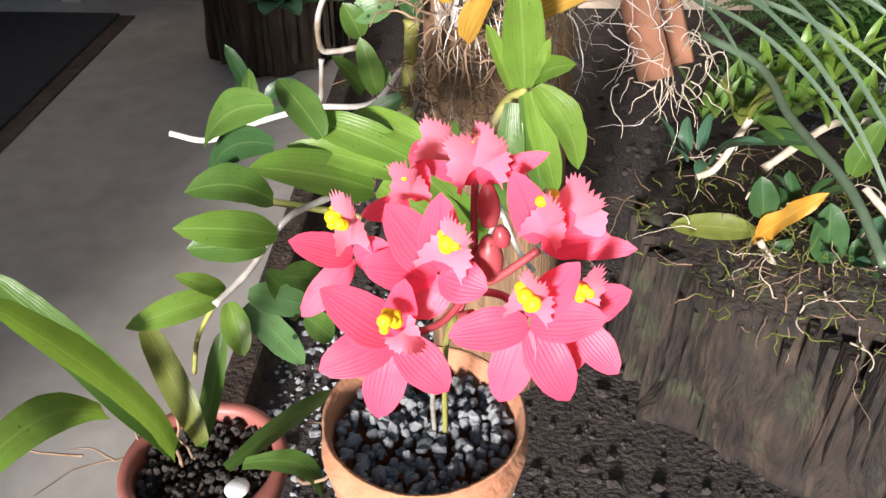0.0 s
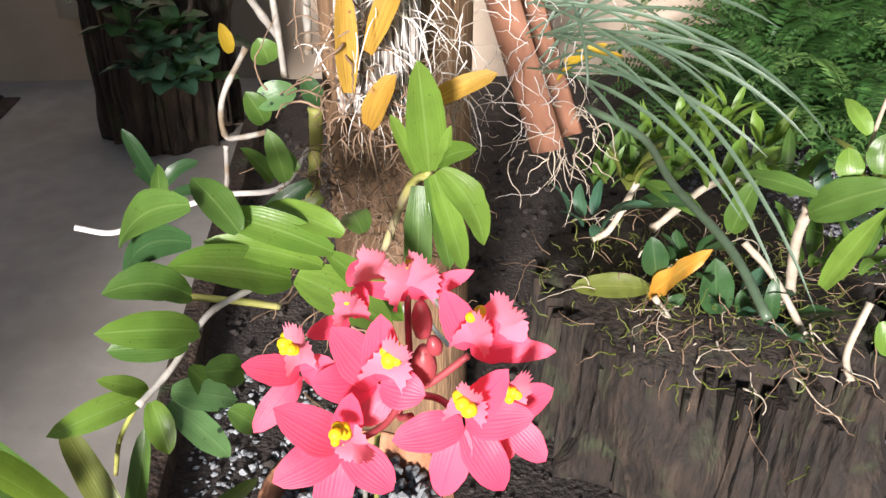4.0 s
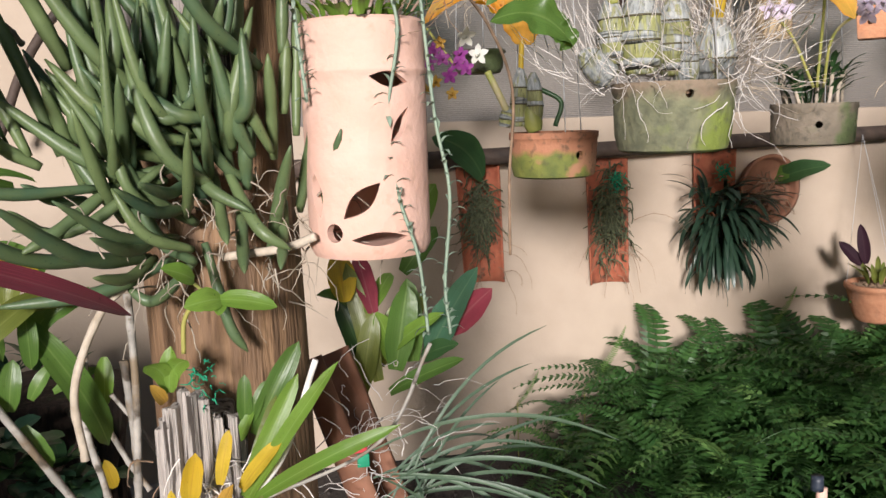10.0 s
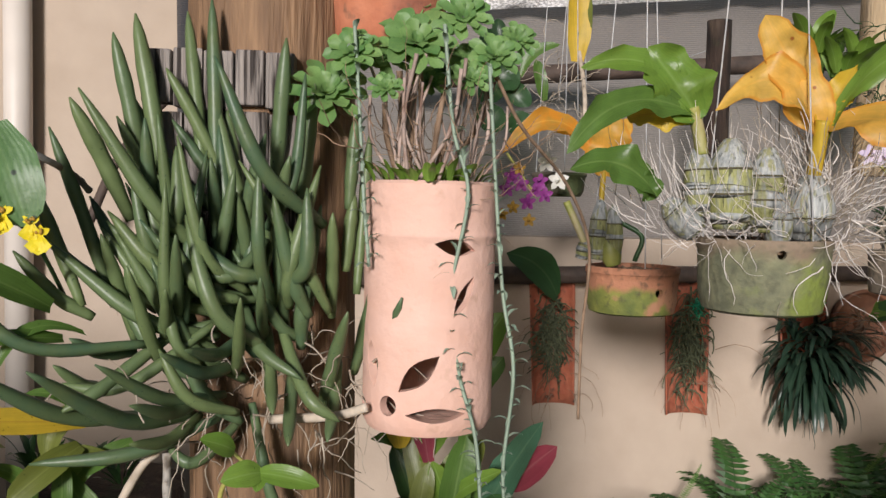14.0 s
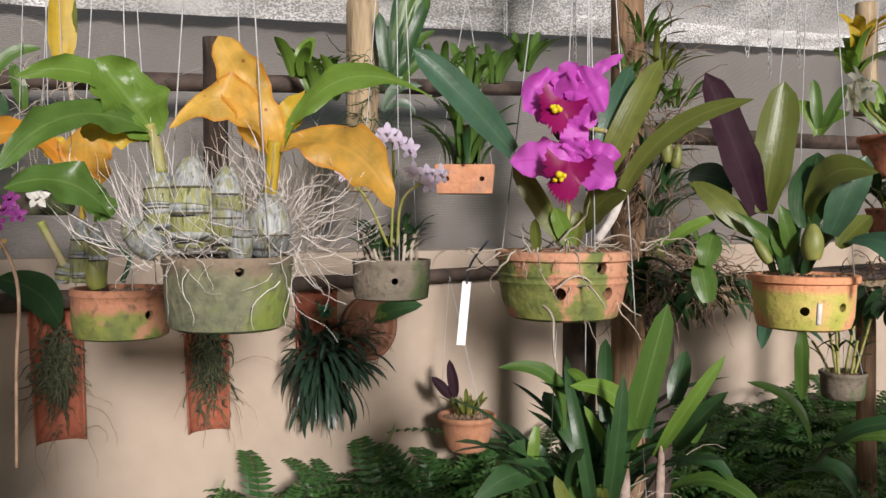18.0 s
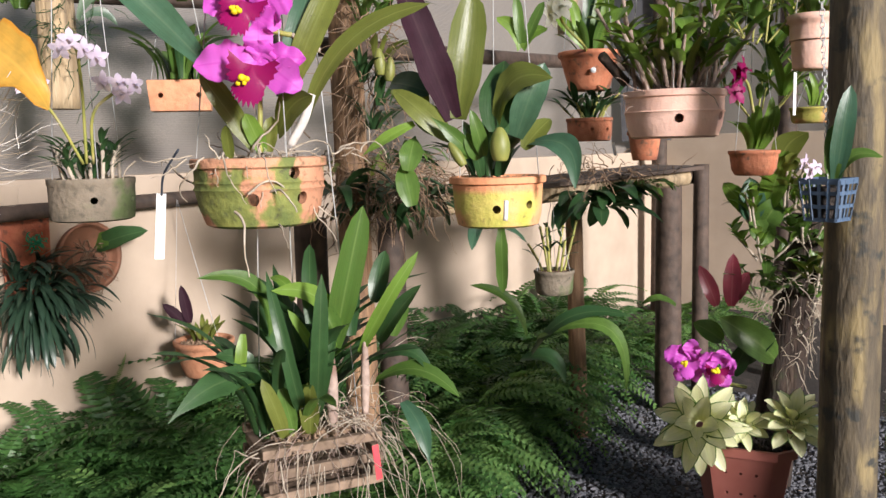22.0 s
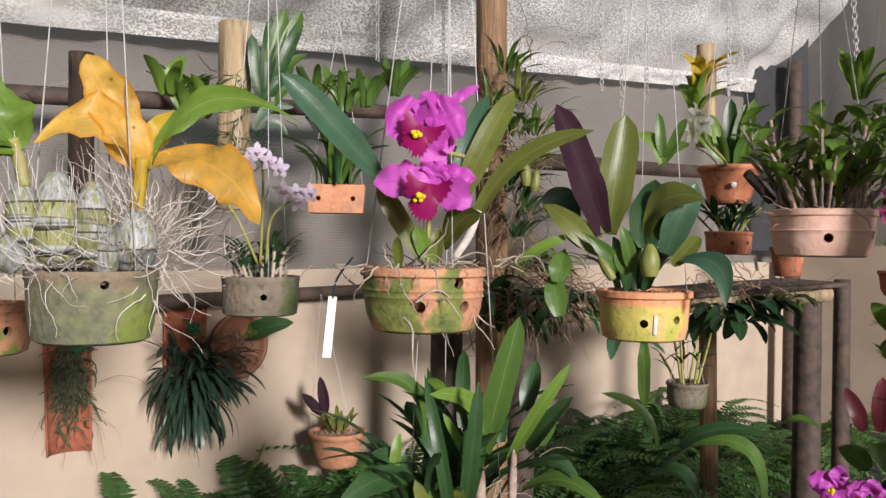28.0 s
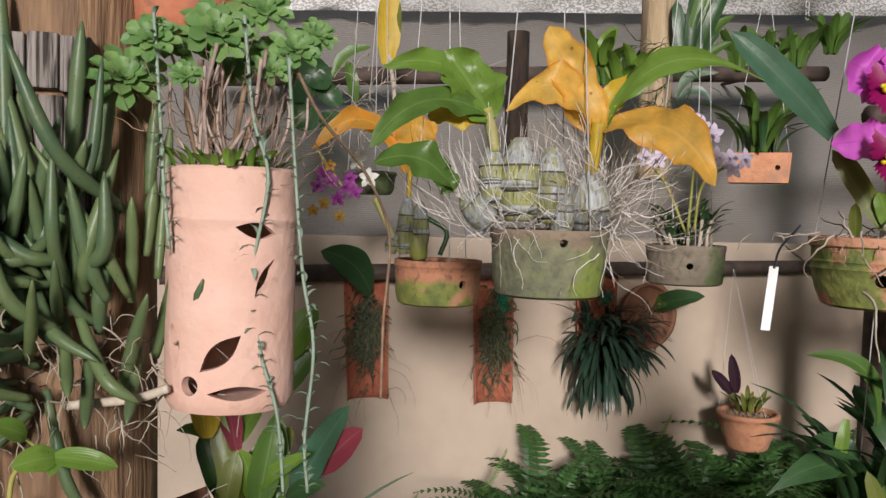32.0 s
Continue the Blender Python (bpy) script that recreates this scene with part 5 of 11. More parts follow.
cane(pot_a, [(0.753, 2.211, 1.445), (0.723, 2.207, 1.509), (0.684, 2.203, 1.587)], 0.0097, "green_cane", "stem", "", 0)
cane(pot_a, [(0.777, 2.206, 1.585), (0.780, 2.206, 1.648), (0.784, 2.205, 1.705)], 0.0075, "yellow_leaf", "stem", "", 0)
cane(pot_a, [(0.865, 2.186, 1.436), (0.881, 2.182, 1.500), (0.829, 2.195, 1.536)], 0.0067, "dark_leaf", "stem", "", 0)
leaf(pot_a, (0.784, 2.205, 1.656), (0.783, 2.154, 1.819), 0.111, "orange_leaf", 0.05, 0.22, (-0.19, -0.91, 0.37), "oval", 0.42)
leaf(pot_a, (0.765, 2.209, 1.704), (0.510, 2.194, 1.707), 0.071, "orange_leaf", 0.35, 0.22, (-0.18, -0.92, 0.35), "oval", 0.42)
leaf(pot_a, (0.784, 2.205, 1.677), (0.854, 2.240, 1.810), 0.061, "orange_leaf", 0.1, 0.22, (-0.19, -0.91, 0.36), "oval", 0.42)
leaf(pot_a, (0.762, 2.209, 1.718), (0.651, 2.229, 1.766), 0.054, "yellow_leaf", 0.2, 0.22, (-0.18, -0.92, 0.35), "lance", 0.42)
leaf(tile_1, (0.908, 3.281, 1.218), (0.693, 3.211, 1.391), 0.137, "dark_leaf", 0.15, 0.22, (-0.15, -0.86, 0.48), "oval")
tuft(pot_c, (1.655, 2.215, 1.475), 16, 0.10, 0.016, "dark_leaf", (0, -0.2), 0.9, "lance", 0.1, 0.07)

def cane_plant(parent, centre, canes, height, leaf_len, leaf_w, material, r=0.05, cane_r=0.005, lean=0.3, cane_material="root", per=5):
    """Upright canes with short leaves in two ranks."""
    c = Vector(centre)
    for i in range(canes):
        a = 2 * math.pi * i * 0.382
        b = c + Vector((math.cos(a), math.sin(a), 0)) * r * math.sqrt((i + 0.5) / canes)
        h = height * random.uniform(0.6, 1.15)
        way = Vector((math.cos(a) * lean * random.random() * 1.6, math.sin(a) * lean * random.random() * 1.6, 1)).normalized()
        t = b + way * h
        cane(parent, [b, b.lerp(t, 0.5) + Vector((random.uniform(-0.006, 0.006), random.uniform(-0.006, 0.006), 0)), t], cane_r, cane_material, "cane", "", 4)
        for k in range(per):
            s = 0.45 + 0.55 * k / max(per - 1, 1)
            p = b.lerp(t, s)
            ang = a + (k % 2) * math.pi + random.uniform(-0.5, 0.5)
            d = Vector((math.cos(ang), math.sin(ang), random.uniform(0.3, 0.9))).normalized()
            leaf(parent, p, p + d * leaf_len * random.uniform(0.7, 1.2), leaf_w * random.uniform(0.8, 1.2), material, 0.1, 0.22, (0, 0, 1), "lance")


cane_plant(pot_c, (1.655, 2.215, 1.465), 17, 0.10, 0.07, 0.015, "dark_leaf", 0.09, 0.005)

leaf(pot_d, (1.550, 1.509, 1.745), (1.304, 1.542, 1.955), 0.071, "blue_leaf", 0.05, 0.22, (-0.61, -0.72, 0.33), "strap")
leaf(pot_d, (1.713, 1.355, 1.606), (1.854, 1.102, 1.844), 0.046, "olive_leaf", 0.16, 0.22, (-0.67, -0.63, 0.39), "strap")
leaf(pot_d, (1.688, 1.382, 1.663), (1.817, 1.314, 1.954), 0.061, "olive_leaf", 0.08, 0.22, (-0.67, -0.65, 0.36), "strap")
leaf(pot_d, (1.679, 1.391, 1.656), (1.795, 1.385, 1.948), 0.053, "blue_leaf", 0.1, 0.22, (-0.66, -0.66, 0.37), "strap")
leaf(pot_d, (1.671, 1.399, 1.575), (1.659, 1.267, 1.653), 0.068, "olive_leaf", 0.15, 0.22, (-0.65, -0.65, 0.40), "oval")
leaf(pot_d, (1.632, 1.437, 1.543), (1.538, 1.493, 1.712), 0.039, "olive_leaf", 0.02, 0.22, (-0.62, -0.66, 0.41), "strap")
leaf(pot_d, (1.635, 1.434, 1.543), (1.570, 1.492, 1.707), 0.034, "olive_leaf", 0.02, 0.22, (-0.62, -0.66, 0.41), "strap")
leaf(pot_d, (1.645, 1.424, 1.537), (1.608, 1.431, 1.622), 0.039, "bright_leaf", 0.02, 0.22, (-0.63, -0.66, 0.42), "strap")
leaf(pot_d, (1.654, 1.415, 1.537), (1.661, 1.409, 1.615), 0.034, "olive_leaf", 0.02, 0.22, (-0.63, -0.65, 0.42), "strap")
leaf(pot_d, (1.592, 1.473, 1.523), (1.570, 1.453, 1.597), 0.026, "olive_leaf", 0, 0.22, (-0.60, -0.68, 0.42), "strap")
cane(pot_d, [(1.675, 1.367, 1.550), (1.692, 1.335, 1.606), (1.704, 1.322, 1.661)], 0.0102, "white_root", "dry_sheath", "", 0)
cane(pot_d, [(1.641, 1.428, 1.536), (1.644, 1.425, 1.637), (1.652, 1.418, 1.788), (1.699, 1.371, 1.793)], 0.0058, "green_cane", "flower_stem", "", 0)
cane(pot_d, [(1.699, 1.371, 1.793), (1.728, 1.340, 1.761), (1.740, 1.326, 1.759)], 0.0058, "root", "flower_stem", "", 0)
root_ball(pot_d, (1.672, 1.475, 1.53), (0.10, 0.10, 0.006), 60, 0.13, 0.0028, "root", 0.5, 1.0, 0.7)
tuft(pot_e, (2.45, 1.40, 1.45), 14, 0.24, 0.04, "dark_leaf", (0, 0.1), 0.8, "strap", 0.15, 0.06)
root_ball(pot_d, (1.63, 1.36, 1.44), (0.07, 0.01, 0.03), 10, 0.16, 0.003, "root", 0.5, 0.7, 0.2)
leaf(pot_e, (2.271, 1.378, 1.614), (2.155, 1.461, 1.980), 0.095, "purple_leaf", 0.04, 0.22, (-0.74, -0.55, 0.38), "strap")
leaf(pot_e, (2.277, 1.369, 1.614), (2.321, 1.341, 1.958), 0.103, "olive_leaf", 0.02, 0.22, (-0.75, -0.54, 0.38), "strap")
leaf(pot_e, (2.336, 1.284, 1.575), (2.393, 1.288, 1.773), 0.106, "dark_leaf", 0.05, 0.22, (-0.77, -0.51, 0.40), "oval")
leaf(pot_e, (2.340, 1.278, 1.607), (2.352, 1.106, 1.711), 0.091, "olive_leaf", 0.3, 0.22, (-0.77, -0.51, 0.39), "strap")
leaf(pot_e, (2.368, 1.235, 1.560), (2.409, 1.167, 1.758), 0.079, "blue_leaf", 0.1, 0.22, (-0.78, -0.49, 0.40), "strap")
leaf(pot_e, (2.266, 1.385, 1.557), (2.169, 1.507, 1.699), 0.066, "olive_leaf", 0.1, 0.22, (-0.74, -0.54, 0.40), "oval")
leaf(pot_e, (2.254, 1.400, 1.573), (2.243, 1.495, 1.655), 0.076, "leaf", 0.1, 0.22, (-0.73, -0.55, 0.40), "oval")
leaf(pot_e, (2.224, 1.439, 1.637), (2.250, 1.567, 1.727), 0.094, "olive_leaf", 0.1, 0.22, (-0.73, -0.57, 0.38), "oval")
leaf(pot_e, (2.234, 1.427, 1.686), (2.239, 1.579, 1.724), 0.077, "dark_leaf", 0.1, 0.22, (-0.74, -0.57, 0.36), "oval")
leaf(pot_e, (2.205, 1.464, 1.605), (2.108, 1.576, 1.518), 0.036, "bright_leaf", 0.1, 0.22, (-0.72, -0.58, 0.39), "lance")
leaf(pot_e, (2.297, 1.342, 1.510), (2.240, 1.369, 1.573), 0.049, "bright_leaf", 0.05, 0.22, (-0.74, -0.52, 0.42), "oval")
leaf(pot_e, (2.310, 1.322, 1.502), (2.267, 1.332, 1.574), 0.046, "leaf", 0.05, 0.22, (-0.75, -0.52, 0.42), "oval")
leaf(pot_e, (2.390, 1.200, 1.545), (2.397, 1.066, 1.419), 0.068, "blue_leaf", 0.35, 0.22, (-0.78, -0.47, 0.41), "oval")
leaf(pot_e, (2.378, 1.219, 1.528), (2.459, 1.180, 1.609), 0.060, "olive_leaf", 0.1, 0.22, (-0.78, -0.48, 0.41), "oval")
leaf(pot_e, (2.301, 1.335, 1.510), (2.195, 1.395, 1.620), 0.042, "leaf", 0.1, 0.22, (-0.74, -0.52, 0.42), "lance")
leaf(pot_e, (2.319, 1.310, 1.510), (2.259, 1.308, 1.637), 0.042, "leaf", 0.1, 0.22, (-0.75, -0.51, 0.42), "oval")
leaf(pot_e, (2.191, 1.481, 1.474), (2.244, 1.495, 1.572), 0.066, "leaf", 0.1, 0.22, (-0.70, -0.57, 0.43), "lance")
leaf(pot_e, (2.197, 1.474, 1.376), (2.219, 1.526, 1.505), 0.067, "leaf", 0.1, 0.22, (-0.69, -0.56, 0.46), "lance")
bulb(pot_e, (2.303, 1.243, 1.497), (2.302, 1.244, 1.588), 0.0274, "green_bulb")
bulb(pot_e, (2.247, 1.325, 1.487), (2.224, 1.357, 1.550), 0.0145, "green_bulb")
cane(pot_e, [(2.253, 1.191, 1.394), (2.244, 1.188, 1.342)], 0.0063, "white_root", "root", "", 0)
leaf(pot_e, (2.571, 1.436, 1.288), (2.573, 1.433, 1.074), 0.041, "leaf", 0.02, 0.22, (-0.73, -0.49, 0.48), "strap")
leaf(pot_f, (3.757, 1.807, 1.940), (3.721, 1.868, 2.173), 0.057, "bright_leaf", 0.05, 0.22, (-0.83, -0.47, 0.31), "strap")
leaf(pot_f, (3.769, 1.785, 1.939), (3.795, 1.739, 2.213), 0.063, "leaf", 0.05, 0.22, (-0.83, -0.47, 0.31), "strap")
leaf(pot_f, (3.763, 1.796, 1.940), (3.765, 1.793, 2.240), 0.063, "dark_leaf", 0.02, 0.22, (-0.83, -0.47, 0.31), "strap")
leaf(pot_f, (3.757, 1.807, 1.952), (3.688, 1.921, 2.103), 0.052, "bright_leaf", 0.1, 0.22, (-0.83, -0.47, 0.30), "strap")
leaf(pot_f, (3.775, 1.774, 1.939), (3.829, 1.676, 2.113), 0.052, "bright_leaf", 0.1, 0.22, (-0.83, -0.47, 0.31), "strap")
leaf(pot_f, (3.787, 1.753, 1.950), (3.812, 1.707, 2.234), 0.052, "bright_leaf", 0.1, 0.22, (-0.83, -0.46, 0.30), "strap")
leaf(pot_f, (3.751, 1.817, 1.953), (3.733, 1.848, 2.051), 0.042, "yellow_leaf", 0.05, 0.22, (-0.82, -0.48, 0.30), "strap")
leaf(pot_f, (3.782, 1.764, 1.950), (3.788, 1.752, 2.058), 0.042, "olive_leaf", 0.05, 0.22, (-0.83, -0.46, 0.30), "strap")
tuft(pot_f, (3.77, 1.80, 1.94), 10, 0.2, 0.035, "leaf", (0, 0), 0.6, "strap", 0.1, 0.05)
cane_plant(pot_h, (3.70, 1.76, 1.64), 9, 0.14, 0.12, 0.028, "dark_leaf", 0.07, 0.004, 0.8, "green_cane", 3)
tuft(pot_h, (3.70, 1.76, 1.65), 16, 0.14, 0.02, "dark_leaf", (0, 0), 1.0, "strap", 0.15, 0.05)
cane_plant(pot_g, (3.285, 1.185, 1.70), 12, 0.22, 0.13, 0.045, "olive_leaf", 0.13, 0.007, 0.5, "pale_stem", 4)
tuft(pot_g, (3.285, 1.185, 1.72), 12, 0.24, 0.045, "olive_leaf", (0, 0), 0.9, "oval", 0.12, 0.1)
cane_plant(pot_g, (3.285, 1.185, 1.70), 16, 0.34, 0.12, 0.052, "bright_leaf", 0.14, 0.006, 0.55, "pale_stem", 4)
cane_plant(pot_g, (3.29, 1.17, 1.70), 10, 0.28, 0.11, 0.05, "bright_leaf", 0.14, 0.006, 0.7, "pale_stem", 3)
root_ball(pot_g, (3.285, 1.185, 1.715), (0.09, 0.09, 0.01), 60, 0.12, 0.002, "pale_stem", 0.2, 0.9, 0.6, 0.4)
cane(pot_g, [(3.20, 1.33, 1.75), (3.08, 1.36, 1.84)], 0.018, "bark", "bark_piece")
tuft(pot_k, (3.86, 1.10, 1.50), 12, 0.2, 0.04, "bright_leaf", (0, 0), 0.6, "strap", 0.12, 0.03)
tuft(tall_pot, (3.83, 0.88, 2.0), 9, 0.22, 0.04, "leaf", (0, 0), 0.8, "strap", 0.15, 0.03)
tuft(slim_pot, (3.83, 0.872, 1.66), 10, 0.13, 0.025, "bright_leaf", (0, 0), 0.7, "strap", 0.12, 0.03)
tuft(pot_j, (2.34, 2.78, 1.82), 22, 0.26, 0.035, "leaf", (0.05, 0.0), 0.9, "strap", 0.2, 0.09)
tuft(pot_j, (2.34, 2.76, 1.82), 9, 0.24, 0.035, "dark_leaf", (0.0, 0.0), 1.1, "strap", 0.25, 0.09)
cane_plant(low_pot, (3.85, 2.04, 0.93), 7, 0.22, 0.09, 0.02, "dark_leaf", 0.06, 0.006, 0.4, "green_cane", 3)
tuft(small_pot, (2.61, 3.13, 0.70), 16, 0.12, 0.025, "olive_leaf", (0, 0), 0.8, "oval", 0.1, 0.06)
leaf(small_pot, (2.526, 3.104, 0.792), (2.503, 3.120, 0.963), 0.050, "purple_leaf", 0.05, 0.22, (-0.46, -0.71, 0.53), "oval")
leaf(small_pot, (2.510, 3.115, 0.787), (2.435, 3.162, 0.886), 0.050, "purple_leaf", 0.05, 0.22, (-0.46, -0.71, 0.53), "oval")
for dx, dz, n, size, droop in ((-0.06, 0.06, 22, 0.22, 0.35), (0.05, 0.04, 22, 0.24, 0.55), (-0.03, 0.0, 24, 0.21, 0.8), (0.06, -0.03, 22, 0.22, 1.0), (0.0, 0.02, 26, 0.18, 0.7)):
    tuft(tile_3, (1.95 + dx, 3.25, 1.0 + dz), n, size, 0.019, "tile_leaf", (random.uniform(-0.3, 0.2), -0.5), 1.0, "strap", 0.2, 0.05, droop, 0.7)
tuft(tile_3, (1.95, 3.27, 0.98), 64, 0.24, 0.023, "tile_leaf", (-0.02, -0.4), 0.8, "strap", 0.2, 0.06, 0.95, 0.7)
tuft(tile_3, (1.95, 3.27, 0.92), 36, 0.24, 0.022, "tile_leaf", (0.0, -0.3), 0.6, "strap", 0.15, 0.06, 1.4, 0.5)
root_ball(tile_3, (1.955, 3.285, 0.78), (0.05, 0.02, 0.03), 12, 0.16, 0.002, "tile_leaf", 1.2, 0.5, 0.2, name="hanging_shoots")
for knot, at in ((tile_2, (1.49, 3.30, 1.18)), (tile_3, (1.975, 3.30, 1.20))):
    root_ball(knot, at, (0.010, 0.008, 0.014), 40, 0.05, 0.0035, "green_twine", 0.3, 1.5, 0.4, name="twine_knot", label="tangled green twine")
leaf(saucer, (2.262, 3.394, 1.136), (2.404, 3.191, 1.211), 0.093, "dark_leaf", 0.1, 0.22, (-0.43, -0.76, 0.48), "oval")
leaf(saucer, (2.251, 3.401, 1.149), (2.326, 3.298, 1.185), 0.078, "leaf", 0.1, 0.22, (-0.43, -0.76, 0.48), "oval")
leaf(crate, (1.794, 1.379, 1.067), (1.817, 1.288, 1.408), 0.066, "leaf", 0.03, 0.22, (-0.56, -0.61, 0.56), "strap")
leaf(crate, (1.799, 1.374, 1.074), (1.636, 1.408, 1.225), 0.047, "bright_leaf", 0.25, 0.22, (-0.56, -0.61, 0.56), "strap")
leaf(crate, (1.839, 1.337, 1.049), (1.903, 1.198, 1.298), 0.032, "bright_leaf", 0.08, 0.22, (-0.57, -0.59, 0.56), "strap")
leaf(crate, (1.872, 1.304, 1.074), (1.884, 1.175, 1.223), 0.048, "dark_leaf", 0.1, 0.22, (-0.59, -0.58, 0.56), "oval")
leaf(crate, (1.866, 1.311, 1.171), (1.924, 1.323, 1.290), 0.048, "dark_leaf", 0.05, 0.22, (-0.60, -0.60, 0.52), "oval")
leaf(crate, (1.752, 1.416, 1.127), (1.811, 1.471, 1.309), 0.038, "dark_leaf", 0.03, 0.22, (-0.55, -0.64, 0.54), "strap")
leaf(crate, (1.680, 1.475, 1.107), (1.523, 1.526, 1.259), 0.038, "leaf", 0.3, 0.22, (-0.52, -0.66, 0.55), "strap")
leaf(crate, (1.725, 1.439, 1.184), (1.716, 1.510, 1.237), 0.026, "bright_leaf", 0.2, 0.22, (-0.54, -0.66, 0.52), "strap")
leaf(crate, (1.675, 1.479, 0.999), (1.402, 1.484, 0.964), 0.066, "dark_leaf", 0.15, 0.22, (-0.50, -0.64, 0.58), "lance")
leaf(crate, (1.630, 1.513, 1.113), (1.618, 1.521, 1.000), 0.028, "bright_leaf", 0.1, 0.22, (-0.50, -0.68, 0.54), "strap")
leaf(crate, (1.875, 1.301, 1.031), (1.921, 1.177, 0.998), 0.034, "dark_leaf", 0.3, 0.22, (-0.59, -0.58, 0.57), "strap")
leaf(crate, (1.863, 1.313, 0.976), (1.923, 1.098, 0.959), 0.041, "leaf", 0.22, 0.22, (-0.57, -0.57, 0.59), "strap")
leaf(crate, (1.909, 1.265, 0.922), (1.889, 1.168, 0.790), 0.046, "blue_leaf", 0.15, 0.22, (-0.58, -0.54, 0.60), "lance")
leaf(crate, (1.799, 1.374, 1.081), (1.765, 1.405, 1.194), 0.048, "leaf", 0.25, 0.22, (-0.56, -0.61, 0.55), "strap")
leaf(crate, (1.824, 1.351, 1.092), (1.896, 1.421, 1.271), 0.046, "dark_leaf", 0.03, 0.22, (-0.57, -0.61, 0.55), "strap")
leaf(crate, (1.708, 1.453, 1.049), (1.709, 1.578, 1.174), 0.045, "dark_leaf", 0.1, 0.22, (-0.52, -0.64, 0.56), "strap")
leaf(crate, (1.758, 1.411, 1.044), (1.787, 1.517, 1.138), 0.040, "dark_leaf", 0.1, 0.22, (-0.54, -0.62, 0.57), "strap")
leaf(crate, (1.777, 1.395, 1.014), (1.682, 1.410, 1.174), 0.023, "bright_leaf", 0.05, 0.22, (-0.54, -0.61, 0.57), "strap")
leaf(crate, (1.896, 1.280, 1.086), (1.990, 1.325, 1.149), 0.038, "leaf", 0.1, 0.22, (-0.60, -0.58, 0.55), "strap")
leaf(crate, (1.654, 1.495, 1.001), (1.576, 1.551, 1.067), 0.044, "dark_leaf", 0.2, 0.22, (-0.49, -0.65, 0.58), "strap")
tuft(crate, (1.82, 1.46, 0.87), 16, 0.40, 0.042, "dark_leaf", (0.2, -0.1), 0.8, "strap", 0.2, 0.06)
tuft(crate, (1.68, 1.50, 0.87), 14, 0.36, 0.036, "dark_leaf", (-0.25, 0.0), 0.9, "strap", 0.22, 0.06)
tuft(crate, (1.80, 1.50, 0.86), 18, 0.34, 0.032, "dark_leaf", (0, 0), 0.8, "strap", 0.18, 0.06)
tuft(crate, (1.74, 1.47, 0.86), 9, 0.30, 0.03, "leaf", (-0.2, -0.1), 0.9, "strap", 0.2, 0.06)
leaf(crate, (1.679, 1.438, 0.859), (1.611, 1.427, 1.022), 0.036, "olive_leaf", 0.1, 0.22, (-0.49, -0.61, 0.62), "strap")
leaf(crate, (1.725, 1.400, 0.866), (1.709, 1.374, 1.005), 0.047, "olive_leaf", 0.02, 0.22, (-0.51, -0.60, 0.62), "oval")
leaf(crate, (1.695, 1.425, 0.871), (1.663, 1.425, 0.996), 0.036, "leaf", 0.05, 0.22, (-0.50, -0.61, 0.62), "strap")
bulb(crate, (1.733, 1.420, 0.853), (1.740, 1.413, 0.978), 0.0198, "green_bulb")
bulb(crate, (1.702, 1.445, 0.858), (1.692, 1.453, 0.957), 0.0156, "green_bulb")
bulb(crate, (1.779, 1.379, 0.872), (1.783, 1.376, 1.05), 0.0135, "pale_stem")
bulb(crate, (1.837, 1.325, 0.90), (1.841, 1.321, 1.092), 0.0105, "pale_stem")


# ---- flower and succulent helpers ----
def dancing_flower(parent, centre, s):
    """A small yellow flower: a broad skirted lip under narrow petals."""
    c = Vector(centre)
    face = Vector((random.uniform(-0.35, 0.35), -1, random.uniform(-0.1, 0.4))).normalized()
    side = face.cross(Vector((0, 0, 1))).normalized()
    up = side.cross(face).normalized()
    bm = bmesh.new()
    for a, n, w in ((-1.9, 1.05, 1.1), (-1.25, 1.05, 1.1), (-1.57, 1.15, 1.0), (1.57, 0.6, 0.35), (0.6, 0.6, 0.4), (2.5, 0.6, 0.4)):
        d = side * math.cos(a) + up * math.sin(a)
        leaf_mesh(bm, c, c + d * s * n, s * w, 0.08, 0.1, face, "spoon" if n > 1 else "oval", 5, 0.25)
    ob = part("flower", bm, "yellow_petal", parent)
    b2 = bmesh.new()
    for _ in range(4):
        bmesh.ops.create_icosphere(b2, subdivisions=1, radius=s * 0.13, matrix=Matrix.Translation(c + face * s * 0.12 + side * random.uniform(-0.2, 0.2) * s + up * random.uniform(0, 0.25) * s))
    part("crest", b2, "ochre_leaf", ob, "brown-spotted crest")


def rosette(parent, centre, r):
    """Fleshy spoon-shaped leaves in whorls."""
    c = Vector(centre)
    axis = Vector((random.uniform(-0.4, 0.4), random.uniform(-2.2, -1.2), 1)).normalized()
    s = axis.orthogonal().normalized()
    o = axis.cross(s)
    for ring, (n, out, lift) in enumerate(((9, 1.0, 0.12), (8, 0.8, 0.4), (6, 0.55, 0.8), (4, 0.3, 1.3))):
        for k in range(n):
            a = 2 * math.pi * k / n + ring * 0.5 + random.uniform(-0.1, 0.1)
            d = (s * math.cos(a) + o * math.sin(a) + axis * lift).normalized()
            leaf(parent, c + d * r * 0.06, c + d * r * 1.1 * out * random.uniform(0.9, 1.05), r * 0.58 * (0.55 + 0.45 * out), "succulent", 0.06, 0.3, axis, "spoon")


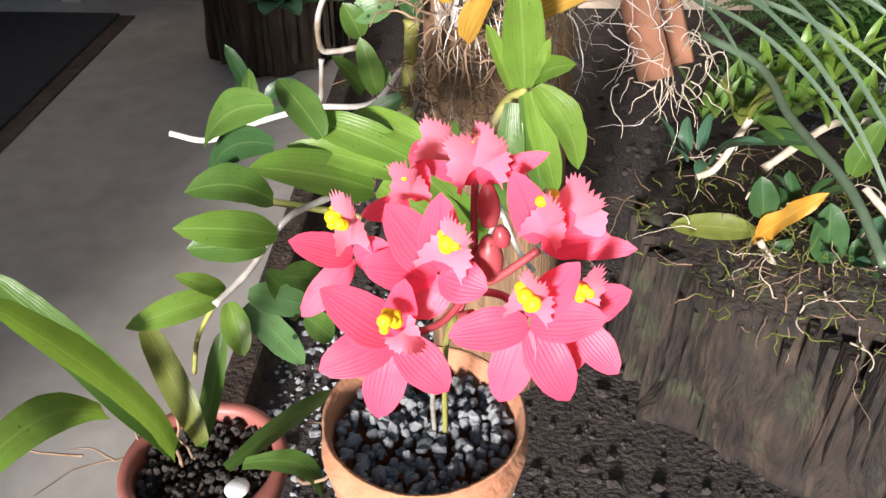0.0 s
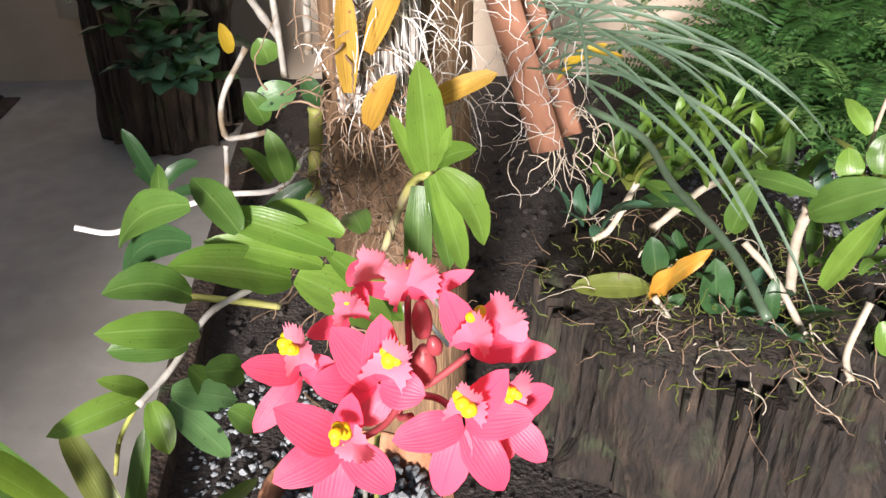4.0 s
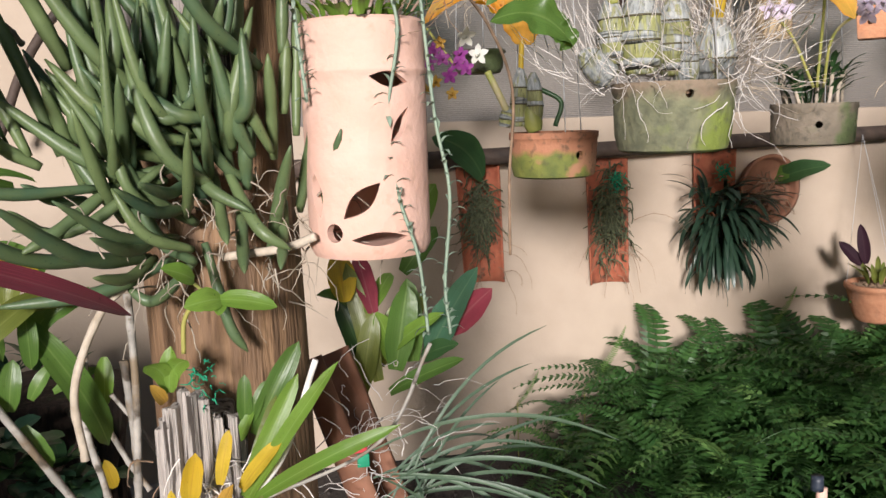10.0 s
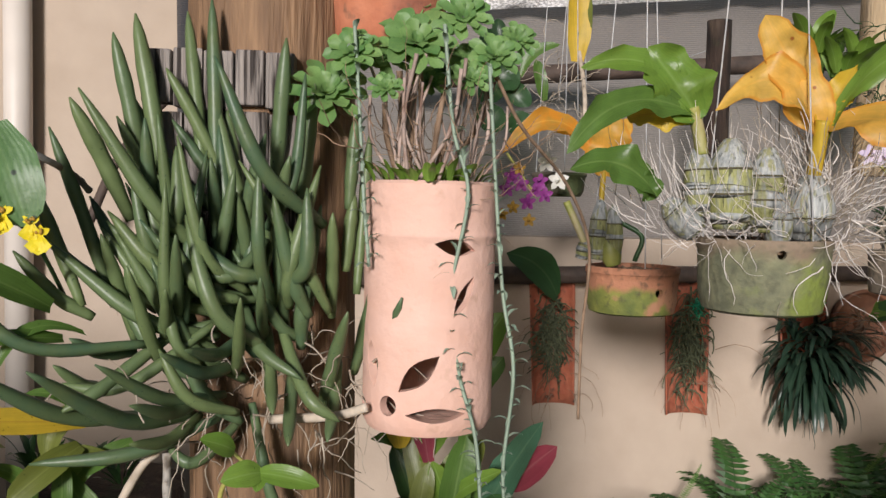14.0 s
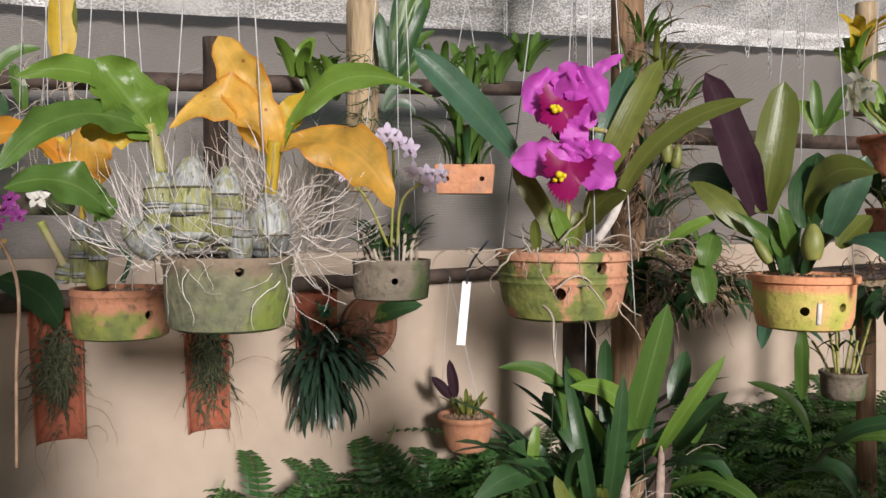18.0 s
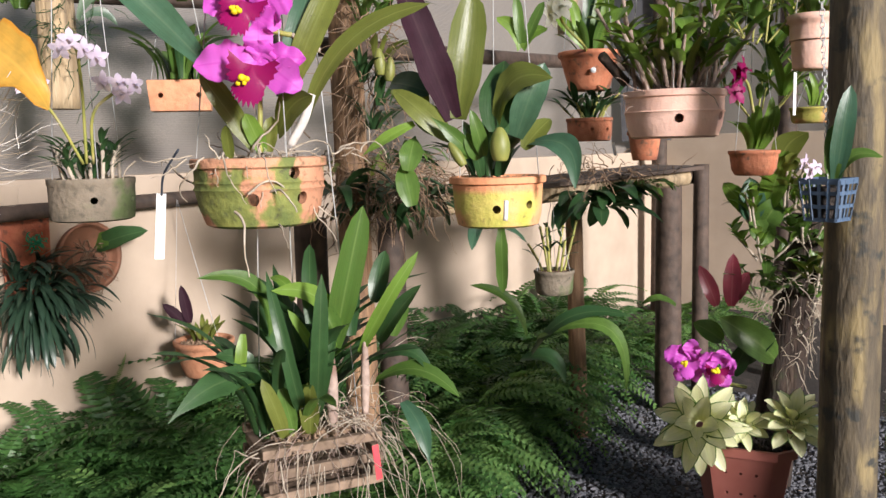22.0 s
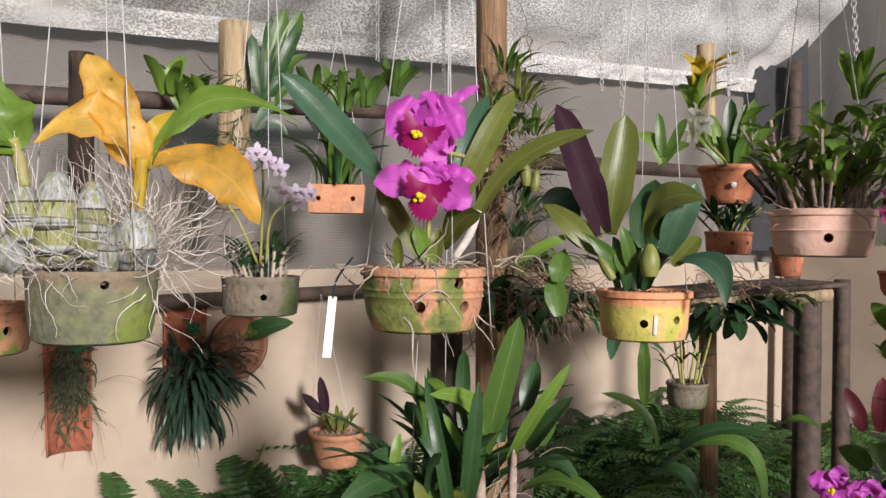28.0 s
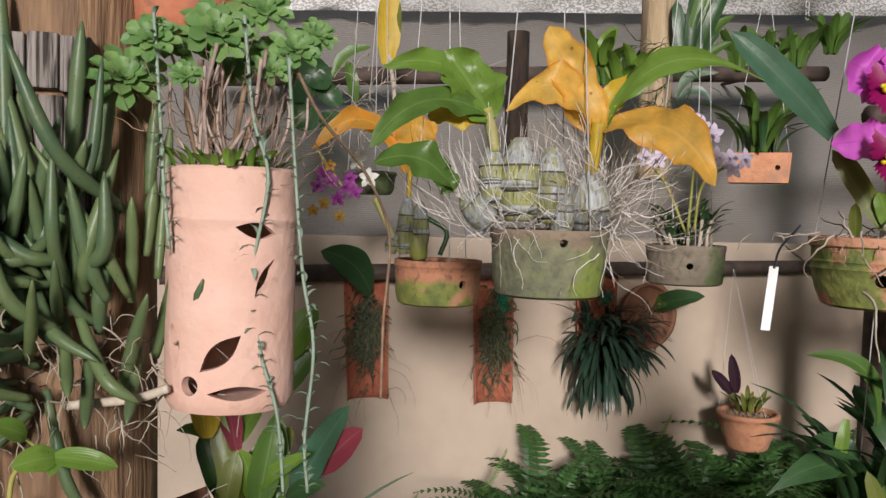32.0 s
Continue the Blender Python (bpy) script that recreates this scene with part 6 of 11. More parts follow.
def string_vine(parent, points):
    """A thin hanging stem with tiny leaves."""
    line = curve_points(points, 10)
    bm = bmesh.new()
    tube(bm, line, 0.0024, 6)
    part("stem", bm, "string", parent)
    bm = bmesh.new()
    for i in range(1, len(line)):
        p = line[i]
        d = Vector((random.uniform(-1, 1), random.uniform(-1, 0.4), random.uniform(-0.2, 0.6))).normalized()
        leaf_mesh(bm, p, p + d * random.uniform(0.013, 0.026), 0.0075, 0.22, 0.3, (0, 0, 1), "lance", 4)
    part("leaflet", bm, "string", parent, kind="stuff")


def column(parent, base, top, r):
    """A ribbed cactus column with a rounded tip."""
    b, t = Vector(base), Vector(top)
    bm = bmesh.new()
    rings = []
    n, ribs = 44, 5
    for i in range(n + 1):
        s = i / n
        rr = r * (0.9 + 0.08 * math.sin(s * 40 + r * 900)) * (1 if s < 0.9 else math.sqrt(max(0.02, 1 - ((s - 0.9) / 0.1) ** 2)))
        c = b.lerp(t, s)
        rings.append([bm.verts.new(c + Vector((math.cos(a), math.sin(a), 0)) * rr * (0.5 + (0.5 + 0.10 * (i % 2)) * abs(math.cos(ribs * a / 2)) ** 1.8)) for a in [2 * math.pi * k / 30 for k in range(30)]])
    for p, q in zip(rings, rings[1:]):
        for k in range(30):
            bm.faces.new((p[k], p[(k + 1) % 30], q[(k + 1) % 30], q[k]))
    bm.faces.new(rings[-1])
    body = part("column", bm, "cactus", parent)
    bm = bmesh.new()
    for i in range(2, n, 2):
        c = b.lerp(t, i / n)
        for k in range(ribs):
            a = 2 * math.pi * k / ribs
            d = Vector((math.cos(a), math.sin(a), 0))
            p = c + d * r * 1.0
            for _ in range(2):
                q = p + (d + Vector((random.uniform(-0.9, 0.9), random.uniform(-0.9, 0.9), random.uniform(-0.8, 0.8)))).normalized() * r * 0.55
                tube(bm, [p, q], 0.0011, 3, False)
    part("spines", bm, "white_root", body, "pale spines along the ribs", kind="stuff")
    return body

# ---- on the main post ----
pencil_orchid = thing("pencil_orchid", (0.049, 1.177, 1.331), "dense clump of round pencil-like green orchid leaves tied to the post", "orchid")
pencil(pencil_orchid, [(-0.083, 1.133, 1.462), (-0.082, 1.107, 1.572), (-0.081, 1.082, 1.669)], 0.0122, "pencil")
pencil(pencil_orchid, [(-0.056, 1.139, 1.411), (-0.043, 1.081, 1.456), (-0.031, 1.022, 1.535)], 0.0097, "pencil")
pencil(pencil_orchid, [(-0.024, 1.146, 1.447), (-0.016, 1.096, 1.486), (-0.008, 1.047, 1.554)], 0.0084, "pencil")
pencil(pencil_orchid, [(0.008, 1.151, 1.477), (0.033, 1.125, 1.572), (0.057, 1.098, 1.656)], 0.0114, "pencil")
pencil(pencil_orchid, [(0.047, 1.157, 1.477), (0.068, 1.119, 1.558), (0.088, 1.081, 1.629)], 0.0113, "pencil")
pencil(pencil_orchid, [(0.061, 1.159, 1.586), (0.069, 1.149, 1.688), (0.076, 1.140, 1.779)], 0.0124, "pencil")
pencil(pencil_orchid, [(-0.096, 1.129, 1.612), (-0.113, 1.125, 1.698), (-0.129, 1.120, 1.774)], 0.0118, "pencil")
pencil(pencil_orchid, [(-0.074, 1.135, 1.606), (-0.092, 1.140, 1.711), (-0.110, 1.146, 1.803)], 0.0134, "pencil")
pencil(pencil_orchid, [(-0.010, 1.148, 1.585), (-0.015, 1.157, 1.715), (-0.021, 1.167, 1.830)], 0.0112, "pencil")
pencil(pencil_orchid, [(-0.027, 1.145, 1.614), (-0.041, 1.163, 1.721), (-0.054, 1.180, 1.815)], 0.0106, "pencil")
pencil(pencil_orchid, [(-0.007, 1.149, 1.614), (-0.039, 1.143, 1.679), (-0.070, 1.136, 1.736)], 0.0096, "pencil")
pencil(pencil_orchid, [(-0.109, 1.126, 1.548), (-0.137, 1.101, 1.624), (-0.165, 1.077, 1.690)], 0.0130, "pencil")
pencil(pencil_orchid, [(0.094, 1.162, 1.550), (0.103, 1.152, 1.642), (0.112, 1.143, 1.724)], 0.0109, "pencil")
pencil(pencil_orchid, [(0.156, 1.165, 1.566), (0.160, 1.165, 1.631), (0.164, 1.165, 1.689)], 0.0103, "pencil")
pencil(pencil_orchid, [(0.153, 1.165, 1.485), (0.158, 1.165, 1.540), (0.163, 1.165, 1.588)], 0.0103, "pencil")
pencil(pencil_orchid, [(0.136, 1.164, 1.425), (0.137, 1.139, 1.498), (0.138, 1.114, 1.562)], 0.0101, "pencil")
pencil(pencil_orchid, [(0.108, 1.163, 1.440), (0.109, 1.138, 1.516), (0.110, 1.113, 1.582)], 0.0093, "pencil")
pencil(pencil_orchid, [(0.015, 1.153, 1.351), (0.029, 1.084, 1.390), (0.042, 1.015, 1.466)], 0.0090, "pencil")
pencil(pencil_orchid, [(0.166, 1.165, 1.351), (0.188, 1.125, 1.446), (0.210, 1.085, 1.529)], 0.0107, "pencil")
pencil(pencil_orchid, [(0.189, 1.165, 1.298), (0.207, 1.115, 1.386), (0.224, 1.064, 1.463)], 0.0114, "pencil")
pencil(pencil_orchid, [(0.122, 1.163, 1.290), (0.141, 1.114, 1.373), (0.160, 1.065, 1.445)], 0.0107, "pencil")
pencil(pencil_orchid, [(0.146, 1.164, 1.366), (0.142, 1.114, 1.314), (0.138, 1.064, 1.288)], 0.0093, "pencil")
pencil(pencil_orchid, [(0.087, 1.161, 1.373), (0.090, 1.101, 1.317), (0.094, 1.041, 1.290)], 0.0100, "pencil")
pencil(pencil_orchid, [(0.055, 1.158, 1.410), (0.066, 1.099, 1.354), (0.076, 1.039, 1.328)], 0.0099, "pencil")
pencil(pencil_orchid, [(-0.035, 1.144, 1.300), (-0.093, 1.033, 1.323), (-0.152, 0.922, 1.400)], 0.0124, "pencil")
pencil(pencil_orchid, [(-0.091, 1.131, 1.302), (-0.162, 1.042, 1.325), (-0.233, 0.952, 1.397)], 0.0113, "pencil")
pencil(pencil_orchid, [(-0.063, 1.138, 1.353), (-0.074, 1.083, 1.407), (-0.086, 1.028, 1.498)], 0.0099, "pencil")
pencil(pencil_orchid, [(0.029, 1.155, 1.406), (0.008, 1.075, 1.391), (-0.014, 0.995, 1.410)], 0.0097, "pencil")
pencil(pencil_orchid, [(0.022, 1.154, 1.366), (-0.010, 1.077, 1.368), (-0.042, 0.999, 1.405)], 0.0098, "pencil")
pencil(pencil_orchid, [(-0.017, 1.147, 1.329), (-0.043, 1.064, 1.323), (-0.069, 0.981, 1.352)], 0.0098, "pencil")
pencil(pencil_orchid, [(-0.028, 1.145, 1.300), (-0.052, 1.078, 1.286), (-0.077, 1.010, 1.301)], 0.0093, "pencil")
pencil(pencil_orchid, [(-0.104, 1.127, 1.383), (-0.132, 1.093, 1.388), (-0.159, 1.058, 1.411)], 0.0094, "pencil")
pencil(pencil_orchid, [(0.001, 1.150, 1.325), (-0.052, 1.065, 1.339), (-0.105, 0.981, 1.396)], 0.0098, "pencil")
pencil(pencil_orchid, [(-0.127, 1.121, 1.441), (-0.162, 1.110, 1.556), (-0.196, 1.098, 1.657)], 0.0103, "pencil")
pencil(pencil_orchid, [(-0.062, 1.138, 1.520), (-0.090, 1.120, 1.601), (-0.119, 1.102, 1.672)], 0.0102, "pencil")
pencil(pencil_orchid, [(0.022, 1.154, 1.550), (0.009, 1.162, 1.627), (-0.003, 1.170, 1.695)], 0.0104, "pencil")
pencil(pencil_orchid, [(0.036, 1.156, 1.564), (-0.014, 1.147, 1.604), (-0.063, 1.138, 1.673)], 0.0103, "pencil")
pencil(pencil_orchid, [(-0.042, 1.142, 1.462), (-0.059, 1.112, 1.525), (-0.077, 1.083, 1.580)], 0.0100, "pencil")
pencil(pencil_orchid, [(0.001, 1.150, 1.447), (-0.029, 1.103, 1.474), (-0.060, 1.056, 1.529)], 0.0092, "pencil")
pencil(pencil_orchid, [(0.079, 1.160, 1.565), (0.090, 1.161, 1.609), (0.102, 1.162, 1.648)], 0.0095, "pencil")
pencil(pencil_orchid, [(-0.150, 1.114, 1.428), (-0.191, 1.099, 1.457), (-0.232, 1.084, 1.510)], 0.0103, "pencil")
pencil(pencil_orchid, [(-0.162, 1.110, 1.442), (-0.195, 1.114, 1.524), (-0.227, 1.118, 1.596)], 0.0104, "pencil")
pencil(pencil_orchid, [(-0.104, 1.127, 1.398), (-0.117, 1.103, 1.469), (-0.130, 1.078, 1.532)], 0.0101, "pencil")
pencil(pencil_orchid, [(0.037, 1.156, 1.455), (0.029, 1.129, 1.524), (0.022, 1.103, 1.585)], 0.0100, "pencil")
pencil(pencil_orchid, [(0.051, 1.157, 1.395), (0.054, 1.107, 1.427), (0.058, 1.057, 1.485)], 0.0085, "pencil")
pencil(pencil_orchid, [(-0.131, 1.120, 1.340), (-0.153, 1.086, 1.351), (-0.175, 1.052, 1.381)], 0.0088, "pencil")
pencil(pencil_orchid, [(-0.070, 1.136, 1.397), (-0.058, 1.087, 1.422), (-0.046, 1.039, 1.472)], 0.0085, "pencil")
pencil(pencil_orchid, [(0.087, 1.161, 1.469), (0.077, 1.145, 1.520), (0.068, 1.129, 1.565)], 0.0094, "pencil")
pencil(pencil_orchid, [(-0.006, 1.149, 1.491), (-0.008, 1.129, 1.563), (-0.010, 1.108, 1.626)], 0.0101, "pencil")
pencil(pencil_orchid, [(0.168, 1.165, 1.455), (0.175, 1.180, 1.569), (0.182, 1.195, 1.670)], 0.0089, "pencil")

for i in range(58):
    b = Vector((0.02 + random.gauss(0, 0.06), 1.12 + random.uniform(-0.03, 0.05), 1.42 + random.gauss(0, 0.07)))
    a = random.uniform(-1.25, 0.35)
    d = Vector((math.sin(a), random.uniform(-0.5, 0.1), math.cos(a) * (1 if random.random() < 0.9 else -0.4))).normalized()
    n = random.uniform(0.10, 0.24)
    sway = Vector((random.uniform(-0.02, 0.02), random.uniform(-0.03, 0.0), random.uniform(-0.03, 0.0)))
    pencil(pencil_orchid, [b, b + d * n * 0.5 + sway, b + d * n + Vector((0, 0, 0.02))], random.uniform(0.0085, 0.012))
root_ball(pencil_orchid, (0.06, 1.13, 1.33), (0.09, 0.03, 0.05), 110, 0.10, 0.0014, "root", 0.7, 1.0, 0.4)

cane(pencil_orchid, [(0.062, 1.129, 1.298), (0.143, 1.104, 1.309), (0.185, 1.085, 1.325)], 0.0059, "root", "rhizome", "", 0)
leaf(pencil_orchid, (-0.184, 1.070, 1.446), (-0.280, 0.974, 1.517), 0.036, "leaf", 0.05, 0.22, (0.30, -0.82, 0.48), "strap")
leaf(pencil_orchid, (-0.172, 1.075, 1.408), (-0.265, 0.981, 1.412), 0.021, "leaf", 0.1, 0.22, (0.29, -0.81, 0.50), "strap")
leaf(pencil_orchid, (-0.150, 1.082, 1.414), (-0.228, 1.020, 1.373), 0.016, "leaf", 0.3, 0.22, (0.27, -0.82, 0.50), "strap")
board = thing("weathered_board", (-0.013, 1.229, 1.587), "weathered grey timber boards fixed to the post", "board")
part("plank", box((-0.109, 1.165, 1.697), (-0.072, 1.200, 1.765), 0.003), "grey_wood", board, smooth=False)
part("plank", box((-0.070, 1.169, 1.693), (-0.033, 1.200, 1.768), 0.003), "grey_wood", board, smooth=False)
part("plank", box((-0.031, 1.165, 1.689), (0.006, 1.200, 1.765), 0.003), "grey_wood", board, smooth=False)
part("plank", box((0.008, 1.169, 1.697), (0.045, 1.200, 1.768), 0.003), "grey_wood", board, smooth=False)
part("plank", box((0.047, 1.165, 1.693), (0.084, 1.200, 1.765), 0.003), "grey_wood", board, smooth=False)
part("plank", box((-0.092, 1.165, 1.494), (-0.057, 1.200, 1.686), 0.003), "grey_wood", board, smooth=False)
part("plank", box((-0.056, 1.169, 1.490), (-0.021, 1.200, 1.689), 0.003), "grey_wood", board, smooth=False)
part("plank", box((-0.020, 1.165, 1.486), (0.015, 1.200, 1.686), 0.003), "grey_wood", board, smooth=False)
part("plank", box((0.016, 1.169, 1.494), (0.051, 1.200, 1.689), 0.003), "grey_wood", board, smooth=False)
part("plank", box((0.052, 1.165, 1.490), (0.087, 1.200, 1.686), 0.003), "grey_wood", board, smooth=False)
strap_orchid = thing("strap_orchid", (-0.186, 1.175, 1.266), "strap-leaved orchid with one yellow leaf tied to the post", "orchid")
leaf(strap_orchid, (-0.173, 1.148, 1.289), (-0.309, 1.037, 1.317), 0.034, "yellow_leaf", 0.02, 0.22, (0.26, -0.78, 0.57), "strap")
leaf(strap_orchid, (-0.260, 1.115, 1.270), (-0.315, 1.034, 1.213), 0.031, "olive_leaf", 0.3, 0.22, (0.32, -0.75, 0.58), "strap")
leaf(strap_orchid, (-0.273, 1.110, 1.268), (-0.281, 1.062, 1.190), 0.031, "leaf", 0.1, 0.22, (0.33, -0.75, 0.58), "strap")
leaf(strap_orchid, (-0.177, 1.147, 1.259), (-0.240, 1.080, 1.209), 0.034, "olive_leaf", 0.1, 0.22, (0.26, -0.77, 0.58), "strap")
leaf(strap_orchid, (-0.197, 1.140, 1.245), (-0.191, 1.121, 1.166), 0.024, "leaf", 0.1, 0.22, (0.27, -0.76, 0.59), "strap")
leaf(strap_orchid, (-0.279, 1.107, 1.246), (-0.227, 1.129, 1.177), 0.021, "leaf", 0.2, 0.22, (0.33, -0.74, 0.59), "strap")
leaf(strap_orchid, (-0.143, 1.158, 1.241), (-0.223, 1.130, 1.218), 0.024, "olive_leaf", 0.2, 0.22, (0.23, -0.77, 0.59), "strap")
leaf(strap_orchid, (-0.170, 1.149, 1.288), (-0.245, 1.143, 1.326), 0.017, "leaf", 0.2, 0.22, (0.26, -0.78, 0.57), "strap")
oncidium = thing("yellow_orchid", (-0.188, 1.015, 1.555), "spray of bright yellow dancing-lady orchid flowers on a thin stem", "orchid")
cane(oncidium, [(-0.188, 1.122, 1.455), (-0.184, 1.038, 1.516), (-0.194, 0.991, 1.549), (-0.244, 0.936, 1.567), (-0.276, 0.919, 1.561)], 0.0026, "dark_leaf", "flower_stem", "", 0)
leaf(oncidium, (-0.212, 0.984, 1.650), (-0.173, 0.978, 1.542), 0.063, "spotted_leaf", 0.05, 0.22, (0.38, -0.87, 0.33), "strap")
cane(oncidium, [(-0.333, 0.944, 1.691), (-0.248, 1.011, 1.652), (-0.180, 1.104, 1.607), (-0.167, 1.150, 1.583)], 0.0058, "cane", "cane", "", 6)
dancing_flower(oncidium, (-0.262, 0.938, 1.604), 0.0261)
dancing_flower(oncidium, (-0.219, 0.959, 1.585), 0.0287)
dancing_flower(oncidium, (-0.239, 0.949, 1.579), 0.0235)
dancing_flower(oncidium, (-0.209, 0.963, 1.567), 0.0235)
dancing_flower(oncidium, (-0.269, 0.934, 1.613), 0.0183)
dancing_flower(oncidium, (-0.285, 0.925, 1.578), 0.0222)
dancing_flower(oncidium, (-0.233, 0.952, 1.617), 0.0170)
dancing_flower(oncidium, (-0.162, 0.982, 1.534), 0.0196)
dancing_flower(oncidium, (-0.204, 0.965, 1.549), 0.0170)
dancing_flower(oncidium, (-0.253, 0.942, 1.587), 0.0287)
dancing_flower(oncidium, (-0.228, 0.954, 1.600), 0.0261)
dancing_flower(oncidium, (-0.245, 0.946, 1.614), 0.0222)
dancing_flower(oncidium, (-0.219, 0.958, 1.561), 0.0287)
dancing_flower(oncidium, (-0.276, 0.930, 1.592), 0.0248)
dancing_flower(oncidium, (-0.194, 0.970, 1.556), 0.0196)
dancing_flower(oncidium, (-0.256, 0.941, 1.567), 0.0222)
dancing_flower(oncidium, (-0.170, 0.979, 1.547), 0.0183)
dancing_flower(oncidium, (-0.282, 0.927, 1.604), 0.0196)
dancing_flower(oncidium, (-0.232, 0.953, 1.564), 0.0235)
dancing_flower(oncidium, (-0.261, 0.938, 1.622), 0.0170)
succulent = thing("tree_houseleek", (0.262, 1.145, 1.60), "green rosette succulent with bare pale stems in the pink pot", "succulent")
rosette(succulent, (0.239, 1.143, 1.778), 0.0529)
rosette(succulent, (0.125, 1.164, 1.713), 0.0533)
rosette(succulent, (0.339, 1.133, 1.763), 0.0352)
rosette(succulent, (0.201, 1.205, 1.771), 0.0387)
rosette(succulent, (0.286, 1.230, 1.761), 0.0349)
rosette(succulent, (0.312, 1.197, 1.767), 0.0309)
rosette(succulent, (0.171, 1.225, 1.778), 0.0347)
rosette(succulent, (0.222, 1.204, 1.841), 0.0470)
rosette(succulent, (0.301, 1.178, 1.821), 0.0384)
rosette(succulent, (0.373, 1.168, 1.791), 0.0275)
rosette(succulent, (0.261, 1.202, 1.738), 0.0231)
cane(succulent, [(0.238, 1.203, 1.608), (0.225, 1.194, 1.678), (0.219, 1.184, 1.750)], 0.0038, "brown_root", "stem", "", 7)
cane(succulent, [(0.245, 1.203, 1.608), (0.251, 1.203, 1.679), (0.244, 1.163, 1.760)], 0.0038, "brown_root", "stem", "", 7)
cane(succulent, [(0.219, 1.204, 1.612), (0.203, 1.205, 1.671), (0.200, 1.205, 1.745)], 0.0038, "brown_root", "stem", "", 7)
cane(succulent, [(0.211, 1.205, 1.608), (0.158, 1.185, 1.647), (0.129, 1.174, 1.697)], 0.0038, "brown_root", "stem", "", 7)
cane(succulent, [(0.268, 1.211, 1.612), (0.297, 1.209, 1.695), (0.313, 1.197, 1.745)], 0.0038, "brown_root", "stem", "", 7)
cane(succulent, [(0.279, 1.201, 1.612), (0.326, 1.175, 1.684), (0.341, 1.143, 1.744)], 0.0038, "brown_root", "stem", "", 7)
cane(succulent, [(0.235, 1.224, 1.613), (0.240, 1.213, 1.740), (0.226, 1.204, 1.826)], 0.0039, "brown_root", "stem", "", 7)
cane(succulent, [(0.262, 1.182, 1.611), (0.272, 1.181, 1.684), (0.285, 1.220, 1.749)], 0.0037, "brown_root", "stem", "", 7)
for k in range(22):
    a, r = random.uniform(0, 6.28), 0.06 * math.sqrt(random.random())
    b = Vector((0.262 + r * math.cos(a), 1.135 + r * math.sin(a), 1.60))
    t = b + Vector((random.uniform(-0.05, 0.05), random.uniform(-0.02, 0.03), random.uniform(0.10, 0.17)))
    cane(succulent, [b, b.lerp(t, 0.5) + Vector((random.uniform(-0.02, 0.02), 0, 0)), t], random.uniform(0.0012, 0.0026), "pale_stem", "stem", "", 6)
root_ball(succulent, (0.262, 1.13, 1.65), (0.05, 0.04, 0.03), 70, 0.10, 0.0008, "brown_root", -0.2, 0.7, 0.4, 0.6)
for x, y, z, r in ((0.20, 1.10, 1.715, 0.022), (0.305, 1.10, 1.73, 0.026), (0.16, 1.12, 1.76, 0.036)):
    rosette(succulent, (x, y, z), r)
tuft(succulent, (0.262, 1.12, 1.602), 60, 0.035, 0.012, "bright_leaf", (0, -0.15), 1.0, "oval", 0.1, 0.075)
strings = thing("trailing_succulent", (0.262, 1.08, 1.62), "thin trailing stems with tiny pointed leaves hanging past the pink pot", "succulent")
string_vine(strings, [(0.161, 1.105, 1.796), (0.169, 1.105, 1.689), (0.176, 1.085, 1.586), (0.184, 1.085, 1.498)])
string_vine(strings, [(0.268, 1.061, 1.787), (0.281, 1.060, 1.665), (0.300, 1.057, 1.587), (0.283, 1.069, 1.467), (0.295, 1.068, 1.372), (0.317, 1.065, 1.291), (0.328, 1.074, 1.184)])
string_vine(strings, [(0.324, 1.074, 1.745), (0.336, 1.073, 1.588), (0.347, 1.071, 1.468), (0.362, 1.068, 1.373), (0.356, 1.090, 1.250), (0.361, 1.089, 1.179)])
cane(strings, [(0.338, 1.123, 1.740), (0.383, 1.166, 1.677), (0.463, 1.251, 1.608), (0.522, 1.339, 1.511), (0.527, 1.389, 1.366), (0.526, 1.390, 1.230)], 0.0025, "brown_root", "dry_stem", "", 0)
upper_pot = bowl_pot("hanging_pot", (0.205, 1.25, 1.985), 0.088, 0.075, 0.20, "red_clay", "orange clay pot fixed high on the post", (), lip=0.006, foot_round=0.5)
bulbophyllum = thing("mounted_orchid", (0.014, 1.046, 0.958), "withered orchid with ochre leaves on a weathered wooden block", "orchid")
for k in range(17):
    t = k / 16
    x = -0.030 + 0.094 * t
    y = 1.072 - 0.016 * math.sin(math.pi * t) + random.uniform(-0.004, 0.004)
    top = 1.085 + 0.04 * math.sin(math.pi * min(1, t * 1.2)) + random.uniform(-0.016, 0.012)
    w, d = random.uniform(0.006, 0.012), random.uniform(0.022, 0.04)
    part("weathered_strip", beam((x + random.uniform(-0.003, 0.003), y + d / 2, 0.79 + random.uniform(0, 0.03)), (x + random.uniform(-0.004, 0.004), y + d / 2 + 0.004, top), w, d, 0.002), "split_wood", bulbophyllum, smooth=False)
part("weathered_core", box((-0.026, 1.095, 0.79), (0.058, 1.19, 1.085), 0.008), "grey_wood", bulbophyllum, smooth=False)
root_ball(bulbophyllum, (0.03, 1.05, 0.95), (0.045, 0.012, 0.07), 120, 0.11, 0.0011, "white_root", 1.1, 0.5, 0.15)
root_ball(bulbophyllum, (0.10, 1.10, 0.83), (0.03, 0.02, 0.05), 70, 0.10, 0.0010, "root", 0.8, 0.7, 0.2)
root_ball(bulbophyllum, (0.035, 1.03, 0.72), (0.045, 0.03, 0.05), 150, 0.09, 0.0012, "brown_root", 0.6, 1.2, 0.4)
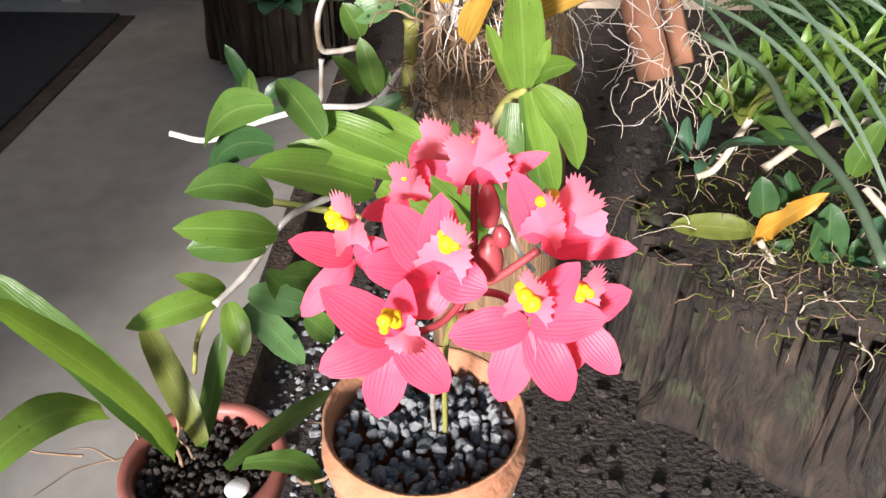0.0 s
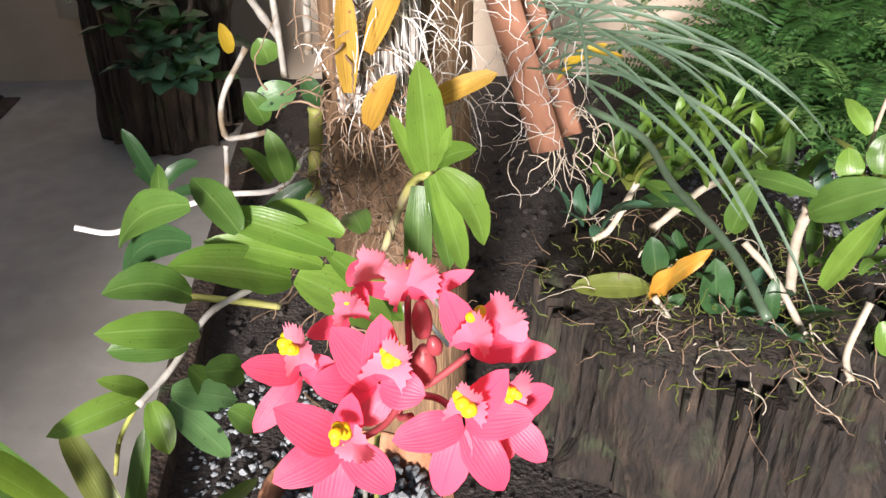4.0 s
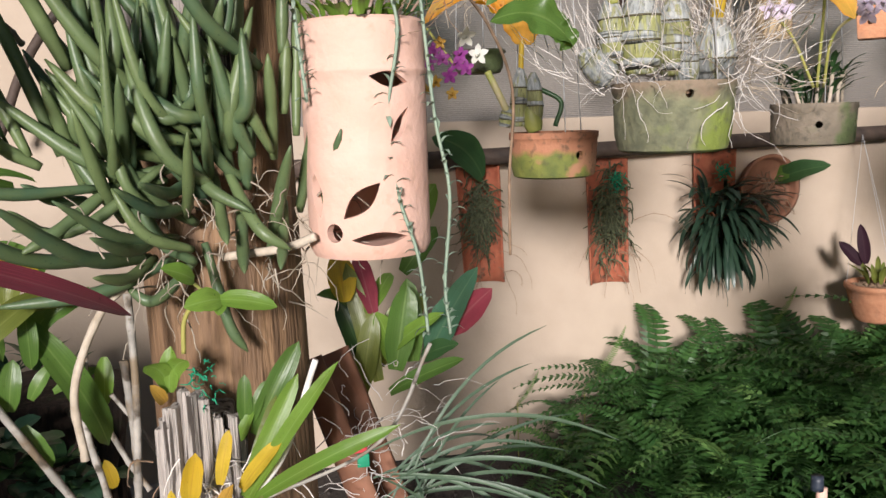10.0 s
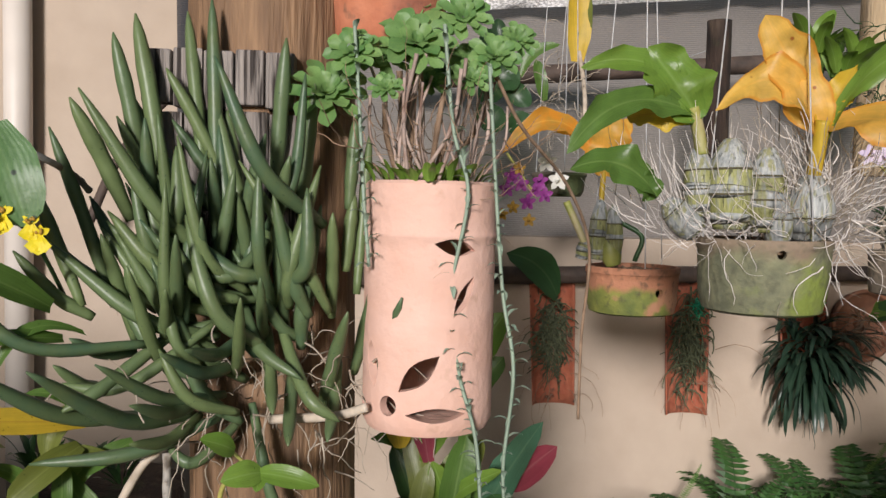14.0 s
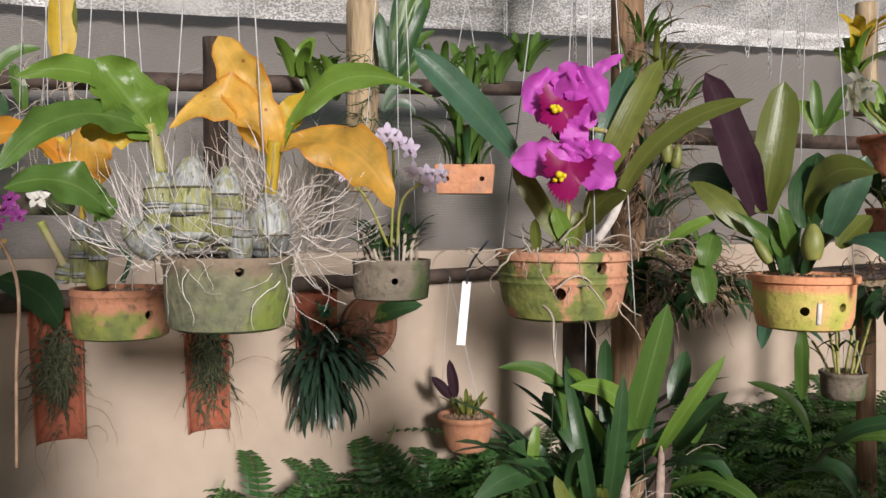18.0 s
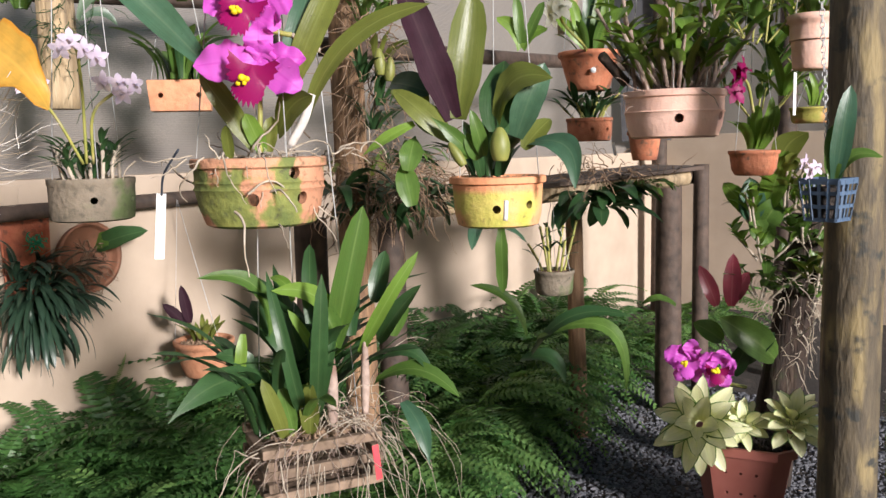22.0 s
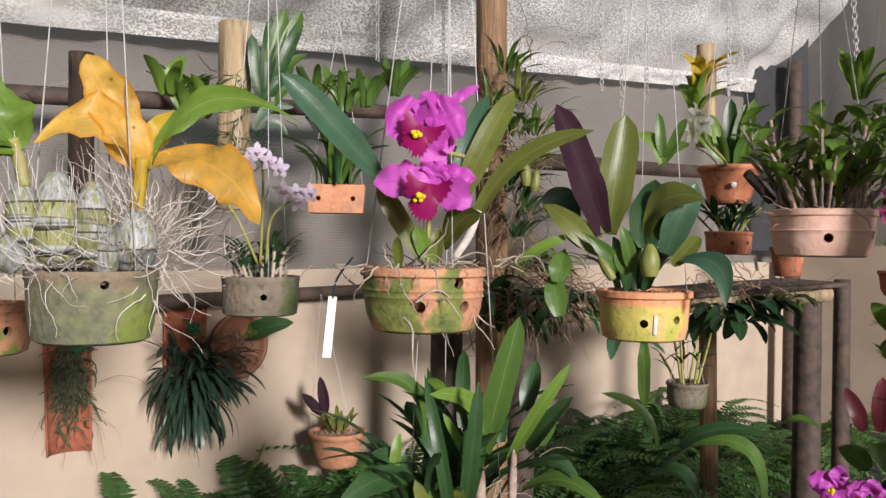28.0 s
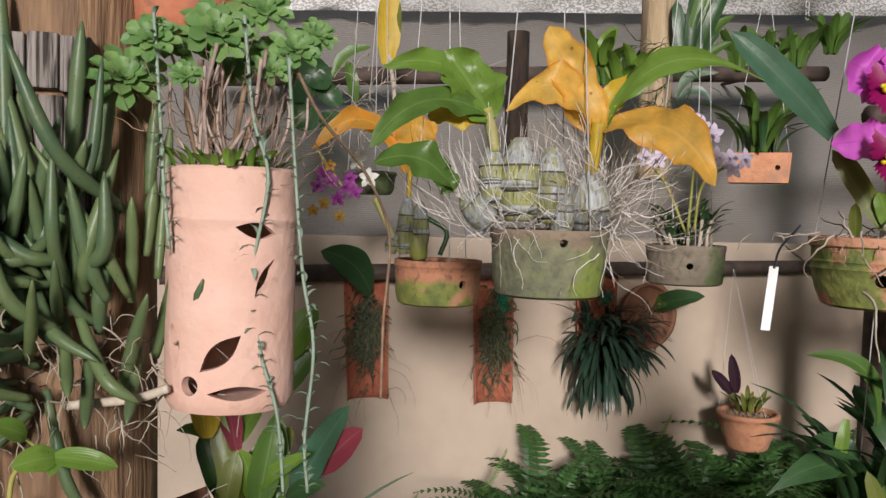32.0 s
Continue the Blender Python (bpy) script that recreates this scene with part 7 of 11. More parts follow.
root_ball(bulbophyllum, (-0.02, 1.05, 0.80), (0.03, 0.03, 0.10), 120, 0.12, 0.0018, "brown_root", 0.6, 1.0, 0.4)
leaf(bulbophyllum, (-0.020, 0.994, 0.852), (-0.021, 0.974, 0.990), 0.0288, "ochre_leaf", 0.06, 0.22, (0.05, -0.73, 0.68), "strap")
leaf(bulbophyllum, (-0.006, 0.995, 0.976), (-0.007, 0.985, 1.040), 0.014, "yellow_leaf", 0.02, 0.22, (0.05, -0.78, 0.62), "strap")
leaf(bulbophyllum, (0.006, 0.996, 0.903), (0.068, 0.967, 1.047), 0.0304, "ochre_leaf", 0.04, 0.22, (0.04, -0.75, 0.66), "strap")
leaf(bulbophyllum, (0.011, 0.996, 1.011), (0.026, 0.977, 1.087), 0.025, "yellow_leaf", 0.03, 0.22, (0.03, -0.80, 0.60), "strap")
leaf(bulbophyllum, (0.049, 0.997, 1.035), (0.065, 0.997, 1.105), 0.017, "yellow_leaf", 0.03, 0.22, (0.00, -0.81, 0.59), "strap")
leaf(bulbophyllum, (0.004, 0.996, 0.805), (0.040, 0.967, 0.884), 0.0344, "ochre_leaf", 0.1, 0.22, (0.04, -0.71, 0.70), "strap")
leaf(bulbophyllum, (0.073, 0.997, 0.829), (0.163, 0.961, 0.886), 0.0272, "ochre_leaf", 0.06, 0.22, (-0.01, -0.72, 0.69), "strap")
leaf(bulbophyllum, (0.076, 0.997, 0.972), (0.101, 0.976, 1.024), 0.016, "olive_leaf", 0.1, 0.22, (-0.02, -0.78, 0.62), "strap")
leaf(bulbophyllum, (0.075, 0.997, 1.026), (0.130, 0.964, 1.098), 0.021, "yellow_leaf", 0.08, 0.22, (-0.02, -0.81, 0.59), "strap")
leaf(bulbophyllum, (0.082, 0.997, 1.005), (0.268, 0.923, 1.119), 0.020, "bright_leaf", 0.1, 0.22, (-0.02, -0.80, 0.60), "strap")
leaf(bulbophyllum, (0.081, 0.997, 1.012), (0.200, 0.946, 1.195), 0.020, "bright_leaf", 0.06, 0.22, (-0.02, -0.80, 0.60), "strap")
leaf(bulbophyllum, (0.078, 0.997, 1.016), (0.152, 1.012, 1.164), 0.024, "bright_leaf", 0.05, 0.22, (-0.02, -0.80, 0.60), "strap")
leaf(bulbophyllum, (0.081, 0.997, 1.019), (0.123, 1.035, 1.131), 0.017, "olive_leaf", 0.05, 0.22, (-0.02, -0.80, 0.60), "strap")
cane(bulbophyllum, [(0.088, 0.996, 1.015), (0.131, 0.994, 1.071), (0.174, 0.970, 1.192)], 0.0039, "white_root", "cane", "", 0)
cane(bulbophyllum, [(0.095, 0.996, 1.008), (0.247, 0.978, 1.078), (0.313, 0.963, 1.203)], 0.0032, "cane", "cane", "", 0)
leaf(bulbophyllum, (-0.015, 1.075, 1.134), (-0.036, 1.043, 1.180), 0.025, "bright_leaf", 0.2, 0.22, (0.05, -0.85, 0.52), "strap")
leaf(bulbophyllum, (-0.011, 1.075, 1.138), (0.017, 1.046, 1.182), 0.025, "bright_leaf", 0.2, 0.22, (0.05, -0.86, 0.51), "strap")
leaf(bulbophyllum, (-0.014, 1.075, 1.134), (-0.007, 1.075, 1.195), 0.027, "bright_leaf", 0.05, 0.22, (0.05, -0.85, 0.52), "oval")
leaf(bulbophyllum, (-0.020, 1.074, 1.121), (-0.033, 1.053, 1.152), 0.0176, "ochre_leaf", 0.1, 0.22, (0.06, -0.85, 0.52), "oval")
twine = thing("green_twine", (0.033, 1.057, 1.143), "loop of dark green twine round the wooden block", "twine")
root_ball(twine, (0.033, 1.057, 1.147), (0.008, 0.006, 0.014), 26, 0.02, 0.0012, "green_twine", 0.2, 1.4, 0.5, name="strand")
green_orchid = thing("leafy_orchid", (0.075, 0.947, 0.755), "bright green spotted orchid leaves hanging from the post", "orchid")
leaf(green_orchid, (0.075, 0.897, 0.788), (0.060, 0.867, 0.936), 0.050, "bright_leaf", 0.05, 0.22, (-0.02, -0.68, 0.73), "oval")
leaf(green_orchid, (0.060, 0.897, 0.785), (0.029, 0.877, 0.870), 0.018, "bright_leaf", 0.05, 0.22, (-0.00, -0.68, 0.74), "strap")
leaf(green_orchid, (0.088, 0.896, 0.799), (0.125, 0.844, 0.840), 0.029, "bright_leaf", 0.1, 0.22, (-0.03, -0.68, 0.73), "oval")
leaf(green_orchid, (0.092, 0.896, 0.799), (0.099, 0.876, 0.856), 0.017, "bright_leaf", 0.1, 0.22, (-0.03, -0.68, 0.73), "oval")
leaf(green_orchid, (0.088, 0.896, 0.791), (0.141, 0.863, 0.702), 0.044, "bright_leaf", 0.12, 0.22, (-0.03, -0.68, 0.73), "oval")
leaf(green_orchid, (0.081, 0.897, 0.784), (0.119, 0.875, 0.659), 0.033, "bright_leaf", 0.05, 0.22, (-0.02, -0.68, 0.74), "strap")
leaf(green_orchid, (0.075, 0.897, 0.780), (0.103, 0.896, 0.649), 0.029, "leaf", 0.05, 0.22, (-0.02, -0.67, 0.74), "strap")
leaf(green_orchid, (0.062, 0.897, 0.769), (0.060, 0.877, 0.632), 0.035, "leaf", 0.05, 0.22, (-0.01, -0.67, 0.74), "strap")
cane(green_orchid, [(0.029, 0.877, 0.622), (0.033, 0.867, 0.593), (0.055, 0.877, 0.633)], 0.0027, "white_root", "root", "", 0)
cane(green_orchid, [(0.070, 0.877, 0.636), (0.090, 0.866, 0.605), (0.114, 0.855, 0.582)], 0.0026, "white_root", "root", "", 0)
cane(green_orchid, [(0.019, 0.996, 0.619), (0.052, 0.947, 0.739), (0.078, 0.917, 0.776)], 0.0058, "green_cane", "stem", "", 0)
reed_orchid = thing("reed_stem_orchid", (-0.067, 0.737, 0.751), "leafy reed-stem orchid reaching out from the post", "orchid")
leaf(reed_orchid, (-0.077, 0.705, 0.766), (-0.181, 0.656, 0.817), 0.053, "bright_leaf", 0.08, 0.22, (0.11, -0.60, 0.79), "oval")
leaf(reed_orchid, (-0.045, 0.710, 0.777), (-0.158, 0.706, 0.812), 0.029, "bright_leaf", 0.1, 0.22, (0.08, -0.61, 0.79), "oval")
leaf(reed_orchid, (-0.034, 0.712, 0.792), (-0.151, 0.729, 0.831), 0.036, "bright_leaf", 0.1, 0.22, (0.08, -0.62, 0.78), "oval")
leaf(reed_orchid, (-0.022, 0.713, 0.811), (-0.105, 0.761, 0.819), 0.031, "bright_leaf", 0.1, 0.22, (0.07, -0.63, 0.77), "oval")
leaf(reed_orchid, (-0.071, 0.706, 0.769), (0.025, 0.696, 0.706), 0.057, "bright_leaf", 0.08, 0.22, (0.11, -0.60, 0.79), "oval")
leaf(reed_orchid, (-0.038, 0.711, 0.790), (0.037, 0.737, 0.685), 0.032, "bright_leaf", 0.05, 0.22, (0.08, -0.62, 0.78), "oval")
leaf(reed_orchid, (-0.120, 0.696, 0.827), (-0.166, 0.735, 0.867), 0.035, "leaf", 0.1, 0.22, (0.16, -0.62, 0.77), "oval")
leaf(reed_orchid, (-0.159, 0.685, 0.864), (-0.240, 0.709, 0.803), 0.042, "leaf", 0.15, 0.22, (0.20, -0.63, 0.75), "oval")
leaf(reed_orchid, (-0.163, 0.684, 0.824), (-0.252, 0.736, 0.751), 0.038, "dark_leaf", 0.15, 0.22, (0.19, -0.61, 0.77), "oval")
leaf(reed_orchid, (-0.171, 0.681, 0.766), (-0.244, 0.652, 0.791), 0.040, "leaf", 0.15, 0.22, (0.19, -0.58, 0.79), "oval")
leaf(reed_orchid, (-0.003, 0.715, 0.811), (-0.016, 0.764, 0.807), 0.031, "leaf", 0.1, 0.22, (0.05, -0.63, 0.77), "oval")
leaf(reed_orchid, (-0.100, 0.934, 0.760), (-0.116, 0.932, 0.832), 0.029, "leaf", 0.1, 0.22, (0.11, -0.67, 0.73), "oval")
leaf(reed_orchid, (-0.117, 0.931, 0.763), (-0.146, 0.905, 0.820), 0.025, "leaf", 0.1, 0.22, (0.12, -0.67, 0.73), "oval")
leaf(reed_orchid, (-0.085, 0.937, 0.774), (-0.118, 0.952, 0.801), 0.021, "leaf", 0.05, 0.22, (0.10, -0.68, 0.73), "strap")
leaf(reed_orchid, (-0.248, 0.898, 0.747), (-0.242, 0.900, 0.805), 0.021, "leaf", 0.05, 0.22, (0.21, -0.64, 0.74), "oval")
leaf(reed_orchid, (-0.070, 0.939, 0.755), (-0.137, 0.928, 0.709), 0.026, "dark_leaf", 0.05, 0.22, (0.09, -0.67, 0.74), "strap")
leaf(reed_orchid, (-0.057, 0.940, 0.736), (-0.104, 0.934, 0.693), 0.023, "olive_leaf", 0.05, 0.22, (0.08, -0.66, 0.74), "strap")
leaf(reed_orchid, (-0.150, 0.608, 0.777), (-0.221, 0.560, 0.814), 0.033, "bright_leaf", 0.08, 0.22, (0.18, -0.62, 0.76), "oval")
leaf(reed_orchid, (-0.161, 0.605, 0.764), (-0.231, 0.600, 0.765), 0.029, "leaf", 0.08, 0.22, (0.19, -0.61, 0.77), "oval")
leaf(reed_orchid, (-0.203, 0.590, 0.720), (-0.271, 0.535, 0.727), 0.027, "bright_leaf", 0.08, 0.22, (0.23, -0.57, 0.79), "oval")
leaf(reed_orchid, (-0.200, 0.591, 0.722), (-0.228, 0.557, 0.768), 0.018, "bright_leaf", 0.08, 0.22, (0.22, -0.57, 0.79), "oval")
leaf(reed_orchid, (-0.199, 0.591, 0.712), (-0.184, 0.565, 0.671), 0.026, "bright_leaf", 0.08, 0.22, (0.22, -0.56, 0.80), "oval")
leaf(reed_orchid, (-0.186, 0.596, 0.705), (-0.137, 0.591, 0.638), 0.029, "spotted_leaf", 0.08, 0.22, (0.21, -0.56, 0.80), "oval")
leaf(reed_orchid, (-0.182, 0.598, 0.717), (-0.127, 0.614, 0.689), 0.033, "spotted_leaf", 0.08, 0.22, (0.20, -0.57, 0.79), "oval")
leaf(reed_orchid, (-0.151, 0.608, 0.730), (-0.124, 0.646, 0.695), 0.032, "leaf", 0.1, 0.22, (0.18, -0.59, 0.79), "oval")
leaf(reed_orchid, (-0.164, 0.604, 0.739), (-0.152, 0.649, 0.648), 0.030, "leaf", 0.1, 0.22, (0.19, -0.59, 0.78), "oval")
leaf(reed_orchid, (-0.136, 0.612, 0.680), (-0.113, 0.618, 0.647), 0.028, "leaf", 0.1, 0.22, (0.15, -0.57, 0.81), "oval")
cane(reed_orchid, [(-0.203, 0.568, 0.728), (-0.178, 0.599, 0.743), (-0.147, 0.619, 0.782), (-0.126, 0.656, 0.779), (-0.088, 0.704, 0.770)], 0.0044, "cane", "cane", "", 5)
cane(reed_orchid, [(-0.213, 0.586, 0.710), (-0.234, 0.587, 0.670), (-0.256, 0.610, 0.603)], 0.0024, "green_cane", "stem", "", 0)
cane(reed_orchid, [(-0.185, 0.702, 0.752), (-0.128, 0.697, 0.746), (-0.091, 0.704, 0.733)], 0.0037, "green_cane", "stem", "", 0)
cane(reed_orchid, [(-0.397, 1.007, 0.662), (-0.344, 1.007, 0.653), (-0.274, 1.020, 0.676), (-0.199, 1.039, 0.689), (-0.126, 1.073, 0.681), (-0.089, 1.158, 0.702)], 0.0041, "white_root", "aerial_root", "", 0)
cane(reed_orchid, [(0.050, 0.814, 0.680), (0.071, 0.793, 0.637), (0.091, 0.771, 0.621)], 0.0029, "white_root", "aerial_root", "", 0)
root_ball(reed_orchid, (-0.03, 1.0, 0.6), (0.05, 0.04, 0.06), 90, 0.12, 0.0018, "brown_root", 0.7, 1.0, 0.4)
cane_orchid = thing("cane_orchid", (-0.114, 1.185, 0.827), "bare grey orchid canes with few leaves beside the post", "orchid")
cane(cane_orchid, [(-0.285, 1.148, 1.170), (-0.222, 1.165, 1.049), (-0.166, 1.187, 0.935), (-0.120, 1.205, 0.851)], 0.0078, "cane", "cane", "", 6)
cane(cane_orchid, [(-0.135, 1.162, 1.166), (-0.144, 1.170, 1.061), (-0.128, 1.183, 0.952), (-0.120, 1.204, 0.800)], 0.0069, "cane", "cane", "", 6)
cane(cane_orchid, [(-0.073, 1.110, 1.171), (-0.068, 1.110, 1.049), (-0.072, 1.110, 0.956), (-0.075, 1.110, 0.865)], 0.0077, "cane", "cane", "", 6)
cane(cane_orchid, [(-0.176, 1.226, 0.837), (-0.218, 1.217, 0.762), (-0.222, 1.216, 0.704), (-0.202, 1.221, 0.695), (-0.153, 1.199, 0.713)], 0.0064, "cane", "cane", "", 6)
cane(cane_orchid, [(-0.129, 1.203, 1.061), (-0.096, 1.188, 0.999), (-0.067, 1.171, 0.961)], 0.0059, "cane", "cane", "", 6)
cane(cane_orchid, [(-0.222, 1.216, 0.684), (-0.228, 1.215, 0.623), (-0.237, 1.213, 0.582)], 0.0057, "cane", "cane", "", 6)
cane(cane_orchid, [(-0.069, 1.090, 0.794), (-0.074, 1.089, 0.721), (-0.085, 1.088, 0.646)], 0.0099, "green_cane", "cane", "", 6)
cane(cane_orchid, [(-0.064, 1.095, 1.040), (-0.058, 1.096, 1.152), (-0.062, 1.116, 1.259)], 0.0073, "cane", "cane", "", 5)
cane(cane_orchid, [(-0.130, 1.098, 1.044), (-0.134, 1.097, 1.143), (-0.094, 1.108, 1.240), (-0.049, 1.119, 1.279)], 0.0053, "root", "cane", "", 5)
cane(cane_orchid, [(-0.097, 1.128, 1.121), (-0.067, 1.136, 1.069), (-0.042, 1.141, 1.017)], 0.0041, "cane", "cane", "", 4)
leaf(cane_orchid, (-0.244, 1.180, 1.092), (-0.232, 1.183, 1.165), 0.029, "leaf", 0.1, 0.22, (0.21, -0.82, 0.53), "strap")
leaf(cane_orchid, (-0.230, 1.183, 1.068), (-0.200, 1.190, 1.002), 0.026, "leaf", 0.1, 0.22, (0.20, -0.82, 0.54), "strap")
leaf(cane_orchid, (-0.334, 1.154, 1.121), (-0.361, 1.144, 1.009), 0.022, "bright_leaf", 0.1, 0.22, (0.27, -0.82, 0.51), "strap")
leaf(cane_orchid, (-0.329, 1.155, 1.113), (-0.285, 1.169, 1.088), 0.017, "bright_leaf", 0.2, 0.22, (0.27, -0.81, 0.51), "strap")
leaf(cane_orchid, (-0.217, 1.186, 1.105), (-0.186, 1.193, 1.152), 0.020, "leaf", 0.1, 0.22, (0.19, -0.83, 0.52), "strap")
leaf(cane_orchid, (-0.141, 1.201, 0.822), (-0.153, 1.199, 0.860), 0.044, "leaf", 0.1, 0.22, (0.12, -0.75, 0.65), "oval")
leaf(cane_orchid, (-0.165, 1.197, 0.759), (-0.104, 1.207, 0.779), 0.045, "spotted_leaf", 0.1, 0.22, (0.13, -0.72, 0.68), "oval")
leaf(cane_orchid, (-0.156, 1.199, 0.728), (-0.179, 1.195, 0.780), 0.040, "leaf", 0.1, 0.22, (0.12, -0.71, 0.69), "oval")
leaf(cane_orchid, (-0.094, 1.208, 0.797), (-0.073, 1.210, 0.746), 0.033, "dark_leaf", 0.1, 0.22, (0.09, -0.74, 0.66), "oval")
leaf(cane_orchid, (-0.188, 1.193, 1.111), (-0.127, 1.203, 1.138), 0.017, "leaf", 0.1, 0.22, (0.17, -0.84, 0.52), "strap")
leaf(cane_orchid, (-0.203, 1.159, 1.219), (-0.120, 1.184, 1.029), 0.043, "leaf", 0.2, 0.22, (0.27, -0.78, 0.56), "strap")
leaf(cane_orchid, (-0.220, 1.153, 1.237), (-0.177, 1.168, 1.306), 0.033, "olive_leaf", 0.2, 0.22, (0.28, -0.78, 0.55), "strap")
leaf(cane_orchid, (-0.115, 1.186, 1.158), (-0.120, 1.184, 1.086), 0.026, "bright_leaf", 0.1, 0.22, (0.20, -0.78, 0.59), "oval")
leaf(cane_orchid, (-0.143, 1.178, 1.241), (-0.199, 1.160, 1.180), 0.030, "leaf", 0.2, 0.22, (0.23, -0.80, 0.55), "strap")
leaf(cane_orchid, (-0.122, 1.184, 1.254), (-0.184, 1.166, 1.216), 0.025, "leaf", 0.1, 0.22, (0.22, -0.81, 0.54), "strap")
leaf(cane_orchid, (0.034, 1.033, 1.287), (-0.000, 1.006, 1.308), 0.028, "bright_leaf", 0.1, 0.22, (0.12, -0.83, 0.55), "oval")
leaf(cane_orchid, (0.065, 1.037, 1.260), (0.022, 1.011, 1.258), 0.032, "bright_leaf", 0.1, 0.22, (0.10, -0.82, 0.56), "oval")
leaf(cane_orchid, (0.061, 1.036, 1.260), (0.132, 1.023, 1.248), 0.027, "bright_leaf", 0.1, 0.22, (0.10, -0.82, 0.56), "oval")
leaf(cane_orchid, (0.063, 1.037, 1.256), (0.061, 1.016, 1.244), 0.017, "bright_leaf", 0.1, 0.22, (0.10, -0.82, 0.56), "oval")
cane(cane_orchid, [(0.032, 1.042, 1.281), (0.044, 1.044, 1.269), (0.064, 1.037, 1.257)], 0.0021, "green_cane", "stem", "", 0)
cane(cane_orchid, [(0.009, 1.069, 1.186), (0.015, 1.060, 1.232), (0.037, 1.043, 1.263)], 0.0030, "green_cane", "stem", "", 0)
leaf(cane_orchid, (0.078, 1.079, 1.080), (0.082, 1.079, 1.148), 0.020, "leaf", 0.05, 0.22, (0.08, -0.75, 0.65), "strap")
leaf(cane_orchid, (0.085, 1.079, 1.079), (0.110, 1.081, 1.137), 0.017, "leaf", 0.1, 0.22, (0.07, -0.75, 0.65), "strap")
leaf(cane_orchid, (0.091, 1.080, 1.063), (0.155, 1.084, 1.186), 0.031, "leaf", 0.08, 0.22, (0.07, -0.75, 0.66), "strap")
leaf(cane_orchid, (0.070, 1.078, 1.058), (0.094, 1.080, 1.108), 0.016, "bright_leaf", 0.1, 0.22, (0.08, -0.74, 0.66), "oval")

def clay_tube(a, b, r):
    """A long half-round clay tile leaning behind the post, hollow side up."""
    ob = thing("clay_gutter", b, "long brown clay gutter tile leaning by the post, overgrown with roots", "clay tile")
    a, b = Vector(a), Vector(b)
    ax = (b - a).normalized()
    n = (Vector((0.55, -0.25, 0.6)) - ax * ax.dot(Vector((0.55, -0.25, 0.6)))).normalized()
    s = ax.cross(n)
    bm = bmesh.new()
    rows = []
    for i in range(15):
        c = a.lerp(b, i / 14)
        rows.append([bm.verts.new(c + rr * (math.cos(t) * s + math.sin(t) * n)) for rr, seq in ((r, range(0, 13)), (r * 0.84, range(12, -1, -1))) for t in [math.pi + math.pi * 1.25 * (k - 1.2) / 12 for k in seq]])
    for p, q in zip(rows, rows[1:]):
        for k in range(26):
            bm.faces.new((p[k], p[(k + 1) % 26], q[(k + 1) % 26], q[k]))
    bm.faces.new(rows[0][::-1])
    bm.faces.new(rows[-1])
    bmesh.ops.recalc_face_normals(bm, faces=bm.faces[:])
    part("tile_body", bm, "brown_clay", ob)
    return ob


gutter = clay_tube((0.198, 1.490, 1.050), (0.346, 1.346, 0.618), 0.058)
root_ball(gutter, (0.271, 1.339, 0.845), (0.05, 0.05, 0.10), 90, 0.12, 0.0010, "white_root", 0.4, 1.2, 0.5)
root_ball(gutter, (0.340, 1.306, 0.650), (0.04, 0.04, 0.03), 40, 0.11, 0.0013, "root", 0.7, 1.0, 0.5)
needle_orchid = thing("needle_orchid", (0.301, 1.334, 0.814), "fan of long blue-green needle leaves growing from the clay gutter", "orchid")
leaf(needle_orchid, (0.262, 1.341, 0.915), (0.701, 1.306, 0.900), 0.0074, "grass_leaf", 0.13, 0.22, (-0.12, -0.79, 0.60), "strap")
leaf(needle_orchid, (0.297, 1.335, 0.862), (0.641, 1.224, 0.857), 0.0081, "grass_leaf", 0.13, 0.22, (-0.14, -0.77, 0.62), "strap")
leaf(needle_orchid, (0.334, 1.328, 0.809), (0.666, 1.098, 0.719), 0.0074, "grass_leaf", 0.13, 0.22, (-0.16, -0.75, 0.64), "strap")
leaf(needle_orchid, (0.293, 1.336, 0.751), (0.607, 1.107, 0.694), 0.0074, "grass_leaf", 0.13, 0.22, (-0.13, -0.74, 0.66), "strap")
leaf(needle_orchid, (0.327, 1.329, 0.864), (0.596, 1.406, 1.094), 0.0062, "grass_leaf", 0.13, 0.22, (-0.16, -0.77, 0.62), "strap")
leaf(needle_orchid, (0.286, 1.337, 0.809), (0.570, 1.416, 1.023), 0.0068, "grass_leaf", 0.13, 0.22, (-0.13, -0.76, 0.64), "strap")
leaf(needle_orchid, (0.323, 1.330, 0.753), (0.511, 1.405, 1.004), 0.0062, "grass_leaf", 0.13, 0.22, (-0.15, -0.74, 0.66), "strap")
leaf(needle_orchid, (0.280, 1.338, 0.864), (0.774, 1.209, 0.662), 0.0081, "grass_leaf", 0.13, 0.22, (-0.13, -0.78, 0.62), "strap")
leaf(needle_orchid, (0.316, 1.331, 0.810), (0.663, 1.157, 0.762), 0.0074, "grass_leaf", 0.13, 0.22, (-0.15, -0.76, 0.64), "strap")
leaf(needle_orchid, (0.275, 1.339, 0.753), (0.658, 1.435, 0.910), 0.0062, "grass_leaf", 0.13, 0.22, (-0.12, -0.74, 0.66), "strap")
leaf(needle_orchid, (0.309, 1.333, 0.866), (0.579, 1.359, 0.881), 0.0062, "grass_leaf", 0.13, 0.22, (-0.15, -0.77, 0.62), "strap")
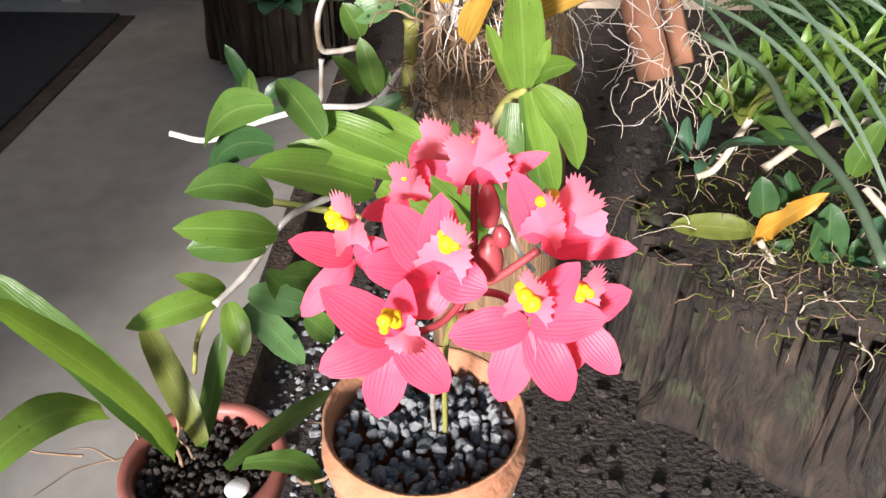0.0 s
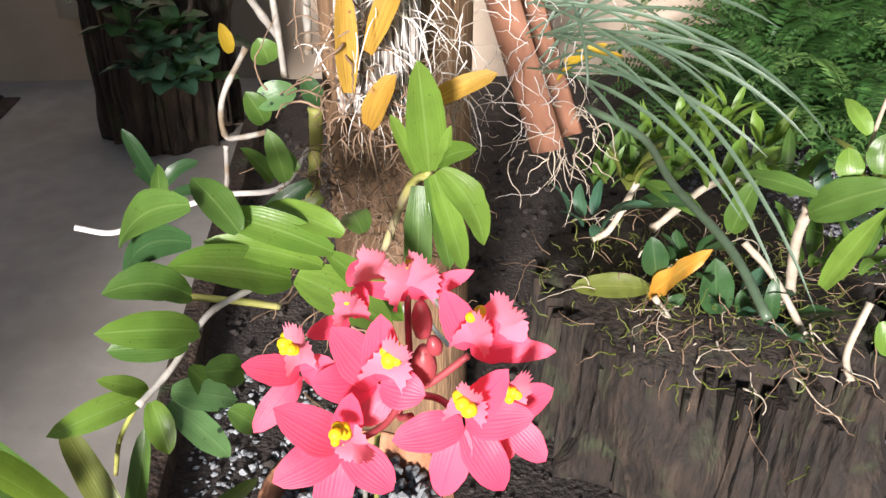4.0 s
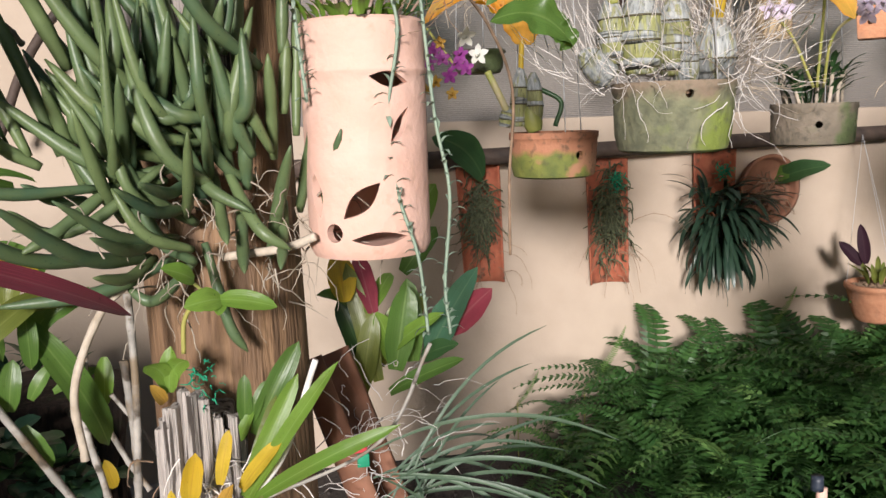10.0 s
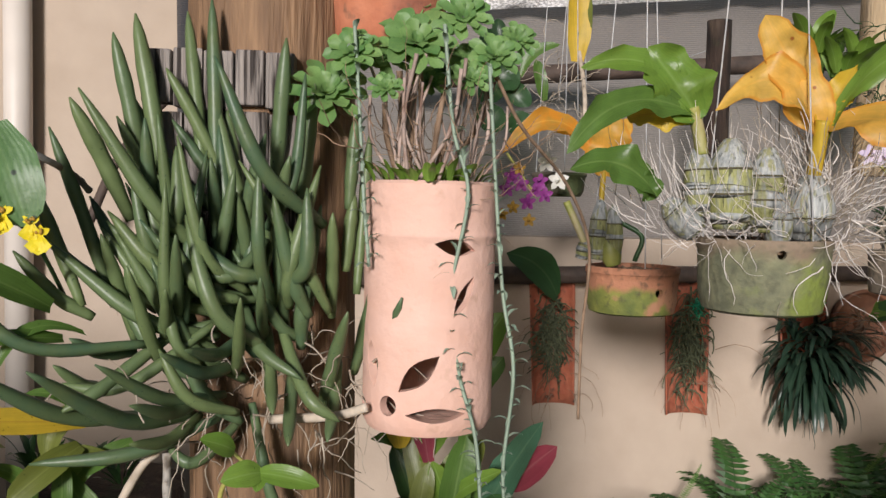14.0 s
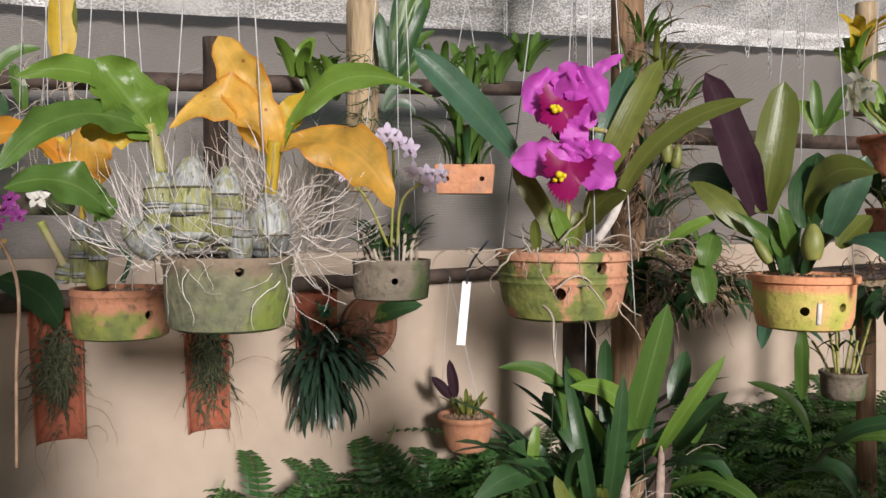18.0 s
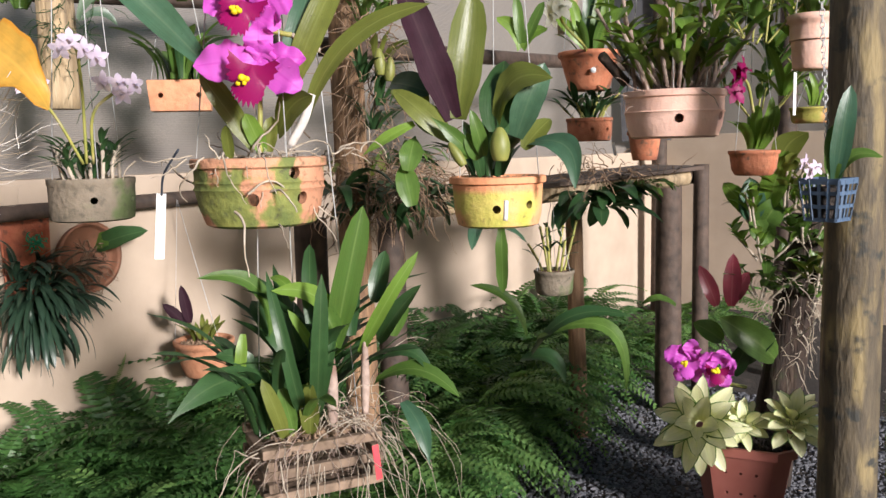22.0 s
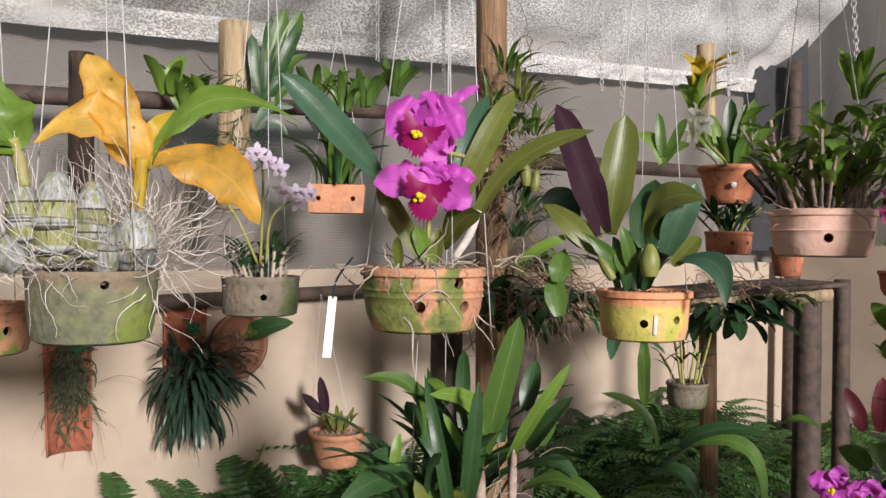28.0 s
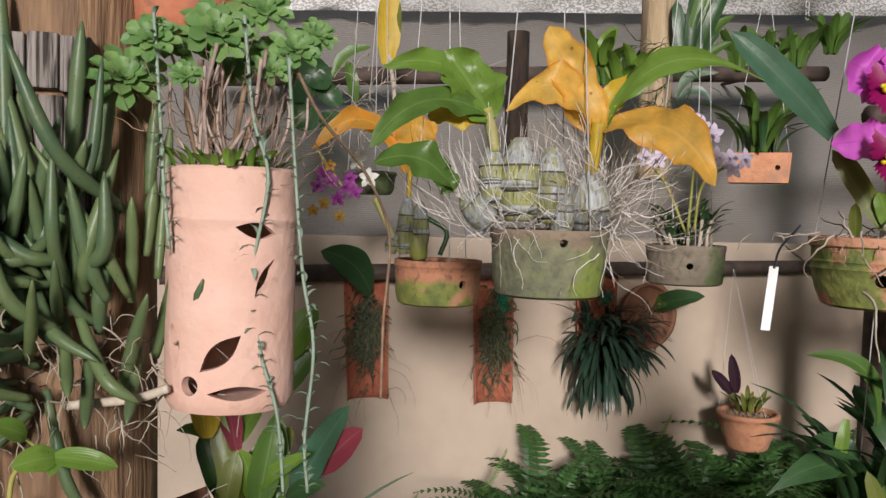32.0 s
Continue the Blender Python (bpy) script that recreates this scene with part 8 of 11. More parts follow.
leaf(needle_orchid, (0.269, 1.340, 0.811), (0.421, 1.150, 0.790), 0.0056, "grass_leaf", 0.13, 0.22, (-0.12, -0.76, 0.64), "strap")
leaf(needle_orchid, (0.306, 1.334, 0.755), (0.449, 1.088, 0.769), 0.0056, "grass_leaf", 0.13, 0.22, (-0.14, -0.74, 0.66), "strap")
leaf(needle_orchid, (0.263, 1.341, 0.866), (0.518, 1.381, 0.819), 0.0074, "grass_leaf", 0.13, 0.22, (-0.12, -0.78, 0.62), "strap")
leaf(needle_orchid, (0.299, 1.335, 0.812), (0.584, 1.304, 0.842), 0.0074, "grass_leaf", 0.13, 0.22, (-0.14, -0.76, 0.64), "strap")
leaf(needle_orchid, (0.336, 1.327, 0.757), (0.584, 1.195, 0.821), 0.0068, "grass_leaf", 0.13, 0.22, (-0.16, -0.74, 0.66), "strap")
leaf(needle_orchid, (0.292, 1.336, 0.867), (0.501, 1.387, 0.923), 0.0062, "grass_leaf", 0.13, 0.22, (-0.14, -0.78, 0.62), "strap")
leaf(needle_orchid, (0.329, 1.329, 0.814), (0.462, 1.347, 0.885), 0.0062, "grass_leaf", 0.13, 0.22, (-0.16, -0.76, 0.64), "strap")
leaf(needle_orchid, (0.288, 1.337, 0.757), (0.399, 1.209, 0.806), 0.0062, "grass_leaf", 0.13, 0.22, (-0.13, -0.74, 0.66), "strap")
leaf(needle_orchid, (0.322, 1.330, 0.869), (0.637, 1.226, 0.734), 0.0068, "grass_leaf", 0.13, 0.22, (-0.16, -0.77, 0.61), "strap")
leaf(needle_orchid, (0.281, 1.338, 0.814), (0.519, 1.168, 0.796), 0.0062, "grass_leaf", 0.13, 0.22, (-0.13, -0.76, 0.64), "strap")
leaf(needle_orchid, (0.318, 1.331, 0.758), (0.400, 1.156, 0.709), 0.0068, "grass_leaf", 0.13, 0.22, (-0.15, -0.74, 0.66), "strap")
leaf(needle_orchid, (0.275, 1.339, 0.869), (0.590, 0.853, 0.586), 0.0068, "grass_leaf", 0.13, 0.22, (-0.13, -0.78, 0.61), "strap")
leaf(needle_orchid, (0.311, 1.332, 0.815), (0.573, 0.921, 0.576), 0.0068, "grass_leaf", 0.13, 0.22, (-0.15, -0.76, 0.64), "strap")
leaf(needle_orchid, (0.270, 1.340, 0.759), (0.535, 0.997, 0.647), 0.0068, "grass_leaf", 0.13, 0.22, (-0.12, -0.74, 0.66), "strap")
leaf(needle_orchid, (0.305, 1.334, 0.871), (0.525, 1.484, 0.852), 0.0062, "grass_leaf", 0.13, 0.22, (-0.15, -0.78, 0.61), "strap")
leaf(needle_orchid, (0.264, 1.341, 0.816), (0.636, 1.390, 0.854), 0.0062, "grass_leaf", 0.13, 0.22, (-0.12, -0.76, 0.64), "strap")
leaf(needle_orchid, (0.301, 1.334, 0.760), (0.422, 1.410, 0.878), 0.0062, "grass_leaf", 0.13, 0.22, (-0.14, -0.74, 0.66), "strap")
leaf(needle_orchid, (0.334, 1.328, 0.872), (0.348, 1.222, 0.764), 0.0062, "grass_leaf", 0.13, 0.22, (-0.16, -0.77, 0.61), "strap")
leaf(needle_orchid, (0.294, 1.336, 0.817), (0.534, 1.270, 0.816), 0.0074, "grass_leaf", 0.13, 0.22, (-0.14, -0.76, 0.64), "strap")
leaf(needle_orchid, (0.331, 1.329, 0.762), (0.414, 1.308, 0.828), 0.0074, "grass_leaf", 0.13, 0.22, (-0.15, -0.74, 0.66), "strap")
leaf(needle_orchid, (0.287, 1.337, 0.872), (0.519, 1.275, 0.773), 0.0074, "grass_leaf", 0.13, 0.22, (-0.14, -0.78, 0.61), "strap")
leaf(needle_orchid, (0.324, 1.330, 0.819), (0.547, 1.156, 0.760), 0.0068, "grass_leaf", 0.13, 0.22, (-0.15, -0.76, 0.63), "strap")
leaf(needle_orchid, (0.318, 1.311, 0.748), (0.420, 1.286, 0.795), 0.012, "yellow_leaf", 0.2, 0.22, (-0.15, -0.73, 0.66), "strap")
leaf(needle_orchid, (0.327, 1.309, 0.780), (0.392, 1.294, 0.814), 0.012, "yellow_leaf", 0.1, 0.22, (-0.15, -0.74, 0.65), "strap")
tag_red = thing("plant_tag", (0.243, 1.313, 0.929), "small red and green plastic plant tag", "plant label")
part("tag_top", box((0.231, 1.301, 0.930), (0.253, 1.307, 0.946), 0.002), "red_plastic", tag_red)
part("tag_foot", box((0.236, 1.300, 0.905), (0.256, 1.306, 0.928), 0.002), "green_twine", tag_red)
broad_orchid = thing("broad_leaved_orchid", (0.330, 1.628, 1.000), "orchid with upright broad leaves, one purple, behind the post", "orchid")
leaf(broad_orchid, (0.409, 1.618, 0.995), (0.502, 1.550, 1.182), 0.067, "blue_leaf", 0.05, 0.22, (-0.11, -0.76, 0.64), "oval")
leaf(broad_orchid, (0.454, 1.610, 1.042), (0.528, 1.544, 1.139), 0.061, "wine_leaf", 0.05, 0.22, (-0.14, -0.77, 0.62), "oval")
leaf(broad_orchid, (0.378, 1.622, 0.982), (0.371, 1.623, 1.155), 0.049, "leaf", 0.03, 0.22, (-0.10, -0.76, 0.64), "strap")
leaf(broad_orchid, (0.309, 1.630, 0.977), (0.359, 1.624, 1.111), 0.044, "olive_leaf", 0.05, 0.22, (-0.06, -0.76, 0.64), "strap")
leaf(broad_orchid, (0.277, 1.632, 0.987), (0.232, 1.634, 1.117), 0.044, "dark_leaf", 0.1, 0.22, (-0.05, -0.77, 0.64), "strap")
leaf(broad_orchid, (0.394, 1.620, 0.988), (0.461, 1.558, 1.029), 0.044, "dark_leaf", 0.1, 0.22, (-0.11, -0.76, 0.64), "oval")
leaf(broad_orchid, (0.341, 1.627, 0.979), (0.303, 1.580, 1.102), 0.044, "bright_leaf", 0.1, 0.22, (-0.08, -0.76, 0.64), "strap")
leaf(broad_orchid, (0.276, 1.632, 1.064), (0.189, 1.585, 1.141), 0.032, "leaf", 0.2, 0.22, (-0.05, -0.79, 0.61), "strap")
leaf(broad_orchid, (0.320, 1.629, 0.989), (0.426, 1.514, 1.105), 0.032, "bright_leaf", 0.1, 0.22, (-0.07, -0.77, 0.64), "strap")
leaf(broad_orchid, (0.351, 1.625, 1.002), (0.408, 1.669, 1.116), 0.038, "olive_leaf", 0.05, 0.22, (-0.09, -0.77, 0.63), "strap")
leaf(broad_orchid, (0.336, 1.576, 0.981), (0.365, 1.572, 1.151), 0.058, "leaf", 0.03, 0.22, (-0.10, -0.80, 0.59), "strap")
leaf(broad_orchid, (0.268, 1.583, 0.938), (0.297, 1.580, 1.098), 0.045, "olive_leaf", 0.05, 0.22, (-0.06, -0.80, 0.60), "strap")
leaf(broad_orchid, (0.323, 1.578, 0.935), (0.470, 1.554, 0.999), 0.034, "leaf", 0.1, 0.22, (-0.09, -0.79, 0.60), "strap")
leaf(broad_orchid, (0.302, 1.580, 0.960), (0.252, 1.634, 1.192), 0.041, "olive_leaf", 0.05, 0.22, (-0.08, -0.80, 0.59), "strap")
leaf(broad_orchid, (0.244, 1.585, 1.123), (0.239, 1.685, 1.203), 0.057, "yellow_leaf", 0.05, 0.22, (-0.05, -0.85, 0.53), "oval")
leaf(broad_orchid, (0.297, 1.580, 1.098), (0.278, 1.683, 1.196), 0.041, "wine_leaf", 0.05, 0.22, (-0.08, -0.84, 0.54), "strap")
leaf(broad_orchid, (0.286, 1.581, 1.098), (0.345, 1.676, 1.158), 0.034, "bright_leaf", 0.05, 0.22, (-0.08, -0.84, 0.54), "strap")
wine = thing("wine_leaved_plant", (-0.20, -0.22, 0.0), "wine-red strap leaf on a long arching stalk close by", "foliage plant")
leaf(wine, (0.062, 0.214, 1.450), (0.110, 0.266, 1.417), 0.008, "wine_leaf", 0.05, 0.2, (0.3, -0.8, 0.5), "strap")
cane(wine, [(-0.20, -0.22, 0.0), (-0.20, -0.21, 0.7), (-0.16, -0.12, 1.36), (-0.06, 0.09, 1.48), (0.063, 0.215, 1.450)], 0.0022, "wine_leaf", "stalk", "", 0)

# ---- coral orchid ----


def frilled_lip(parent, base, tip, width, material, up, fringe=0.12):
    """A three-lobed, fringed lip that opens from base to tip."""
    base, tip = Vector(base), Vector(tip)
    ax = tip - base
    n = ax.length
    ax.normalize()
    nn = (Vector(up) - ax * ax.dot(Vector(up))).normalized()
    s = ax.cross(nn)
    bm = bmesh.new()
    root = bm.verts.new(base)
    rings = []
    steps = 44
    for k, f in enumerate((0.35, 0.7, 1.0)):
        ring = []
        for i in range(steps + 1):
            a = -1.9 + 3.8 * i / steps
            lobe = 0.62 + 0.38 * abs(math.cos(1.5 * a)) ** 0.6
            jag = 1 - (fringe * (i % 2) + random.uniform(0, fringe)) * (f > 0.9)
            along, across = math.cos(a) * n * lobe * f * jag, math.sin(a) * width * 0.55 * lobe * f * jag
            ring.append(bm.verts.new(base + ax * (along + 0.12 * n) + s * across + nn * (0.16 * width * f * f * math.sin(3 * a + 1) + 0.06 * width * f)))
        rings.append(ring)
    for i in range(steps):
        bm.faces.new((root, rings[0][i], rings[0][i + 1]))
        for p, q in zip(rings, rings[1:]):
            bm.faces.new((p[i], q[i], q[i + 1], p[i + 1]))
    return part("flower", bm, material, parent, "fringed lip of a flower")


def callus(parent, c, r):
    bm = bmesh.new()
    for _ in range(7):
        o = Vector((random.uniform(-1, 1), random.uniform(-1, 1), random.uniform(-1, 1))) * r * 0.6
        bmesh.ops.create_icosphere(bm, subdivisions=2, radius=r * random.uniform(0.35, 0.6), matrix=Matrix.Translation(Vector(c) + o))
    return part("callus", bm, "yellow_petal", parent, "bright yellow callus")



coral = thing("coral_orchid", (-0.012, 0.465, 0.690), "coral-pink fringed orchid flower head on a thin stem", "orchid")
cane(coral, [(0.004, 0.474, 0.662), (0.007, 0.415, 0.818), (0.016, 0.345, 0.914), (0.024, 0.305, 0.967), (0.029, 0.285, 0.996)], 0.0021, "green_cane", "flower_stem", "", 0)
cane(coral, [(-0.004, 0.484, 0.650), (-0.003, 0.434, 0.756), (0.005, 0.384, 0.846)], 0.0027, "cane", "stem", "", 0)
flower = frilled_lip(coral, (0.014, 0.267, 1.004), (0.022, 0.247, 1.040), 0.0213, "coral_lip", (0.04, -0.78, 0.63))
leaf(flower, (0.011, 0.277, 0.992), (-0.007, 0.267, 1.030), 0.0197, "coral_petal", 0.06, 0.12, (0.04, -0.77, 0.63), "oval", 0.08, 0, "petal")
leaf(flower, (0.010, 0.277, 0.992), (-0.017, 0.265, 1.003), 0.0188, "coral_petal", 0.06, 0.12, (0.05, -0.77, 0.63), "oval", 0.08, 0, "petal")
leaf(flower, (0.011, 0.277, 0.991), (0.003, 0.268, 0.975), 0.0188, "coral_petal", 0.06, 0.12, (0.04, -0.77, 0.64), "oval", 0.08, 0, "petal")
leaf(flower, (0.012, 0.277, 0.991), (0.031, 0.269, 0.990), 0.0184, "coral_petal", 0.06, 0.12, (0.04, -0.77, 0.64), "oval", 0.08, 0, "petal")
leaf(flower, (0.012, 0.277, 0.993), (0.013, 0.269, 1.034), 0.0169, "coral_petal", 0.06, 0.12, (0.04, -0.77, 0.63), "oval", 0.08, 0, "petal")
callus(flower, (0.017, 0.257, 1.021), 0.0055)
flower = frilled_lip(coral, (-0.002, 0.255, 0.979), (0.008, 0.236, 0.984), 0.0153, "coral_lip", (0.08, -0.72, 0.69))
leaf(flower, (-0.006, 0.265, 0.967), (-0.031, 0.252, 1.002), 0.0192, "coral_petal", 0.06, 0.12, (0.09, -0.72, 0.69), "oval", 0.08, 0, "petal")
leaf(flower, (-0.006, 0.265, 0.967), (-0.035, 0.251, 0.961), 0.0183, "coral_petal", 0.06, 0.12, (0.09, -0.72, 0.69), "oval", 0.08, 0, "petal")
leaf(flower, (-0.006, 0.265, 0.966), (-0.014, 0.256, 0.930), 0.0183, "coral_petal", 0.06, 0.12, (0.09, -0.72, 0.69), "oval", 0.08, 0, "petal")
leaf(flower, (-0.005, 0.265, 0.967), (0.016, 0.259, 0.944), 0.0183, "coral_petal", 0.06, 0.12, (0.09, -0.72, 0.69), "oval", 0.08, 0, "petal")
leaf(flower, (-0.005, 0.265, 0.968), (-0.000, 0.258, 1.003), 0.0137, "coral_petal", 0.06, 0.12, (0.09, -0.72, 0.69), "oval", 0.08, 0, "petal")
callus(flower, (-0.004, 0.245, 0.993), 0.0052)
flower = frilled_lip(coral, (0.046, 0.252, 0.994), (0.047, 0.232, 1.029), 0.0189, "coral_lip", (-0.06, -0.74, 0.67))
leaf(flower, (0.047, 0.262, 0.979), (0.016, 0.255, 0.978), 0.0173, "coral_petal", 0.06, 0.12, (-0.06, -0.73, 0.68), "oval", 0.08, 0, "petal")
leaf(flower, (0.046, 0.262, 0.978), (0.037, 0.255, 0.943), 0.0177, "coral_petal", 0.06, 0.12, (-0.06, -0.73, 0.68), "oval", 0.08, 0, "petal")
leaf(flower, (0.048, 0.262, 0.978), (0.065, 0.252, 0.948), 0.0182, "coral_petal", 0.06, 0.12, (-0.07, -0.73, 0.68), "oval", 0.08, 0, "petal")
leaf(flower, (0.048, 0.262, 0.980), (0.075, 0.250, 0.993), 0.0172, "coral_petal", 0.06, 0.12, (-0.07, -0.73, 0.68), "oval", 0.08, 0, "petal")
leaf(flower, (0.048, 0.262, 0.982), (0.063, 0.252, 1.017), 0.0154, "coral_petal", 0.06, 0.12, (-0.07, -0.74, 0.67), "oval", 0.08, 0, "petal")
callus(flower, (0.045, 0.242, 1.009), 0.0054)
flower = frilled_lip(coral, (-0.021, 0.269, 1.010), (-0.020, 0.248, 1.049), 0.0137, "coral_lip", (0.14, -0.78, 0.61))
leaf(flower, (-0.023, 0.279, 0.997), (-0.044, 0.265, 1.014), 0.0135, "coral_petal", 0.06, 0.12, (0.14, -0.77, 0.62), "oval", 0.08, 0, "petal")
leaf(flower, (-0.023, 0.279, 0.996), (-0.043, 0.266, 0.976), 0.0126, "coral_petal", 0.06, 0.12, (0.14, -0.77, 0.62), "oval", 0.08, 0, "petal")
leaf(flower, (-0.022, 0.279, 0.997), (-0.007, 0.273, 1.007), 0.0135, "coral_petal", 0.06, 0.12, (0.14, -0.77, 0.62), "oval", 0.08, 0, "petal")
callus(flower, (-0.022, 0.258, 1.030), 0.0051)
flower = frilled_lip(coral, (0.026, 0.290, 1.033), (0.018, 0.270, 1.061), 0.0258, "coral_lip", (0.00, -0.85, 0.53))
leaf(flower, (0.025, 0.300, 1.021), (0.002, 0.291, 1.034), 0.0077, "coral_petal", 0.06, 0.12, (0.00, -0.84, 0.55), "oval", 0.08, 0, "petal")
leaf(flower, (0.026, 0.300, 1.021), (0.053, 0.291, 1.039), 0.0090, "coral_petal", 0.06, 0.12, (0.00, -0.84, 0.55), "oval", 0.08, 0, "petal")
leaf(flower, (0.025, 0.300, 1.021), (0.015, 0.292, 1.032), 0.0077, "coral_petal", 0.06, 0.12, (0.00, -0.84, 0.55), "oval", 0.08, 0, "petal")
leaf(flower, (0.026, 0.300, 1.021), (0.036, 0.292, 1.036), 0.0090, "coral_petal", 0.06, 0.12, (0.00, -0.84, 0.55), "oval", 0.08, 0, "petal")
flower = frilled_lip(coral, (0.027, 0.288, 1.034), (0.032, 0.268, 1.064), 0.0235, "coral_lip", (-0.00, -0.85, 0.53))
leaf(flower, (0.026, 0.298, 1.023), (0.039, 0.290, 1.031), 0.0067, "coral_petal", 0.06, 0.12, (0.00, -0.84, 0.55), "oval", 0.08, 0, "petal")
callus(flower, (0.025, 0.278, 1.052), 0.0026)
flower = frilled_lip(coral, (0.051, 0.276, 1.012), (0.054, 0.255, 1.044), 0.0181, "coral_lip", (-0.08, -0.80, 0.60))
leaf(flower, (0.052, 0.286, 1.002), (0.039, 0.279, 1.038), 0.0157, "coral_petal", 0.06, 0.12, (-0.08, -0.79, 0.60), "oval", 0.08, 0, "petal")
leaf(flower, (0.052, 0.286, 1.001), (0.077, 0.274, 1.013), 0.0149, "coral_petal", 0.06, 0.12, (-0.08, -0.79, 0.60), "oval", 0.08, 0, "petal")
leaf(flower, (0.053, 0.286, 1.001), (0.087, 0.272, 1.009), 0.0113, "coral_petal", 0.06, 0.12, (-0.08, -0.79, 0.60), "oval", 0.08, 0, "petal")
leaf(flower, (0.053, 0.286, 1.003), (0.061, 0.277, 1.030), 0.0144, "coral_petal", 0.06, 0.12, (-0.08, -0.80, 0.60), "oval", 0.08, 0, "petal")
callus(flower, (0.051, 0.266, 1.033), 0.0043)
flower = frilled_lip(coral, (0.062, 0.281, 1.014), (0.066, 0.260, 1.049), 0.0284, "coral_lip", (-0.11, -0.80, 0.58))
leaf(flower, (0.065, 0.290, 1.008), (0.078, 0.280, 1.005), 0.0113, "coral_petal", 0.06, 0.12, (-0.11, -0.80, 0.58), "oval", 0.08, 0, "petal")
flower = frilled_lip(coral, (0.065, 0.264, 0.989), (0.072, 0.242, 1.022), 0.0153, "coral_lip", (-0.12, -0.75, 0.65))
leaf(flower, (0.067, 0.274, 0.975), (0.085, 0.262, 0.997), 0.0152, "coral_petal", 0.06, 0.12, (-0.12, -0.74, 0.66), "oval", 0.08, 0, "petal")
leaf(flower, (0.067, 0.274, 0.971), (0.085, 0.262, 0.954), 0.0149, "coral_petal", 0.06, 0.12, (-0.12, -0.73, 0.67), "oval", 0.08, 0, "petal")
leaf(flower, (0.066, 0.274, 0.969), (0.068, 0.265, 0.952), 0.0116, "coral_petal", 0.06, 0.12, (-0.11, -0.73, 0.67), "oval", 0.08, 0, "petal")
callus(flower, (0.066, 0.254, 1.002), 0.0039)
flower = frilled_lip(coral, (-0.000, 0.284, 1.022), (-0.001, 0.264, 1.052), 0.0173, "coral_lip", (0.08, -0.82, 0.56))
leaf(flower, (-0.001, 0.294, 1.013), (-0.019, 0.283, 1.014), 0.0099, "coral_petal", 0.06, 0.12, (0.08, -0.82, 0.57), "oval", 0.08, 0, "petal")
leaf(flower, (-0.000, 0.294, 1.015), (0.006, 0.286, 1.037), 0.0112, "coral_petal", 0.06, 0.12, (0.08, -0.82, 0.57), "oval", 0.08, 0, "petal")
callus(flower, (-0.001, 0.274, 1.039), 0.0026)
flower = frilled_lip(coral, (0.010, 0.305, 1.027), (0.010, 0.285, 1.059), 0.0204, "coral_lip", (0.05, -0.85, 0.53))
leaf(flower, (0.006, 0.314, 1.031), (-0.001, 0.306, 1.023), 0.0092, "coral_petal", 0.06, 0.12, (0.06, -0.86, 0.51), "oval", 0.08, 0, "petal")
bulb(coral, (0.031, 0.287, 1.009), (0.030, 0.287, 1.027), 0.0042, "bud")
bulb(coral, (0.032, 0.287, 0.983), (0.031, 0.287, 1.003), 0.0053, "bud")
bulb(coral, (0.037, 0.287, 0.999), (0.035, 0.287, 1.008), 0.0032, "bud")
cane(coral, [(0.025, 0.290, 0.977), (0.034, 0.285, 0.983), (0.051, 0.284, 0.999)], 0.0017, "bud", "pedicel", "", 0)
cane(coral, [(0.022, 0.290, 0.970), (0.013, 0.280, 0.964), (-0.000, 0.269, 0.965)], 0.0017, "bud", "pedicel", "", 0)
cane(coral, [(0.022, 0.290, 0.973), (0.020, 0.285, 0.964), (0.025, 0.275, 0.973)], 0.0017, "bud", "pedicel", "", 0)
cane(coral, [(0.026, 0.290, 0.980), (0.025, 0.295, 1.004), (0.025, 0.300, 1.021)], 0.0016, "bud", "pedicel", "", 0)
cane(coral, [(0.025, 0.290, 0.973), (0.038, 0.275, 0.982), (0.046, 0.264, 0.980)], 0.0017, "bud", "pedicel", "", 0)
cane(coral, [(0.025, 0.290, 0.979), (0.015, 0.283, 0.987), (0.011, 0.279, 0.990)], 0.0016, "bud", "pedicel", "", 0)
leaf(pot_p, (-0.243, 0.505, 0.603), (-0.232, 0.332, 0.929), 0.031, "bright_leaf", 0.05, 0.22, (0.25, -0.45, 0.86), "strap")
leaf(pot_p, (-0.242, 0.505, 0.607), (-0.348, 0.495, 0.821), 0.031, "leaf", 0.12, 0.22, (0.25, -0.45, 0.86), "strap")
leaf(pot_p, (-0.280, 0.482, 0.680), (-0.331, 0.377, 0.715), 0.033, "bright_leaf", 0.2, 0.22, (0.30, -0.46, 0.83), "strap")
leaf(pot_p, (-0.220, 0.517, 0.606), (-0.277, 0.577, 0.701), 0.026, "olive_leaf", 0.05, 0.22, (0.23, -0.46, 0.86), "strap")
leaf(pot_p, (-0.222, 0.515, 0.603), (-0.215, 0.606, 0.668), 0.020, "leaf", -0.12, 0.22, (0.23, -0.46, 0.86), "strap")
leaf(pot_p, (-0.207, 0.523, 0.564), (-0.132, 0.675, 0.519), 0.021, "leaf", 0.05, 0.22, (0.21, -0.45, 0.87), "strap")
leaf(pot_p, (-0.192, 0.529, 0.565), (-0.127, 0.552, 0.489), 0.024, "leaf", 0.25, 0.22, (0.19, -0.45, 0.87), "strap")
root_ball(pot_p, (-0.245, 0.56, 0.52), (0.06, 0.05, 0.01), 14, 0.12, 0.002, "brown_root", 0.1, 0.8, 0.8, 0.5, name="dry_stalk")
white_tag = thing("plant_label", (-0.177, 0.470, 0.601), "small round white plant label in the plum pot", "plant label")
